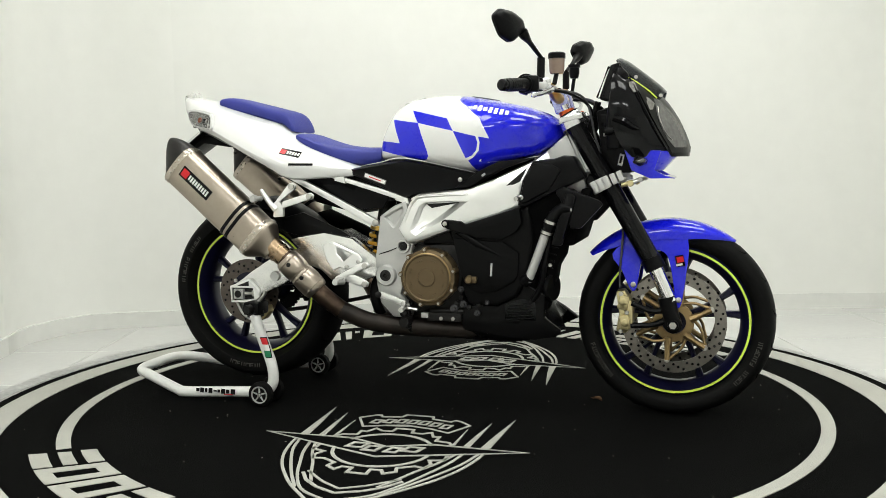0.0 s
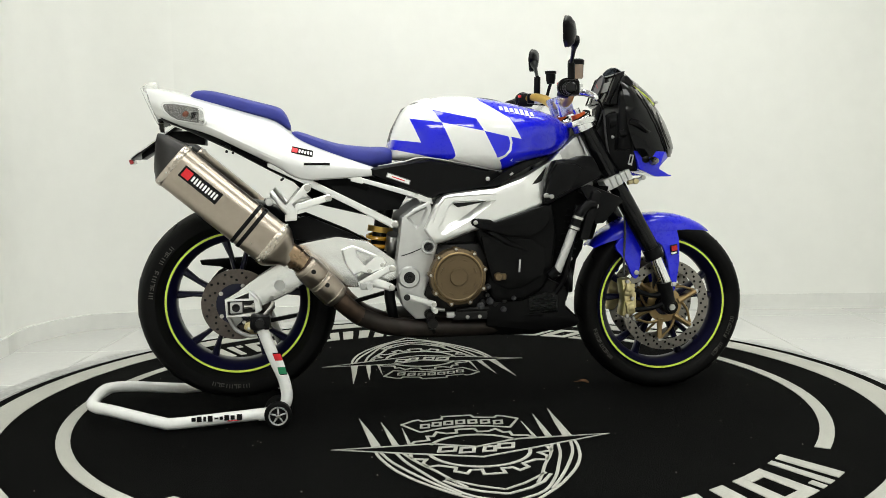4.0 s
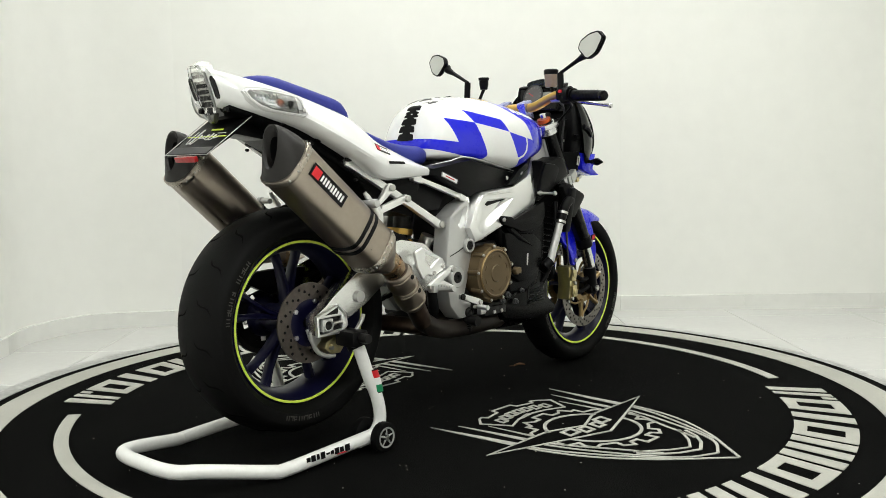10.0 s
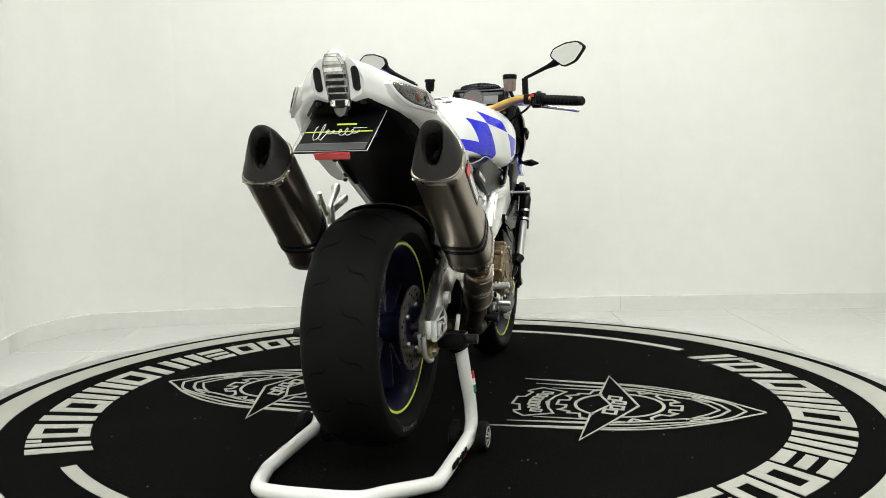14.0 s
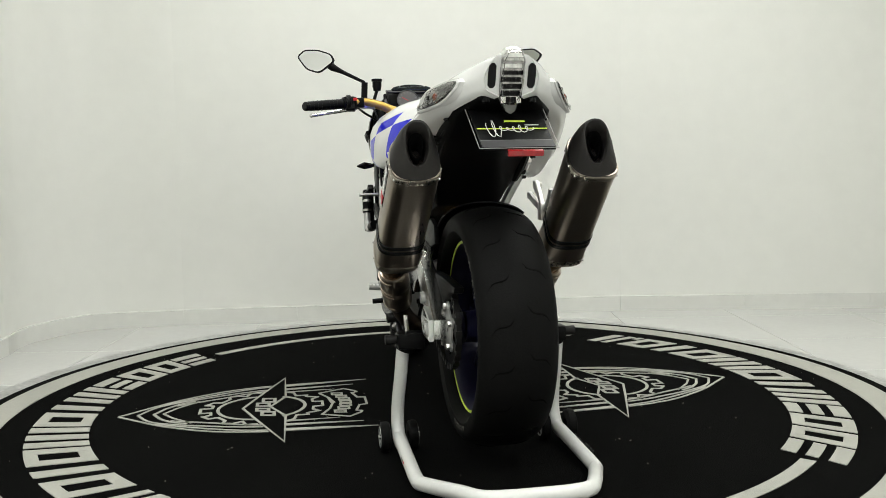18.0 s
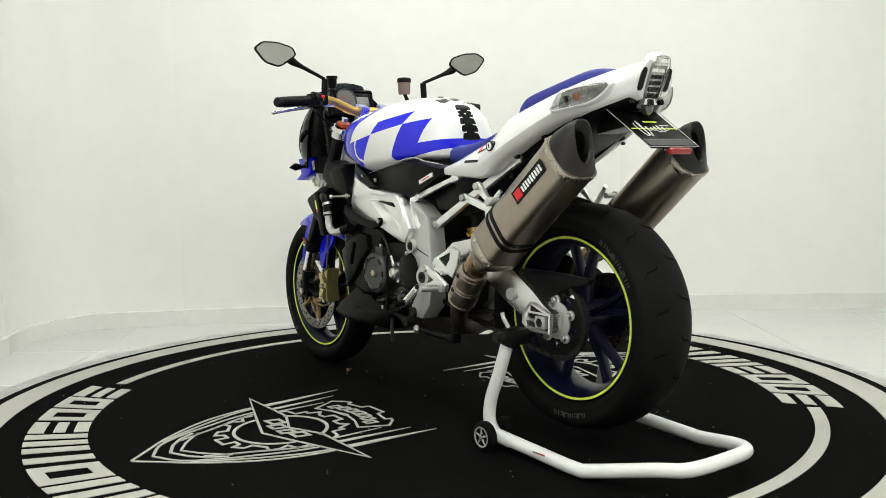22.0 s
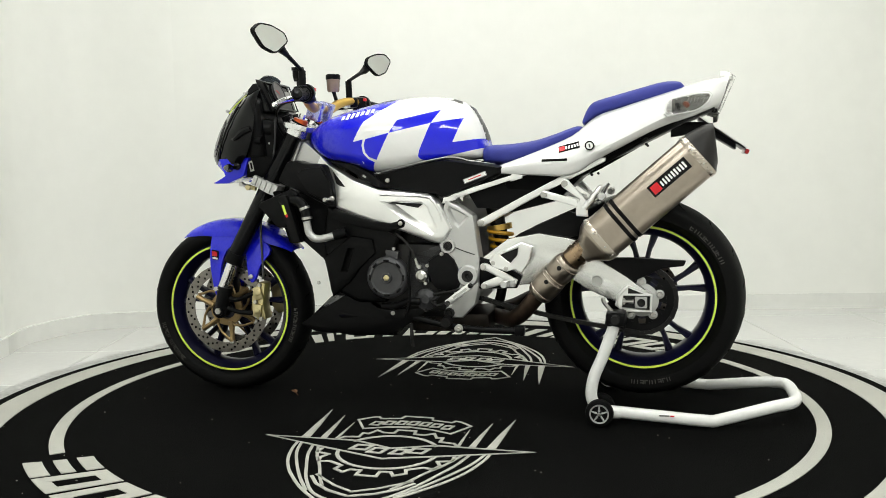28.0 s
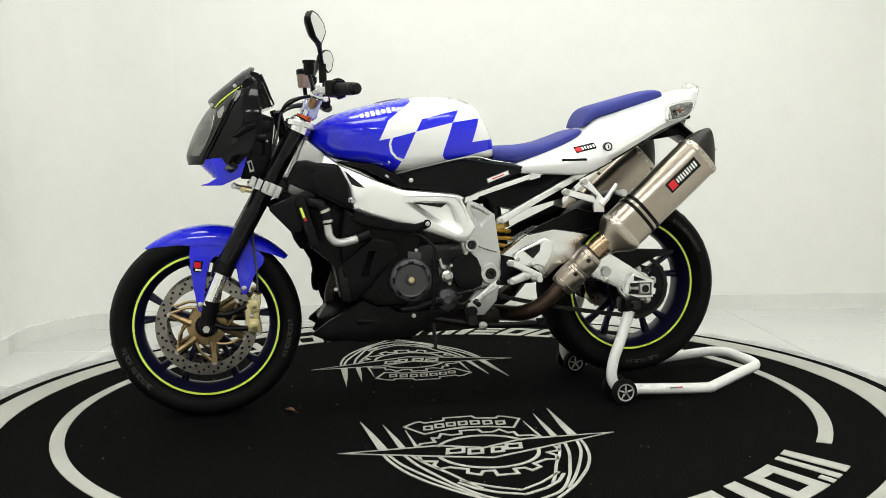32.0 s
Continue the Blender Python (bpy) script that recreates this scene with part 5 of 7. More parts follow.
# -- frame, engine, swingarm --
SPAR = [(-0.079, 0.580), (-0.062, 0.612), (-0.045, 0.650), (-0.031, 0.671), (-0.003, 0.689), (0.153, 0.705), (0.227, 0.731), (0.338, 0.784), (0.40, 0.832), (0.435, 0.866), (0.452, 0.800), (0.400, 0.725), (0.330, 0.655), (0.240, 0.615), (0.133, 0.585), (0.069, 0.566), (-0.017, 0.536), (-0.048, 0.531)]


def follow_spar(bm):
    """Fold the beam inwards ahead of the engine, towards the steering head."""
    bmesh.ops.bisect_plane(bm, geom=bm.verts[:] + bm.edges[:] + bm.faces[:], plane_co=(0.262, 0, 0.70), plane_no=(1, 0, 0.35), dist=0.0002)
    for v in bm.verts:
        t = max(0.0, min(1.0, (v.co.x + 0.35 * (v.co.z - 0.70) - 0.262) / 0.19))
        v.co.y *= 1.0 - 0.06 * max(0.0, min(1.0, (v.co.x - 0.10) / 0.162)) - 0.52 * t
    return bm


def spar():
    """A frame beam that follows the tank's width and closes in on the steering head."""
    bm = pocket_plate(SPAR, [(0.152, 0.666), (0.090, 0.668), (0.012, 0.664), (-0.006, 0.650), (-0.036, 0.584), (-0.034, 0.568), (-0.018, 0.560), (0.066, 0.604)], [(0.110, 0.660), (0.078, 0.662), (0.018, 0.659), (0.002, 0.645), (-0.018, 0.598), (-0.012, 0.588), (0.004, 0.586), (0.058, 0.622)], -0.138, -0.188, -0.166, 0.014)
    return follow_spar(bm)


both("frame_spar", spar, ALU, label="polished cast aluminium frame spar")
# added black piece that stands for the dark gap between tank and spar
both("under_tank_gap", lambda: follow_spar(prism([(0.110, 0.706), (0.186, 0.757), (0.244, 0.784), (0.345, 0.796), (0.310, 0.784), (0.252, 0.763), (0.204, 0.738), (0.157, 0.709)], -0.188, -0.110, 0.003)), BLACK, label="black filler for the shaded gap below the tank")
both("trim_clip", lambda: follow_spar(box((0.200, -0.188, 0.745), (0.013, 0.005, 0.007), 0.002, (0, -35, 0))), GREYP)
# no hole is cut: a dark wedge gives the opening's shade
both("spar_notch_shade", lambda: follow_spar(prism([(0.326, 0.766), (0.268, 0.711), (0.288, 0.714), (0.306, 0.722)], -0.1895, -0.170, 0.001)), DSTEEL, label="dark wedge drawn as a shaded opening in the upper spar")
# the shade of a deeper hole, put in as a dark plate on the pocket floor
both("spar_recess_shade", lambda: prism([(0.012, 0.657), (0.128, 0.662), (0.030, 0.644)], -0.1700, -0.160, 0.0), DSTEEL, label="dark plate for the shade of a deeper hole in the spar's pocket")
both("pocket_lip", lambda: tube([(x, -0.1875, z) for x, z in [(-0.052, 0.600), (-0.040, 0.640), (-0.022, 0.668), (0.004, 0.680), (0.150, 0.686)]], [0.002, 0.005, 0.006, 0.005, 0.002], 8, 4), ALU)
both("casting_joint", lambda: tube([(-0.150, -0.1665, 0.497), (-0.115, -0.1668, 0.508), (-0.085, -0.1668, 0.520)], 0.0016, 6), DSTEEL)
PIV = [(-0.146, 0.618), (-0.100, 0.650), (-0.057, 0.668), (-0.050, 0.640), (-0.069, 0.588), (-0.033, 0.534), (-0.045, 0.491), (-0.058, 0.437), (-0.080, 0.372), (-0.050, 0.339), (-0.056, 0.296), (-0.108, 0.296), (-0.150, 0.341), (-0.162, 0.400), (-0.165, 0.482), (-0.155, 0.550)]
both("pivot_plate", lambda: pocket_plate(PIV, [(-0.132, 0.616), (-0.100, 0.636), (-0.068, 0.650), (-0.064, 0.638), (-0.086, 0.590), (-0.100, 0.578)], [(-0.122, 0.616), (-0.098, 0.630), (-0.074, 0.641), (-0.072, 0.636), (-0.090, 0.598), (-0.100, 0.590)], -0.105, -0.166, -0.156, 0.008), GREYP, label="cast silver swingarm pivot plate")
both("pivot_boss", lambda: lathe([(0.0, -0.166), (0.016, -0.166), (0.017, -0.176), (0.030, -0.176), (0.034, -0.172), (0.036, -0.160)], (-0.127, 0, 0.430), 32), GREYP)
both("pivot_cap", lambda: lathe([(0.0, -0.170), (0.006, -0.171), (0.008, -0.1775), (0.018, -0.1775), (0.0195, -0.170), (0.0, -0.16)], (-0.127, 0, 0.430), 20), DSTEEL)
both("frame_boss", lambda: lathe([(0.0, -0.172), (0.014, -0.172), (0.016, -0.178), (0.021, -0.178), (0.023, -0.172), (0.023, -0.15), (0, -0.15)], (-0.066, 0, 0.524), 24), GREYP)
both("frame_bolt", lambda: lathe([(0.0, -0.174), (0.005, -0.175), (0.006, -0.178), (0.012, -0.178), (0.0135, -0.174), (0.0135, -0.16), (0, -0.16)], (-0.066, 0, 0.524), 16), DSTEEL)
both("frame_bolt", lambda: lathe([(0, -0.174), (0.008, -0.174), (0.010, -0.171), (0.012, -0.176), (0.016, -0.175), (0.017, -0.16), (0, -0.16)], (-0.066, 0, 0.312), 18), DSTEEL)
part("steering_head", tube([(0.425, 0, 0.90), (0.505, 0, 0.70)], 0.042, 20), GREYP, bike)
both("head_gusset", lambda: prism([(0.33, 0.775), (0.44, 0.868), (0.47, 0.80), (0.50, 0.70), (0.44, 0.66), (0.38, 0.69)], -0.095, -0.04, 0.012, 2), GREYP, label="cast silver steering head side")
# subframe rails
both("subframe_rail", lambda: merge(prism([(-0.050, 0.659), (-0.054, 0.676), (-0.150, 0.708), (-0.294, 0.750), (-0.362, 0.771), (-0.360, 0.756), (-0.290, 0.735), (-0.150, 0.691)], -0.160, -0.142, 0.003), prism([(-0.046, 0.655), (-0.052, 0.680), (-0.092, 0.693), (-0.094, 0.668)], -0.163, -0.140, 0.004), prism([(-0.262, 0.722), (-0.266, 0.745), (-0.300, 0.756), (-0.300, 0.732)], -0.1625, -0.141, 0.003)), ALU, label="silver subframe rail")
both("subframe_rail", lambda: prism([(-0.155, 0.585), (-0.160, 0.604), (-0.30, 0.677), (-0.43, 0.744), (-0.55, 0.800), (-0.55, 0.780), (-0.43, 0.720), (-0.30, 0.653), (-0.175, 0.583)], -0.148, -0.128, 0.004), ALU, label="silver subframe rail")
both("rail_bolt", lambda: knob((-0.166, -0.146, 0.596), 0.011, -0.008), STEEL)
both("inner_panel", lambda: prism([(-0.386, 0.735), (-0.229, 0.745), (-0.120, 0.690), (-0.150, 0.640), (-0.232, 0.638), (-0.313, 0.680)], -0.124, -0.108, 0.004), BLACK, label="black inner panel")
both("muffler_hanger", lambda: merge(prism([(-0.420, 0.722), (-0.432, 0.730), (-0.445, 0.724), (-0.498, 0.664), (-0.503, 0.616), (-0.466, 0.618), (-0.466, 0.646), (-0.478, 0.668), (-0.424, 0.706)], -0.201, -0.187, 0.004), prism([(-0.358, 0.688), (-0.370, 0.696), (-0.468, 0.668), (-0.478, 0.643), (-0.380, 0.671), (-0.362, 0.674)], -0.200, -0.187, 0.004), tube([(-0.492, -0.202, 0.642), (-0.510, -0.206, 0.664), (-0.528, -0.207, 0.690), (-0.540, -0.204, 0.706)], [0.010, 0.0095, 0.008, 0.006], 10)), ALU, label="cast forked muffler hanger and pillion peg mount")
both("hanger_bolt", lambda: knob((-0.433, -0.200, 0.716), 0.010, -0.009), STEEL)
both("hanger_bolt", lambda: knob((-0.371, -0.200, 0.683), 0.010, -0.009), STEEL)
both("pillion_peg", lambda: merge(tube([(-0.545, -0.200, 0.678), (-0.545, -0.255, 0.678)], 0.0085, 12), lathe([(0, -0.260), (0.010, -0.258), (0.0125, -0.252), (0.0125, -0.238), (0, -0.234)], (-0.545, 0, 0.678), 16)), GREYP, label="folded pillion footpeg")

# swingarm
ARM = [(-0.150, 0.470), (-0.250, 0.545), (-0.347, 0.563), (-0.440, 0.548), (-0.470, 0.540), (-0.440, 0.512), (-0.530, 0.484), (-0.615, 0.431), (-0.650, 0.405), (-0.689, 0.382), (-0.686, 0.330), (-0.604, 0.330), (-0.583, 0.354), (-0.533, 0.375), (-0.489, 0.396), (-0.421, 0.440), (-0.392, 0.452), (-0.361, 0.440), (-0.321, 0.404), (-0.240, 0.398), (-0.150, 0.430)]


def arm():
    bm = prism(ARM, -0.112, -0.150, 0.005, 2)
    for v in bm.verts:
        t = max(0.0, min(1.0, (-0.45 - v.co.x) / 0.2))
        v.co.y -= 0.008 * t
    return bm


both("swingarm", arm, BRUSH, label="polished aluminium banana swingarm")
both("swingarm_disc", lambda: lathe([(0, -0.163), (0.016, -0.163), (0.018, -0.150), (0, -0.15)], (-0.525, 0, 0.418), 20), GREYP)
both("swingarm_end", lambda: merge(frame_plate([(-0.690, 0.383), (-0.652, 0.396), (-0.618, 0.408), (-0.584, 0.376), (-0.579, 0.347), (-0.604, 0.328), (-0.687, 0.327)], [(-0.682, 0.376), (-0.604, 0.377), (-0.600, 0.341), (-0.681, 0.334)], -0.170, -0.156, 0.002), tube([(-0.586, -0.166, 0.350), (-0.592, -0.168, 0.378), (-0.620, -0.167, 0.407)], 0.005, 8)), ALU, label="cast swingarm end with an adjuster window")
# dark triangle laid on the casting in place of an opening's shade
both("end_opening_shade", lambda: prism([(-0.618, 0.401), (-0.662, 0.384), (-0.618, 0.384)], -0.1712, -0.165, 0.0), DSTEEL, label="dark triangle drawn as a shaded opening in the casting")
both("window_floor", lambda: prism([(-0.684, 0.379), (-0.602, 0.380), (-0.598, 0.338), (-0.683, 0.331)], -0.1615, -0.157, 0.0), DSTEEL)
both("axle_block", lambda: merge(box((-0.656, -0.166, 0.357), (0.036, 0.018, 0.034), 0.003), lathe([(0.0125, -0.174), (0.0130, -0.178), (0.0155, -0.178), (0.0160, -0.174)], (-0.656, 0, 0.357), 20, closed=True)), GREYP, label="square axle block with a dark bore")
both("axle_nut", lambda: merge(lathe([(0, -0.1758), (0.0075, -0.1758), (0.0085, -0.1765), (0.0122, -0.1765), (0.0124, -0.170), (0, -0.170)], (RX, 0, RZ), 16), tube([(RX, -0.02, RZ), (RX, -0.165, RZ)], 0.012, 12)), DSTEEL)
both("chain_adjuster", lambda: merge(tube([(-0.602, -0.165, 0.359), (-0.614, -0.165, 0.359), (-0.634, -0.165, 0.358)], [0.009, 0.0045, 0.007], 10), box((-0.604, -0.165, 0.359), (0.008, 0.010, 0.020), 0.002)), STEEL, label="steel chain adjuster screw")
part("swingarm_bridge", bevelled(box((-0.27, 0, 0.455), (0.12, 0.24, 0.085), 0.02), 0.0), ALU, bike)
# rear hugger
rows = []
for a in np.linspace(radians(30), radians(80), 12):
    ring = []
    for q in np.linspace(-1, 1, 13):
        d = 0.052 * (1 - math.sqrt(1 - 0.86 * q * q))
        ring.append((RX + (0.328 - d) * math.cos(a), 0.110 * q, RZ + (0.328 - d) * math.sin(a)))
    rows.append(ring)
part("rear_hugger", thick(loft(rows, closed=False), 0.004), BLACK, bike, "black rear hugger mudguard")
both("hugger_side", lambda: prism([(-0.506, 0.562), (-0.500, 0.612), (-0.437, 0.628), (-0.304, 0.570), (-0.188, 0.505), (-0.22, 0.49), (-0.36, 0.560), (-0.44, 0.548)], -0.118, -0.104, 0.004), BLACK)
part("chain_guard", prism([(-0.50, 0.485), (-0.625, 0.486), (-0.787, 0.478), (-0.780, 0.462), (-0.72, 0.455), (-0.635, 0.415), (-0.53, 0.425)], 0.096, 0.122, 0.004), BLACK, bike, "black chain guard")
rc = part("rear_caliper", merge(prism([(-0.562, 0.292), (-0.568, 0.314), (-0.600, 0.320), (-0.634, 0.303), (-0.640, 0.286), (-0.616, 0.268), (-0.584, 0.266)], -0.140, -0.100, 0.006, 2), box((-0.602, -0.144, 0.294), (0.044, 0.012, 0.026), 0.004, (0, -20, 0))), CALI, bike, "small gold rear brake caliper under the axle")
for x, z in ((-0.582, 0.300), (-0.622, 0.288)):
    part("caliper_bolt", knob((x, -0.140, z), 0.006, -0.012, n=8), STEEL, rc)
part("caliper_bracket", merge(tube([(-0.684, -0.136, 0.338), (-0.678, -0.134, 0.312), (-0.660, -0.132, 0.282), (-0.628, -0.132, 0.264), (-0.600, -0.132, 0.262)], 0.0065, 10), prism([(-0.690, 0.345), (-0.660, 0.340), (-0.640, 0.312), (-0.664, 0.290), (-0.680, 0.315)], -0.128, -0.118, 0.003)), GREYP, bike, "cast rear caliper bracket")
# shock
part("shock_body", tube([(-0.176, 0, 0.665), (-0.190, 0, 0.60), (-0.235, 0, 0.40)], [0.030, 0.026, 0.022], 14), DSTEEL, bike)
coil = []
for i in range(91):
    a = i / 90 * 6 * 2 * math.pi
    c = Vector((-0.200, 0, 0.562)).lerp(Vector((-0.232, 0, 0.410)), i / 90)
    coil.append(c + Vector((math.cos(a) * 0.038, math.sin(a) * 0.038, 0)))
part("shock_spring", tube(coil, 0.0065, 8, 1, soft=False), YELLOW, bike, "yellow shock absorber spring")
part("shock_top", tube([(-0.198, 0, 0.580), (-0.201, 0, 0.562)], 0.041, 20), GOLD, bike)
part("shock_reservoir", tube([(-0.175, -0.05, 0.47), (-0.165, -0.09, 0.56)], 0.022, 14), STEEL, bike)

# engine block, heads and covers
part("crankcase", bevelled(loft([[(x, y, z) for x, z in ((-0.11, 0.32), (-0.12, 0.47), (-0.06, 0.53), (0.10, 0.53), (0.20, 0.45), (0.19, 0.33), (0.10, 0.30))] for y in (-0.150, 0.150)]), 0.02), DSTEEL, bike, "dark engine crankcase")
part("rear_cylinder", bevelled(loft([[(-0.02, y, 0.50), (0.10, y, 0.50), (0.10, y, 0.70), (-0.02, y, 0.70)] for y in (-0.12, 0.12)]), 0.02), DSTEEL, bike, "dark rear cylinder")
part("front_cylinder", bevelled(loft([[(0.15, y, 0.36), (0.20, y, 0.50), (0.36, y, 0.47), (0.34, y, 0.35)] for y in (-0.13, 0.13)]), 0.02), DSTEEL, bike, "dark front cylinder")
part("sump", bevelled(loft([[(-0.10, y, 0.33), (0.16, y, 0.33), (0.13, y, 0.285), (-0.07, y, 0.285)] for y in (-0.11, 0.11)]), 0.012), DSTEEL, bike)
cc = part("clutch_cover", lathe([(0.0, -0.214), (0.026, -0.214), (0.028, -0.211), (0.068, -0.211), (0.071, -0.214), (0.074, -0.214), (0.078, -0.206), (0.087, -0.203), (0.088, -0.150), (0.0, -0.150)], (0.022, 0, 0.430), 64), BRONZE, bike, "bronze-coloured round clutch cover")
for k in range(9):
    a = 2 * math.pi * k / 9 + 0.25
    part("cover_lug", merge(lathe([(0.0, -0.207), (0.0075, -0.207), (0.0085, -0.204), (0.0085, -0.17), (0, -0.17)], (0.022 + 0.087 * math.cos(a), 0, 0.430 + 0.087 * math.sin(a)), 14)), BRONZE, cc)
    part("cover_bolt", knob((0.022 + 0.087 * math.cos(a), -0.2065, 0.430 + 0.087 * math.sin(a)), 0.0045, -0.005, n=8), STEEL, cc)
for k in range(8):
    a = 2 * math.pi * k / 8 + 0.39
    part("cover_bar", box((0.022 + 0.056 * math.cos(a), -0.2115, 0.430 + 0.056 * math.sin(a)), (0.017, 0.003, 0.0042), 0.001, (0, -math.degrees(a) + 90, 0)), BRONZE, cc)
part("cover_step", lathe([(0.074, -0.2135), (0.0775, -0.2105), (0.0775, -0.2050), (0.074, -0.2050)], (0.022, 0, 0.430), 64, closed=True), CARR, cc)
gc = part("alternator_cover", lathe([(0.0, 0.190), (0.016, 0.190), (0.018, 0.186), (0.048, 0.186), (0.052, 0.190), (0.062, 0.188), (0.067, 0.182), (0.068, 0.150), (0.0, 0.150)], (0.132, 0, 0.423), 56), GCOVER, bike, "grey round alternator cover")
for k in range(8):
    a = 2 * math.pi * k / 8
    part("cover_slot", box((0.132 + 0.055 * math.cos(a), 0.1895, 0.423 + 0.055 * math.sin(a)), (0.018, 0.004, 0.006), 0.001, (0, -math.degrees(a) + 90, 0)), GLOSS, gc)
part("cover_bolt", knob((0.132, 0.190, 0.423), 0.010, 0.004, n=6), CALI, gc)
part("cover_tower", prism([(0.138, 0.470), (0.140, 0.512), (0.095, 0.506), (0.098, 0.465)], 0.145, 0.176, 0.006), GCOVER, bike)
part("tower_bolt", knob((0.112, 0.165, 0.514), 0.006, 0.008), STEEL, bike)
spc = part("sprocket_cover", prism([(-0.002, 0.478), (-0.030, 0.496), (-0.060, 0.503), (-0.084, 0.482), (-0.096, 0.455), (-0.104, 0.415), (-0.098, 0.392), (-0.062, 0.380), (-0.025, 0.388), (-0.010, 0.410), (0.004, 0.443)], 0.140, 0.176, 0.008, 2), BLACK, bike, "black front sprocket cover")
part("cover_bolt", knob((-0.046, 0.170, 0.500), 0.007, 0.010, n=8), STEEL, spc)
part("engine_side_casting", prism([(0.060, 0.50), (-0.05, 0.53), (-0.075, 0.50), (0.0, 0.47), (0.02, 0.40), (0.0, 0.33), (0.07, 0.32), (0.075, 0.40)], 0.120, 0.150, 0.006), GCOVER, bike, "grey cast engine side")
part("clutch_slave", lathe([(0, 0.196), (0.010, 0.196), (0.013, 0.192), (0.018, 0.190), (0.020, 0.184), (0.020, 0.14), (0, 0.14)], (0.018, 0, 0.430), 24), STEEL, bike, "small bright clutch slave cylinder")
part("slave_bracket", prism([(0.045, 0.455), (0.030, 0.470), (0.000, 0.458), (-0.004, 0.408), (0.012, 0.402), (0.040, 0.425)], 0.150, 0.172, 0.005), GCOVER, bike)
part("bleed_nipple", merge(tube([(0.030, 0.176, 0.455), (0.040, 0.178, 0.486)], [0.006, 0.004], 8), knob((0.026, 0.172, 0.458), 0.007, 0.010)), STEEL, bike)
part("slave_bolt", knob((0.002, 0.170, 0.462), 0.006, 0.008, n=8), STEEL, bike)
part("slave_bolt", knob((0.008, 0.170, 0.406), 0.006, 0.008, n=8), STEEL, bike)
part("slave_hose", tube([(0.042, 0.180, 0.484), (0.055, 0.182, 0.52), (0.10, 0.175, 0.56), (0.16, 0.16, 0.575)], 0.0045, 8), DSTEEL, bike)
part("water_pump", lathe([(0, 0.168), (0.012, 0.168), (0.016, 0.164), (0.034, 0.160), (0.036, 0.150), (0.036, 0.13), (0, 0.13)], (0.012, 0, 0.352), 24), GCOVER, bike, "dark grey water pump")
for k in range(3):
    a = 2.1 * k + 0.5
    part("pump_bolt", knob((0.012 + 0.034 * math.cos(a), 0.158, 0.352 + 0.034 * math.sin(a)), 0.006, 0.007, n=8), DSTEEL, bike)
part("pump_hose", tube([(0.030, 0.160, 0.345), (0.070, 0.165, 0.345), (0.110, 0.160, 0.330), (0.16, 0.150, 0.325)], 0.012, 10), BLACK, bike)
part("wire_clip", tube([(-0.035, 0.165, 0.362), (-0.010, 0.172, 0.350), (-0.030, 0.170, 0.335), (-0.060, 0.165, 0.345)], 0.005, 8), DSTEEL, bike)
part("engine_wire", tube([(0.055, 0.175, 0.52), (0.062, 0.180, 0.45), (0.060, 0.180, 0.36), (0.075, 0.175, 0.30)], 0.004, 8), BLACK, bike)
dr = part("drain_line", box((0.064, -0.162, 0.302), (0.110, 0.022, 0.026), 0.003), DSTEEL, bike, "dark cast lower engine rail")
for x in (0.055, 0.094):
    part("drain_bolt", knob((x, -0.172, 0.298), 0.006, -0.005), STEEL, dr)
part("rail_tip", box((0.004, -0.164, 0.306), (0.030, 0.018, 0.018), 0.003), GREYP, dr)
part("rail_tube", tube([(0.02, -0.166, 0.320), (0.07, -0.170, 0.322), (0.125, -0.162, 0.320)], 0.007, 8), DSTEEL, bike)
for x, z in ((0.145, 0.335), (0.160, 0.385), (0.175, 0.345), (0.105, 0.345), (0.120, 0.365)):
    part("case_bolt", knob((x, -0.150, z), 0.008, -0.020), DSTEEL, bike)
part("lower_hose", tube([(-0.17, -0.10, 0.43), (-0.185, -0.12, 0.38), (-0.18, -0.12, 0.33), (-0.17, -0.10, 0.29)], 0.017, 12), BLACK, bike)

part("engine_bay_core", prism([(0.20, 0.36), (0.22, 0.60), (0.32, 0.66), (0.46, 0.70), (0.490, 0.675), (0.435, 0.53), (0.365, 0.47), (0.345, 0.36)], -0.125, 0.125, 0.01), BLACK, bike, "dark crowded engine bay behind the radiator")
# black plastic between frame and radiator, both sides
SIDE = [(0.069, 0.609), (0.10, 0.616), (0.133, 0.600), (0.292, 0.626), (0.335, 0.655), (0.352, 0.560), (0.338, 0.440), (0.300, 0.370), (0.236, 0.339), (0.140, 0.340), (0.115, 0.40), (0.128, 0.46), (0.100, 0.523)]
both("engine_side_panel", lambda: prism(SIDE, -0.172, -0.120, 0.016, 3), BLKS, label="matt black engine side panel")
part("panel_plateau", prism([(0.100, 0.553), (0.171, 0.546), (0.259, 0.541), (0.308, 0.508), (0.304, 0.440), (0.291, 0.418), (0.234, 0.386), (0.181, 0.381), (0.134, 0.408), (0.120, 0.462), (0.106, 0.522)], -0.186, -0.165, 0.006, 2), BLKS, bike)
part("panel_ridge", loft([[(x, y, z) for x, z in ((0.106, 0.568), (0.141, 0.571), (0.256, 0.497), (0.176, 0.524))] for y in (-0.180, -0.1865)] + [[(0.120, -0.192, 0.565), (0.138, -0.192, 0.566), (0.215, -0.189, 0.516), (0.170, -0.189, 0.530)]]), BLKS, bike, "raised facet on the side panel")
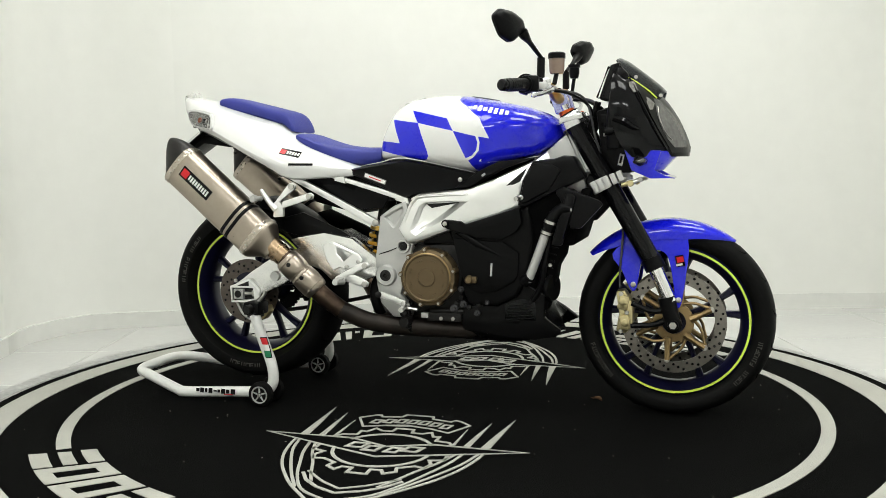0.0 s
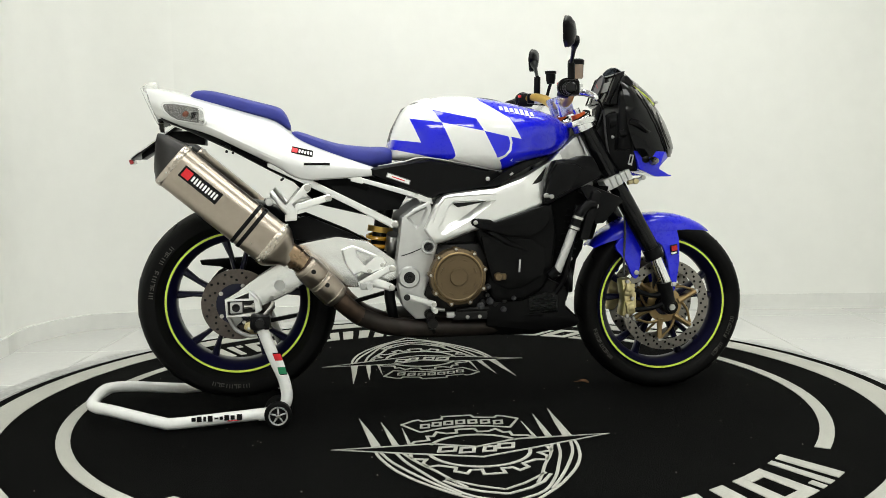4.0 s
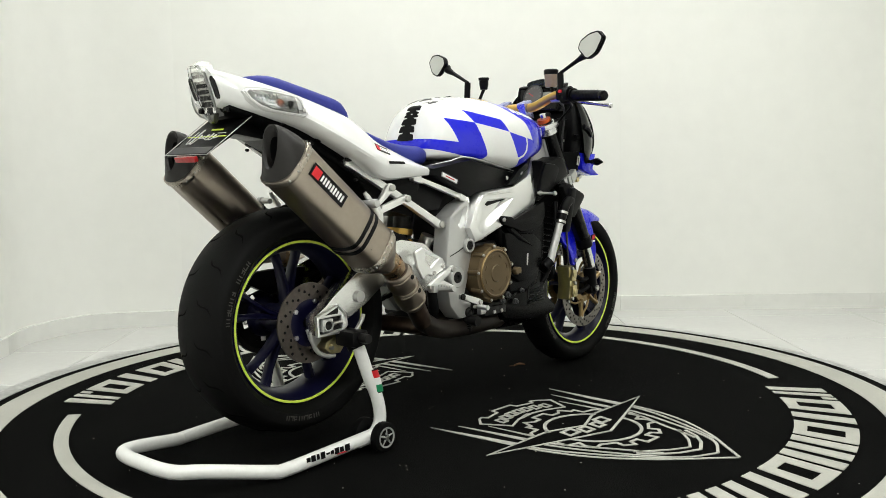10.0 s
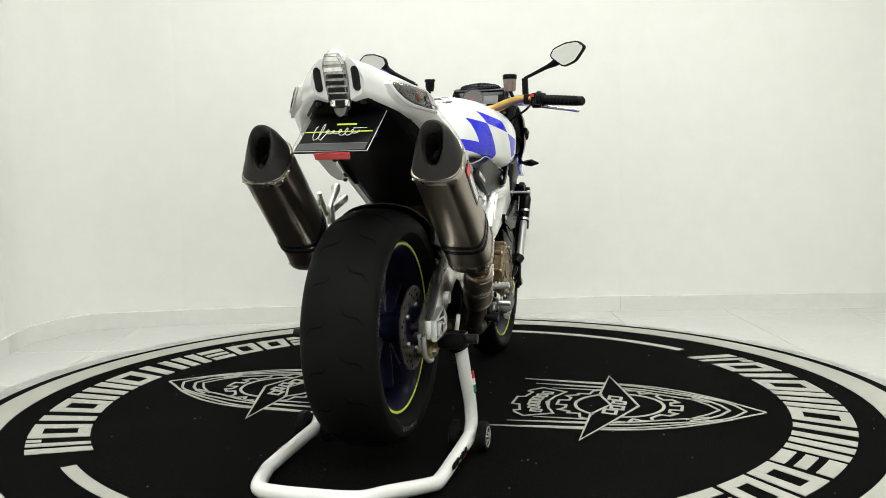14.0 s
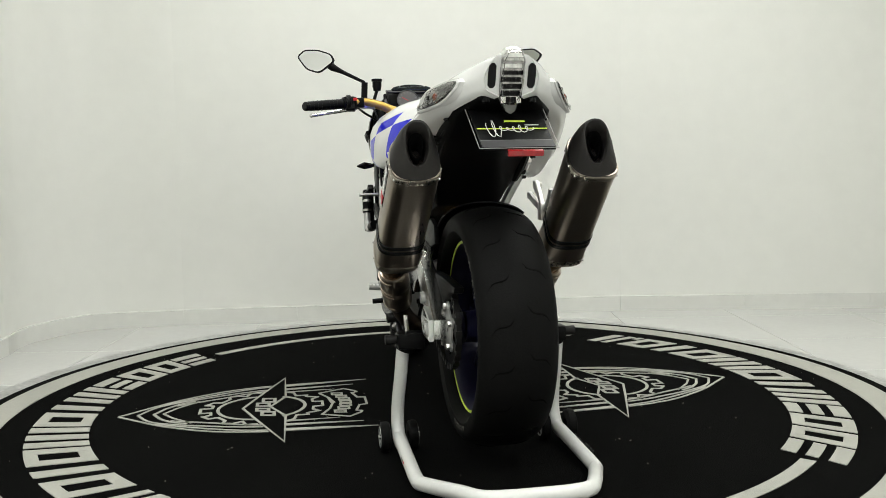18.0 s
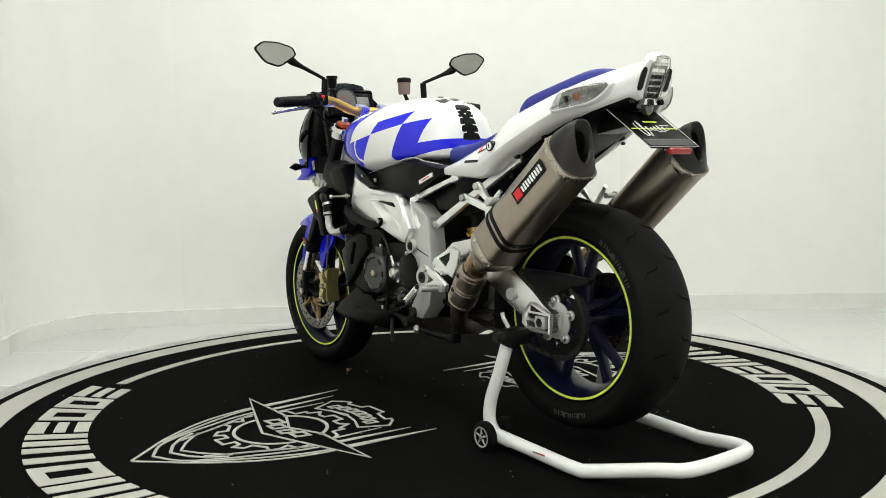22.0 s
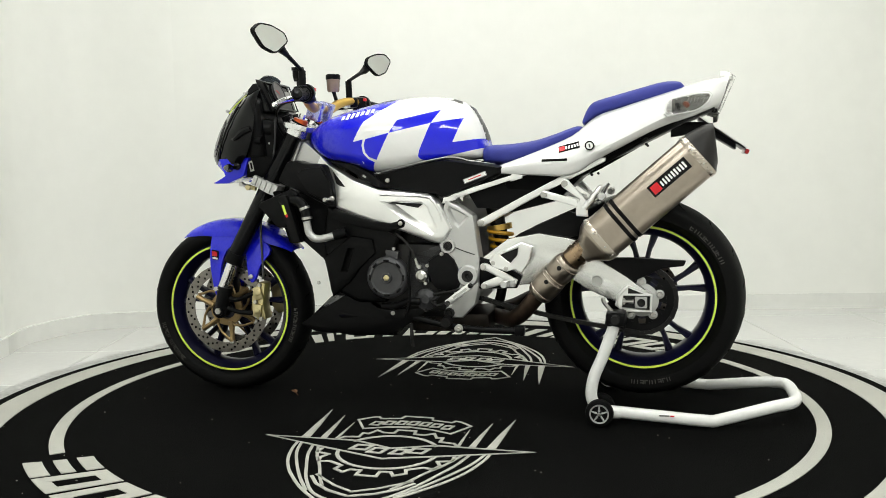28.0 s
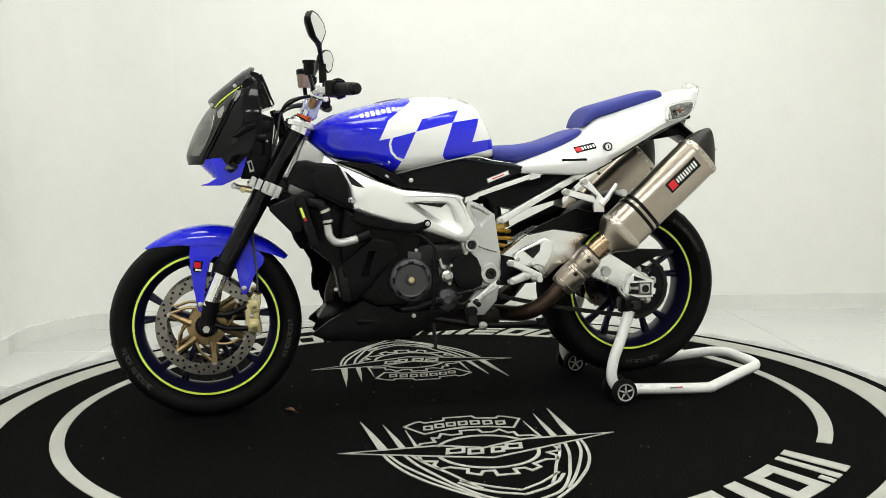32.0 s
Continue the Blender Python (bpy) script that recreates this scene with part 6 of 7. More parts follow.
part("panel_arm", prism([(0.074, 0.596), (0.083, 0.610), (0.130, 0.604), (0.142, 0.595), (0.212, 0.616), (0.313, 0.648), (0.319, 0.600), (0.300, 0.571), (0.259, 0.549), (0.182, 0.551), (0.141, 0.565), (0.100, 0.576), (0.078, 0.582)], -0.195, -0.172, 0.007, 2), BLKS, bike, "black wedge-shaped arm of the side panel")
part("panel_arm", prism([(0.303, 0.646), (0.250, 0.628), (0.170, 0.604), (0.116, 0.597), (0.074, 0.608), (0.066, 0.596), (0.072, 0.584), (0.124, 0.568), (0.200, 0.580), (0.275, 0.598), (0.315, 0.615)], 0.172, 0.194, 0.007, 2), BLKS, bike, "black curved arm of the side panel")
part("panel_plateau", pocket_plate([(0.345, 0.484), (0.250, 0.557), (0.178, 0.546), (0.169, 0.500), (0.221, 0.453), (0.258, 0.405), (0.318, 0.358), (0.332, 0.434)], [(0.262, 0.518), (0.240, 0.518), (0.264, 0.440), (0.288, 0.440)], [(0.259, 0.515), (0.243, 0.515), (0.267, 0.443), (0.285, 0.443)], 0.165, 0.186, 0.172, 0.008), BLKS, bike)
part("cooler_core", prism([(0.300, 0.640), (0.402, 0.694), (0.470, 0.662), (0.440, 0.500), (0.420, 0.465), (0.408, 0.400), (0.398, 0.372), (0.386, 0.330), (0.300, 0.330)], -0.150, -0.075, 0.006, 2), RADM, bike, "black oil cooler and ducting behind the coolant pipe")
for k in range(9):
    part("cooler_fin", box((0.420 - 0.010 * k * 0.55, -0.1515, 0.625 - 0.020 * k), (0.060, 0.004, 0.0045), 0.0, (0, 10, 0)), BLACK, bike)
part("cooler_hose", tube([(0.418, -0.165, 0.640), (0.402, -0.178, 0.560), (0.385, -0.178, 0.480), (0.372, -0.170, 0.410), (0.345, -0.160, 0.360)], 0.009, 10), BLACK, bike)
for x, z in ((0.398, 0.470), (0.388, 0.425), (0.330, 0.440)):
    part("cooler_bolt", knob((x, -0.152, z), 0.006, -0.008, n=8), STEEL, bike)
part("panel_slot", box((0.222, -0.1865, 0.456), (0.006, 0.003, 0.040), 0.001, (0, 4, 0)), GREYP, bike, "pale upright slot in the side panel")
part("oil_filler", lathe([(0, -0.200), (0.010, -0.200), (0.013, -0.196), (0.014, -0.186), (0.010, -0.184), (0.010, -0.16), (0, -0.16)], (0.152, 0, 0.424), 18), BRONZE, bike, "small bronze filler plug")
part("filler_neck", box((0.168, -0.188, 0.424), (0.018, 0.016, 0.020), 0.004), BRONZE, bike)
for x, z in ((0.244, 0.534), (0.292, 0.418), (0.366, 0.403)):
    part("panel_screw", knob((x, 0.176, z), 0.006, 0.006), STEEL, bike)
part("breather_hose", tube([(-0.050, -0.150, 0.345), (-0.062, -0.158, 0.310), (-0.058, -0.158, 0.275), (-0.050, -0.150, 0.250)], 0.010, 10), BLACK, bike)
for k in range(7):
    part("hose_rib", tube([(-0.0605 + 0.0005 * k, -0.158, 0.308 - 0.0075 * k), (-0.0602 + 0.0005 * k, -0.158, 0.305 - 0.0075 * k)], 0.0125, 12), DSTEEL, bike)
for x, z, r in ((0.122, 0.392, 0.006), (0.128, 0.345, 0.007), (0.172, 0.318, 0.006), (0.205, 0.352, 0.005), (0.098, 0.330, 0.008), (0.218, 0.395, 0.005)):
    part("case_fitting", merge(knob((x, -0.168, z), r * 1.6, -0.010, n=12), knob((x, -0.176, z), r, -0.008, n=6)), GCOVER, bike)
part("horn", lathe([(0, -0.012), (0.040, -0.010), (0.042, 0.0), (0.030, 0.012), (0, 0.014)], (0.398, -0.140, 0.400), 24, m=pose(0, 0, 0, 0, 0, 70)), BLACK, bike, "black round horn")
both("arm_boss", lambda: knob((0.080, -0.176, 0.597), 0.0125, -0.022), BLKS)
both("panel_bolt", lambda: knob((0.080, -0.197, 0.597), 0.007, -0.005), STEEL)
SHR = [(0.472, 0.797), (0.440, 0.799), (0.412, 0.790), (0.346, 0.785), (0.314, 0.724), (0.297, 0.646), (0.326, 0.646), (0.441, 0.703), (0.506, 0.733)]
both("radiator_shroud", lambda: prism(SHR, -0.168, -0.085, 0.014, 2), BLACK, label="black upper radiator shroud")
both("shroud_facet", lambda: prism([(0.350, 0.778), (0.322, 0.726), (0.306, 0.656), (0.330, 0.660), (0.400, 0.697), (0.436, 0.757), (0.410, 0.772)], -0.176, -0.160, 0.008, 2), BLACK)
both("shroud_stud", lambda: merge(tube([(0.313, -0.160, 0.675), (0.313, -0.236, 0.674)], 0.0050, 10), knob((0.313, -0.232, 0.674), 0.0075, -0.010, n=12), knob((0.313, -0.174, 0.675), 0.0085, -0.006, n=12)), STEEL, label="steel stud standing out of the shroud")
both("radiator_side", lambda: prism([(0.560, 0.653), (0.552, 0.665), (0.446, 0.708), (0.420, 0.694), (0.452, 0.640), (0.466, 0.582), (0.496, 0.584)], -0.198, -0.176, 0.005, 2), BLACK, label="black radiator winglet")
both("end_tank", lambda: prism([(0.486, 0.678), (0.474, 0.690), (0.454, 0.688), (0.410, 0.536), (0.440, 0.532)], -0.214, -0.176, 0.008, 2), BLACK, label="black radiator end tank")
part("tank_label", box((0.462, 0.2145, 0.642), (0.008, 0.002, 0.032), 0.0, (0, 18, 0)), LIME, bike, "tiny yellow and red label")
part("tank_label", box((0.454, 0.2147, 0.622), (0.008, 0.002, 0.009), 0.0, (0, 18, 0)), RED, bike)
part("radiator_hose", tube([(0.470, -0.20, 0.640), (0.440, -0.205, 0.642), (0.410, -0.205, 0.610), (0.375, -0.20, 0.520), (0.338, -0.195, 0.425)], 0.0135, 12), GREYP, bike, "silver radiator pipe")
part("hose_joint", tube([(0.465, -0.20, 0.642), (0.440, -0.205, 0.642), (0.412, -0.205, 0.612), (0.394, -0.203, 0.565)], 0.017, 12), BLACK, bike)
for p, q in (((0.409, -0.205, 0.607), (0.406, -0.205, 0.599)), ((0.398, -0.2035, 0.577), (0.395, -0.203, 0.569))):
    part("hose_clamp", tube([p, q], 0.0185, 14), STEEL, bike)
part("hose_joint", tube([(0.345, -0.197, 0.44), (0.325, -0.185, 0.42)], 0.018, 12), BLACK, bike)
part("radiator_hose", tube([(0.400, 0.205, 0.650), (0.388, 0.208, 0.600), (0.380, 0.208, 0.565), (0.350, 0.206, 0.548), (0.272, 0.20, 0.565)], 0.0125, 12), GREYP, bike, "silver radiator pipe")
part("hose_joint", tube([(0.440, 0.195, 0.672), (0.410, 0.205, 0.664), (0.394, 0.207, 0.640), (0.386, 0.208, 0.605)], 0.0165, 12), BLACK, bike)
for p, q in (((0.397, 0.207, 0.650), (0.394, 0.207, 0.642)), ((0.388, 0.208, 0.619), (0.387, 0.208, 0.611))):
    part("hose_clamp", tube([p, q], 0.018, 14), STEEL, bike)
part("hose_joint", tube([(0.300, 0.202, 0.558), (0.262, 0.195, 0.570)], 0.0165, 12), BLACK, bike)
part("radiator", bevelled(loft([[(0.495, y, 0.70), (0.525, y, 0.70), (0.470, y, 0.53), (0.440, y, 0.53)] for y in (-0.165, 0.165)]), 0.006), RADM, bike, "black radiator")
# belly pan
bm = loft([[(0.385, -0.02, 0.335), (0.415, -0.06, 0.30), (0.440, -0.10, 0.268), (0.380, -0.115, 0.238), (0.380, 0.115, 0.238), (0.440, 0.10, 0.268), (0.415, 0.06, 0.30), (0.385, 0.02, 0.335)],
           [(0.30, -0.05, 0.36), (0.31, -0.125, 0.34), (0.30, -0.165, 0.30), (0.28, -0.140, 0.225), (0.28, 0.140, 0.225), (0.30, 0.165, 0.30), (0.31, 0.125, 0.34), (0.30, 0.05, 0.36)],
           [(0.12, -0.05, 0.30), (0.12, -0.12, 0.31), (0.12, -0.155, 0.285), (0.12, -0.125, 0.225), (0.12, 0.125, 0.225), (0.12, 0.155, 0.285), (0.12, 0.12, 0.31), (0.12, 0.05, 0.30)]])
part("belly_pan", bevelled(bm, 0.006), BLKS, bike, "black belly pan")
part("belly_fin", prism([(0.116, 0.330), (0.128, 0.336), (0.185, 0.341), (0.242, 0.374), (0.312, 0.416), (0.383, 0.377), (0.380, 0.308), (0.430, 0.269), (0.416, 0.250), (0.350, 0.238), (0.265, 0.242), (0.122, 0.264), (0.113, 0.304)], -0.160, -0.135, 0.006, 2), BLKS, bike, "black belly pan side")
# the gloss highlight along the fin's edge, drawn as a thin grey line
part("fin_edge_highlight", tube([(0.128, -0.1585, 0.335), (0.185, -0.1585, 0.340), (0.242, -0.1585, 0.373), (0.312, -0.1585, 0.415), (0.383, -0.1585, 0.376)], 0.0022, 6, 1, soft=False), GCOVER, bike)
part("belly_fin", prism([(0.442, 0.262), (0.391, 0.300), (0.300, 0.352), (0.253, 0.378), (0.222, 0.362), (0.177, 0.322), (0.140, 0.318), (0.017, 0.325), (0.015, 0.308), (0.12, 0.240), (0.205, 0.230), (0.39, 0.238)], 0.135, 0.160, 0.006, 2), BLKS, bike, "black belly pan side")
part("fin_screw", knob((0.122, 0.158, 0.306), 0.007, 0.006), STEEL, bike)
part("fin_screw", knob((0.338, -0.158, 0.358), 0.006, -0.006), DSTEEL, bike)
for k in range(6):
    part("grille_slat", box((0.305, -0.1625, 0.304 + 0.0085 * k), (0.090 - 0.004 * k, 0.008, 0.0035), 0.001, (0, -4, 0)), BLACK, bike)
part("grille_frame", prism([(0.256, 0.348), (0.314, 0.366), (0.353, 0.359), (0.355, 0.299), (0.258, 0.297)], -0.1622, -0.156, 0.002), GLOSS, bike, "black cooling grille")

# footrests
HEEL = [(-0.200, 0.480), (-0.210, 0.497), (-0.301, 0.538), (-0.335, 0.526), (-0.323, 0.479), (-0.300, 0.444), (-0.277, 0.455), (-0.253, 0.447), (-0.209, 0.462)]
both("heel_guard", lambda: frame_plate(HEEL, [(-0.233, 0.499), (-0.290, 0.521), (-0.287, 0.499), (-0.265, 0.474)], -0.191, -0.182, 0.0025), ALU, label="polished heel guard with a dark opening")
# dark sheet behind the left guard's opening, for the shade on the swingarm there
part("guard_opening_shade", prism([(-0.228, 0.500), (-0.294, 0.525), (-0.291, 0.497), (-0.265, 0.469)], 0.1795, 0.1835, 0.0), DSTEEL, bike)
# added black plate: the dark depth between pivot plate and swingarm, as colour
part("bracket_shade", prism([(-0.150, 0.492), (-0.205, 0.478), (-0.262, 0.452), (-0.296, 0.430), (-0.280, 0.392), (-0.160, 0.388)], 0.140, 0.158, 0.004), BLACK, bike, label="black plate for the shaded depth behind the footrest bracket")
both("footrest_arm", lambda: prism([(-0.172, 0.466), (-0.180, 0.475), (-0.196, 0.473), (-0.256, 0.443), (-0.290, 0.424), (-0.281, 0.402), (-0.255, 0.416), (-0.235, 0.430), (-0.191, 0.452), (-0.176, 0.455)], -0.207, -0.192, 0.004), ALU, label="polished forked footrest bracket")
both("footrest_arm", lambda: prism([(-0.174, 0.408), (-0.184, 0.416), (-0.232, 0.437), (-0.258, 0.430), (-0.252, 0.412), (-0.190, 0.394), (-0.177, 0.397)], -0.2065, -0.1925, 0.004), ALU)
both("heel_screw", lambda: knob((-0.252, -0.190, 0.457), 0.007, -0.005), STEEL)
both("heel_screw", lambda: knob((-0.212, -0.190, 0.474), 0.007, -0.005), STEEL)
both("footpeg_hinge", lambda: box((-0.270, -0.208, 0.414), (0.026, 0.020, 0.022), 0.004), GREYP)
both("footpeg", lambda: merge(tube([(-0.258, -0.212, 0.412), (-0.258, -0.275, 0.418)], 0.0095, 10), *[box((-0.258, -0.222 - 0.011 * i, 0.424), (0.020, 0.004, 0.006), 0.001) for i in range(5)]), GREYP, label="knurled alloy footpeg")
both("footrest_bolt", lambda: knob((-0.184, -0.204, 0.463), 0.0095, -0.008), STEEL)
both("footrest_bolt", lambda: knob((-0.186, -0.204, 0.405), 0.0095, -0.008), STEEL)
gl = part("gear_lever", prism([(-0.150, 0.412), (-0.136, 0.413), (-0.060, 0.356), (-0.062, 0.344), (-0.076, 0.341), (-0.150, 0.398)], 0.196, 0.206, 0.003), ALU, bike, "alloy gear lever")
part("lever_slot", prism([(-0.128, 0.398), (-0.086, 0.368), (-0.090, 0.362), (-0.132, 0.392)], 0.2055, 0.2075, 0), GREYP, gl)
for x, z in ((-0.143, 0.405), (-0.070, 0.349)):
    part("lever_bolt", knob((x, 0.205, z), 0.008, 0.006, n=10), DSTEEL, gl)
part("lever_toe", tube([(-0.068, 0.20, 0.346), (-0.068, 0.245, 0.344)], 0.008, 10), BLACK, gl)
part("gear_rod", tube([(-0.120, 0.188, 0.392), (-0.02, 0.180, 0.372)], 0.004, 8), DSTEEL, bike)
bl = part("brake_lever", prism([(-0.148, 0.380), (-0.132, 0.382), (-0.050, 0.356), (-0.046, 0.344), (-0.056, 0.337), (-0.136, 0.364), (-0.148, 0.366)], -0.206, -0.196, 0.003), ALU, bike, "alloy rear brake pedal")
part("lever_bolt", knob((-0.140, -0.205, 0.373), 0.010, -0.006, n=10), DSTEEL, bl)
part("lever_bolt", knob((-0.056, -0.205, 0.347), 0.008, -0.007), STEEL, bl)
part("lever_toe", tube([(-0.058, -0.20, 0.333), (-0.056, -0.238, 0.331)], 0.008, 10), ALU, bl)
part("brake_rod", tube([(-0.058, -0.185, 0.331), (-0.02, -0.180, 0.324)], 0.006, 8), STEEL, bike)
part("side_stand", tube([(0.055, 0.150, 0.292), (-0.05, 0.165, 0.272), (-0.16, 0.172, 0.262), (-0.285, 0.178, 0.262)], 0.0105, 10), BLACK, bike, "dark folded side stand")
part("stand_foot", box((-0.292, 0.180, 0.264), (0.030, 0.03, 0.030), 0.005), BLACK, bike)
part("stand_spring", tube([(0.060, 0.165, 0.275), (0.058, 0.168, 0.235), (0.055, 0.168, 0.200)], 0.006, 8), DSTEEL, bike)
part("stand_bolt", merge(knob((-0.098, 0.175, 0.264), 0.014, 0.008), knob((-0.098, 0.182, 0.264), 0.007, 0.006, n=6)), STEEL, bike)
both("footrest_stub", lambda: tube([(-0.06, -0.15, 0.29), (-0.06, -0.20, 0.285)], 0.016, 12), DSTEEL)

# -- front end --
both("fork_outer", lambda: tube([(0.445, -0.103, 0.925), (0.700, -0.103, 0.402 + 0.070)], 0.0285, 20), GLOSS, label="black upper fork leg")
both("fork_dust_cap", lambda: tube([(0.690, -0.103, 0.492), (0.706, -0.103, 0.458)], 0.031, 20), BLACK)
both("fork_inner", lambda: tube([(0.70, -0.103, 0.47), (0.748, -0.103, 0.360)], 0.0215, 18), CHROME, label="chrome fork slider")
both("fork_foot", lambda: merge(tube([(0.737, -0.103, 0.375), (0.750, -0.101, 0.320), (FX, -0.098, FZ)], [0.026, 0.024, 0.027], 16), lathe([(0, -0.125), (0.016, -0.125), (0.017, -0.118), (0.026, -0.115), (0.026, -0.085), (0, -0.085)], (FX, 0, FZ), 20)), BLACK, label="black fork foot")
both("caliper_bracket", lambda: merge(tube([(0.742, -0.100, 0.338), (0.695, -0.102, 0.330), (0.635, -0.102, 0.352)], [0.012, 0.008, 0.009], 8), tube([(0.746, -0.100, 0.306), (0.695, -0.102, 0.288), (0.632, -0.102, 0.284)], [0.012, 0.008, 0.009], 8)), BLACK)
both("axle_end", lambda: lathe([(0, -0.130), (0.011, -0.130), (0.012, -0.12), (0, -0.12)], (FX, 0, FZ), 6), STEEL)
part("front_axle", tube([(FX, -0.12, FZ), (FX, 0.12, FZ)], 0.012, 12), STEEL, bike)
ca = both("front_caliper", lambda: merge(prism([(0.588, 0.388), (0.615, 0.392), (0.640, 0.350), (0.640, 0.285), (0.618, 0.258), (0.588, 0.265), (0.598, 0.320)], -0.108, -0.052, 0.008, 2), box((0.612, -0.112, 0.355), (0.030, 0.016, 0.045), 0.006, (0, 14, 0)), box((0.616, -0.112, 0.295), (0.030, 0.016, 0.045), 0.006, (0, -8, 0))), CALI, label="gold four-piston front caliper")
for ob_, s in ((ca[0], -1), (ca[1], 1)):
    for x, z in ((0.611, 0.358), (0.617, 0.294)):
        part("caliper_piston", knob((x, s * 0.116, z), 0.0115, s * 0.007, n=20), CALI, ob_)
    for x, z in ((0.605, 0.382), (0.622, 0.325), (0.604, 0.268)):
        part("caliper_bolt", knob((x, s * 0.110, z), 0.007, s * 0.009, n=8), STEEL, ob_)
part("top_clamp", bevelled(loft([[(x0, y, z0 + 0.008), (x1, y, z1 + 0.008), (x1 + 0.005, y, z1 - 0.010), (x0 + 0.005, y, z0 - 0.010)] for y, x0, z0, x1, z1 in ((-0.142, 0.425, 0.905, 0.470, 0.915), (-0.130, 0.408, 0.898, 0.492, 0.920), (-0.080, 0.405, 0.897, 0.495, 0.921), (-0.04, 0.395, 0.894, 0.470, 0.914), (0.04, 0.395, 0.894, 0.470, 0.914), (0.080, 0.405, 0.897, 0.495, 0.921), (0.130, 0.408, 0.898, 0.492, 0.920), (0.142, 0.425, 0.905, 0.470, 0.915))]), 0.004), ALUP, bike, "polished top fork clamp")
both("clamp_ring", lambda: tube([(0.446, -0.103, 0.920), (0.452, -0.103, 0.909), (0.464, -0.103, 0.884)], [0.034, 0.0375, 0.0375], 24), ALUP, label="polished clamp ring round the fork top")
both("lower_clamp", lambda: merge(tube([(0.540, -0.103, 0.728), (0.556, -0.103, 0.694)], 0.036, 24), *[box((0.529 + 0.0185 * i, -0.103, 0.703 + 0.0082 * i), (0.0165, (0.074, 0.084, 0.084, 0.070, 0.056)[i], 0.036 - 0.001 * i), 0.003, (0, -25, 0)) for i in range(5)]), GREYP, label="ribbed cast lower fork clamp")
for s in (-1, 1):
    for y in (0.088, 0.118):
        part("clamp_bolt", knob((0.606, s * y, 0.728), 0.007, 0.012, axis="x"), STEEL, bike)
part("clamp_bridge", box((0.530, 0, 0.712), (0.075, 0.16, 0.035), 0.008, (0, 28, 0)), DSTEEL, bike)
both("damper_fitting", lambda: merge(tube([(0.605, -0.115, 0.708), (0.640, -0.110, 0.716)], 0.0075, 8), knob((0.632, -0.108, 0.713), 0.010, -0.014)), CALI)
both("fitting_eye", lambda: merge(tube([(0.640, -0.112, 0.716), (0.662, -0.108, 0.726)], 0.006, 8), knob((0.660, -0.104, 0.724), 0.008, -0.012)), STEEL)
both("head_tab", lambda: frame_plate([(0.444, 0.862), (0.472, 0.866), (0.520, 0.750), (0.490, 0.744)], [(0.458, 0.850), (0.464, 0.850), (0.506, 0.758), (0.498, 0.757)], -0.100, -0.088, 0.002), GREYP, label="cast silver steering head tab")
both("head_tab_floor", lambda: prism([(0.450, 0.856), (0.468, 0.860), (0.512, 0.754), (0.494, 0.750)], -0.096, -0.086, 0.0), ALU)
both("fork_cap", lambda: merge(tube([(0.446, -0.103, 0.918), (0.440, -0.103, 0.934)], 0.024, 16)), ORANGE, label="orange anodised fork cap")
both("fork_adjuster", lambda: tube([(0.440, -0.103, 0.934), (0.433, -0.103, 0.950)], 0.011, 12), ALUP)
both("bar_clamp", lambda: merge(box((0.415, -0.045, 0.958), (0.048, 0.032, 0.055), 0.006, (0, -18, 0)), box((0.405, -0.045, 0.985), (0.050, 0.036, 0.022), 0.006, (0, -18, 0))), BLUEANO, label="blue-tinted polished bar clamp")
bar = [(0.330, -0.395, 0.992), (0.350, -0.300, 1.000), (0.375, -0.215, 1.010), (0.400, -0.150, 0.998), (0.410, -0.080, 0.975), (0.412, 0.0, 0.973), (0.410, 0.080, 0.975), (0.400, 0.150, 0.998), (0.375, 0.215, 1.010), (0.350, 0.300, 1.000), (0.330, 0.395, 0.992)]
part("handlebar", tube(bar, [0.011, 0.011, 0.0135, 0.016, 0.0165, 0.0165, 0.0165, 0.016, 0.0135, 0.011, 0.011], 14), GOLD, bike, "gold tapered handlebar")
both("grip", lambda: tube([(0.322, -0.412, 0.991), (0.326, -0.402, 0.992), (0.352, -0.285, 1.001)], [0.017, 0.0175, 0.018], 16, 3), BLACK, label="black rubber grip")
both("bar_end", lambda: tube([(0.316, -0.430, 0.990), (0.318, -0.426, 0.990), (0.321, -0.416, 0.991), (0.324, -0.408, 0.991)], [0.012, 0.0165, 0.0165, 0.013], 16, 2), GLOSS)
both("grip_flange", lambda: tube([(0.351, -0.290, 1.001), (0.3525, -0.284, 1.001)], 0.0235, 18), BLACK)
for k in range(7):
    both("grip_rib", lambda: tube([(0.3275 + 0.0030 * k, -0.396 + 0.0140 * k, 0.9922 + 0.0011 * k), (0.3281 + 0.0030 * k, -0.393 + 0.0140 * k, 0.9924 + 0.0011 * k)], 0.0187, 14), BLACK)
both("lever_perch", lambda: merge(box((0.392, -0.232, 1.000), (0.034, 0.020, 0.022), 0.005, (0, 0, 20)), knob((0.408, -0.230, 1.008), 0.008, 0.010, axis="z", n=10), tube([(0.404, -0.222, 0.998), (0.418, -0.205, 0.996), (0.424, -0.188, 0.996)], [0.007, 0.006, 0.004], 8)), GREYP, label="alloy lever perch with its pivot bolt")
both("switch_lobe", lambda: merge(knob((0.352, -0.276, 1.004), 0.0285, 0.016, n=20), box((0.344, -0.262, 0.986), (0.028, 0.034, 0.022), 0.006, (0, 20, 12))), BLACK)
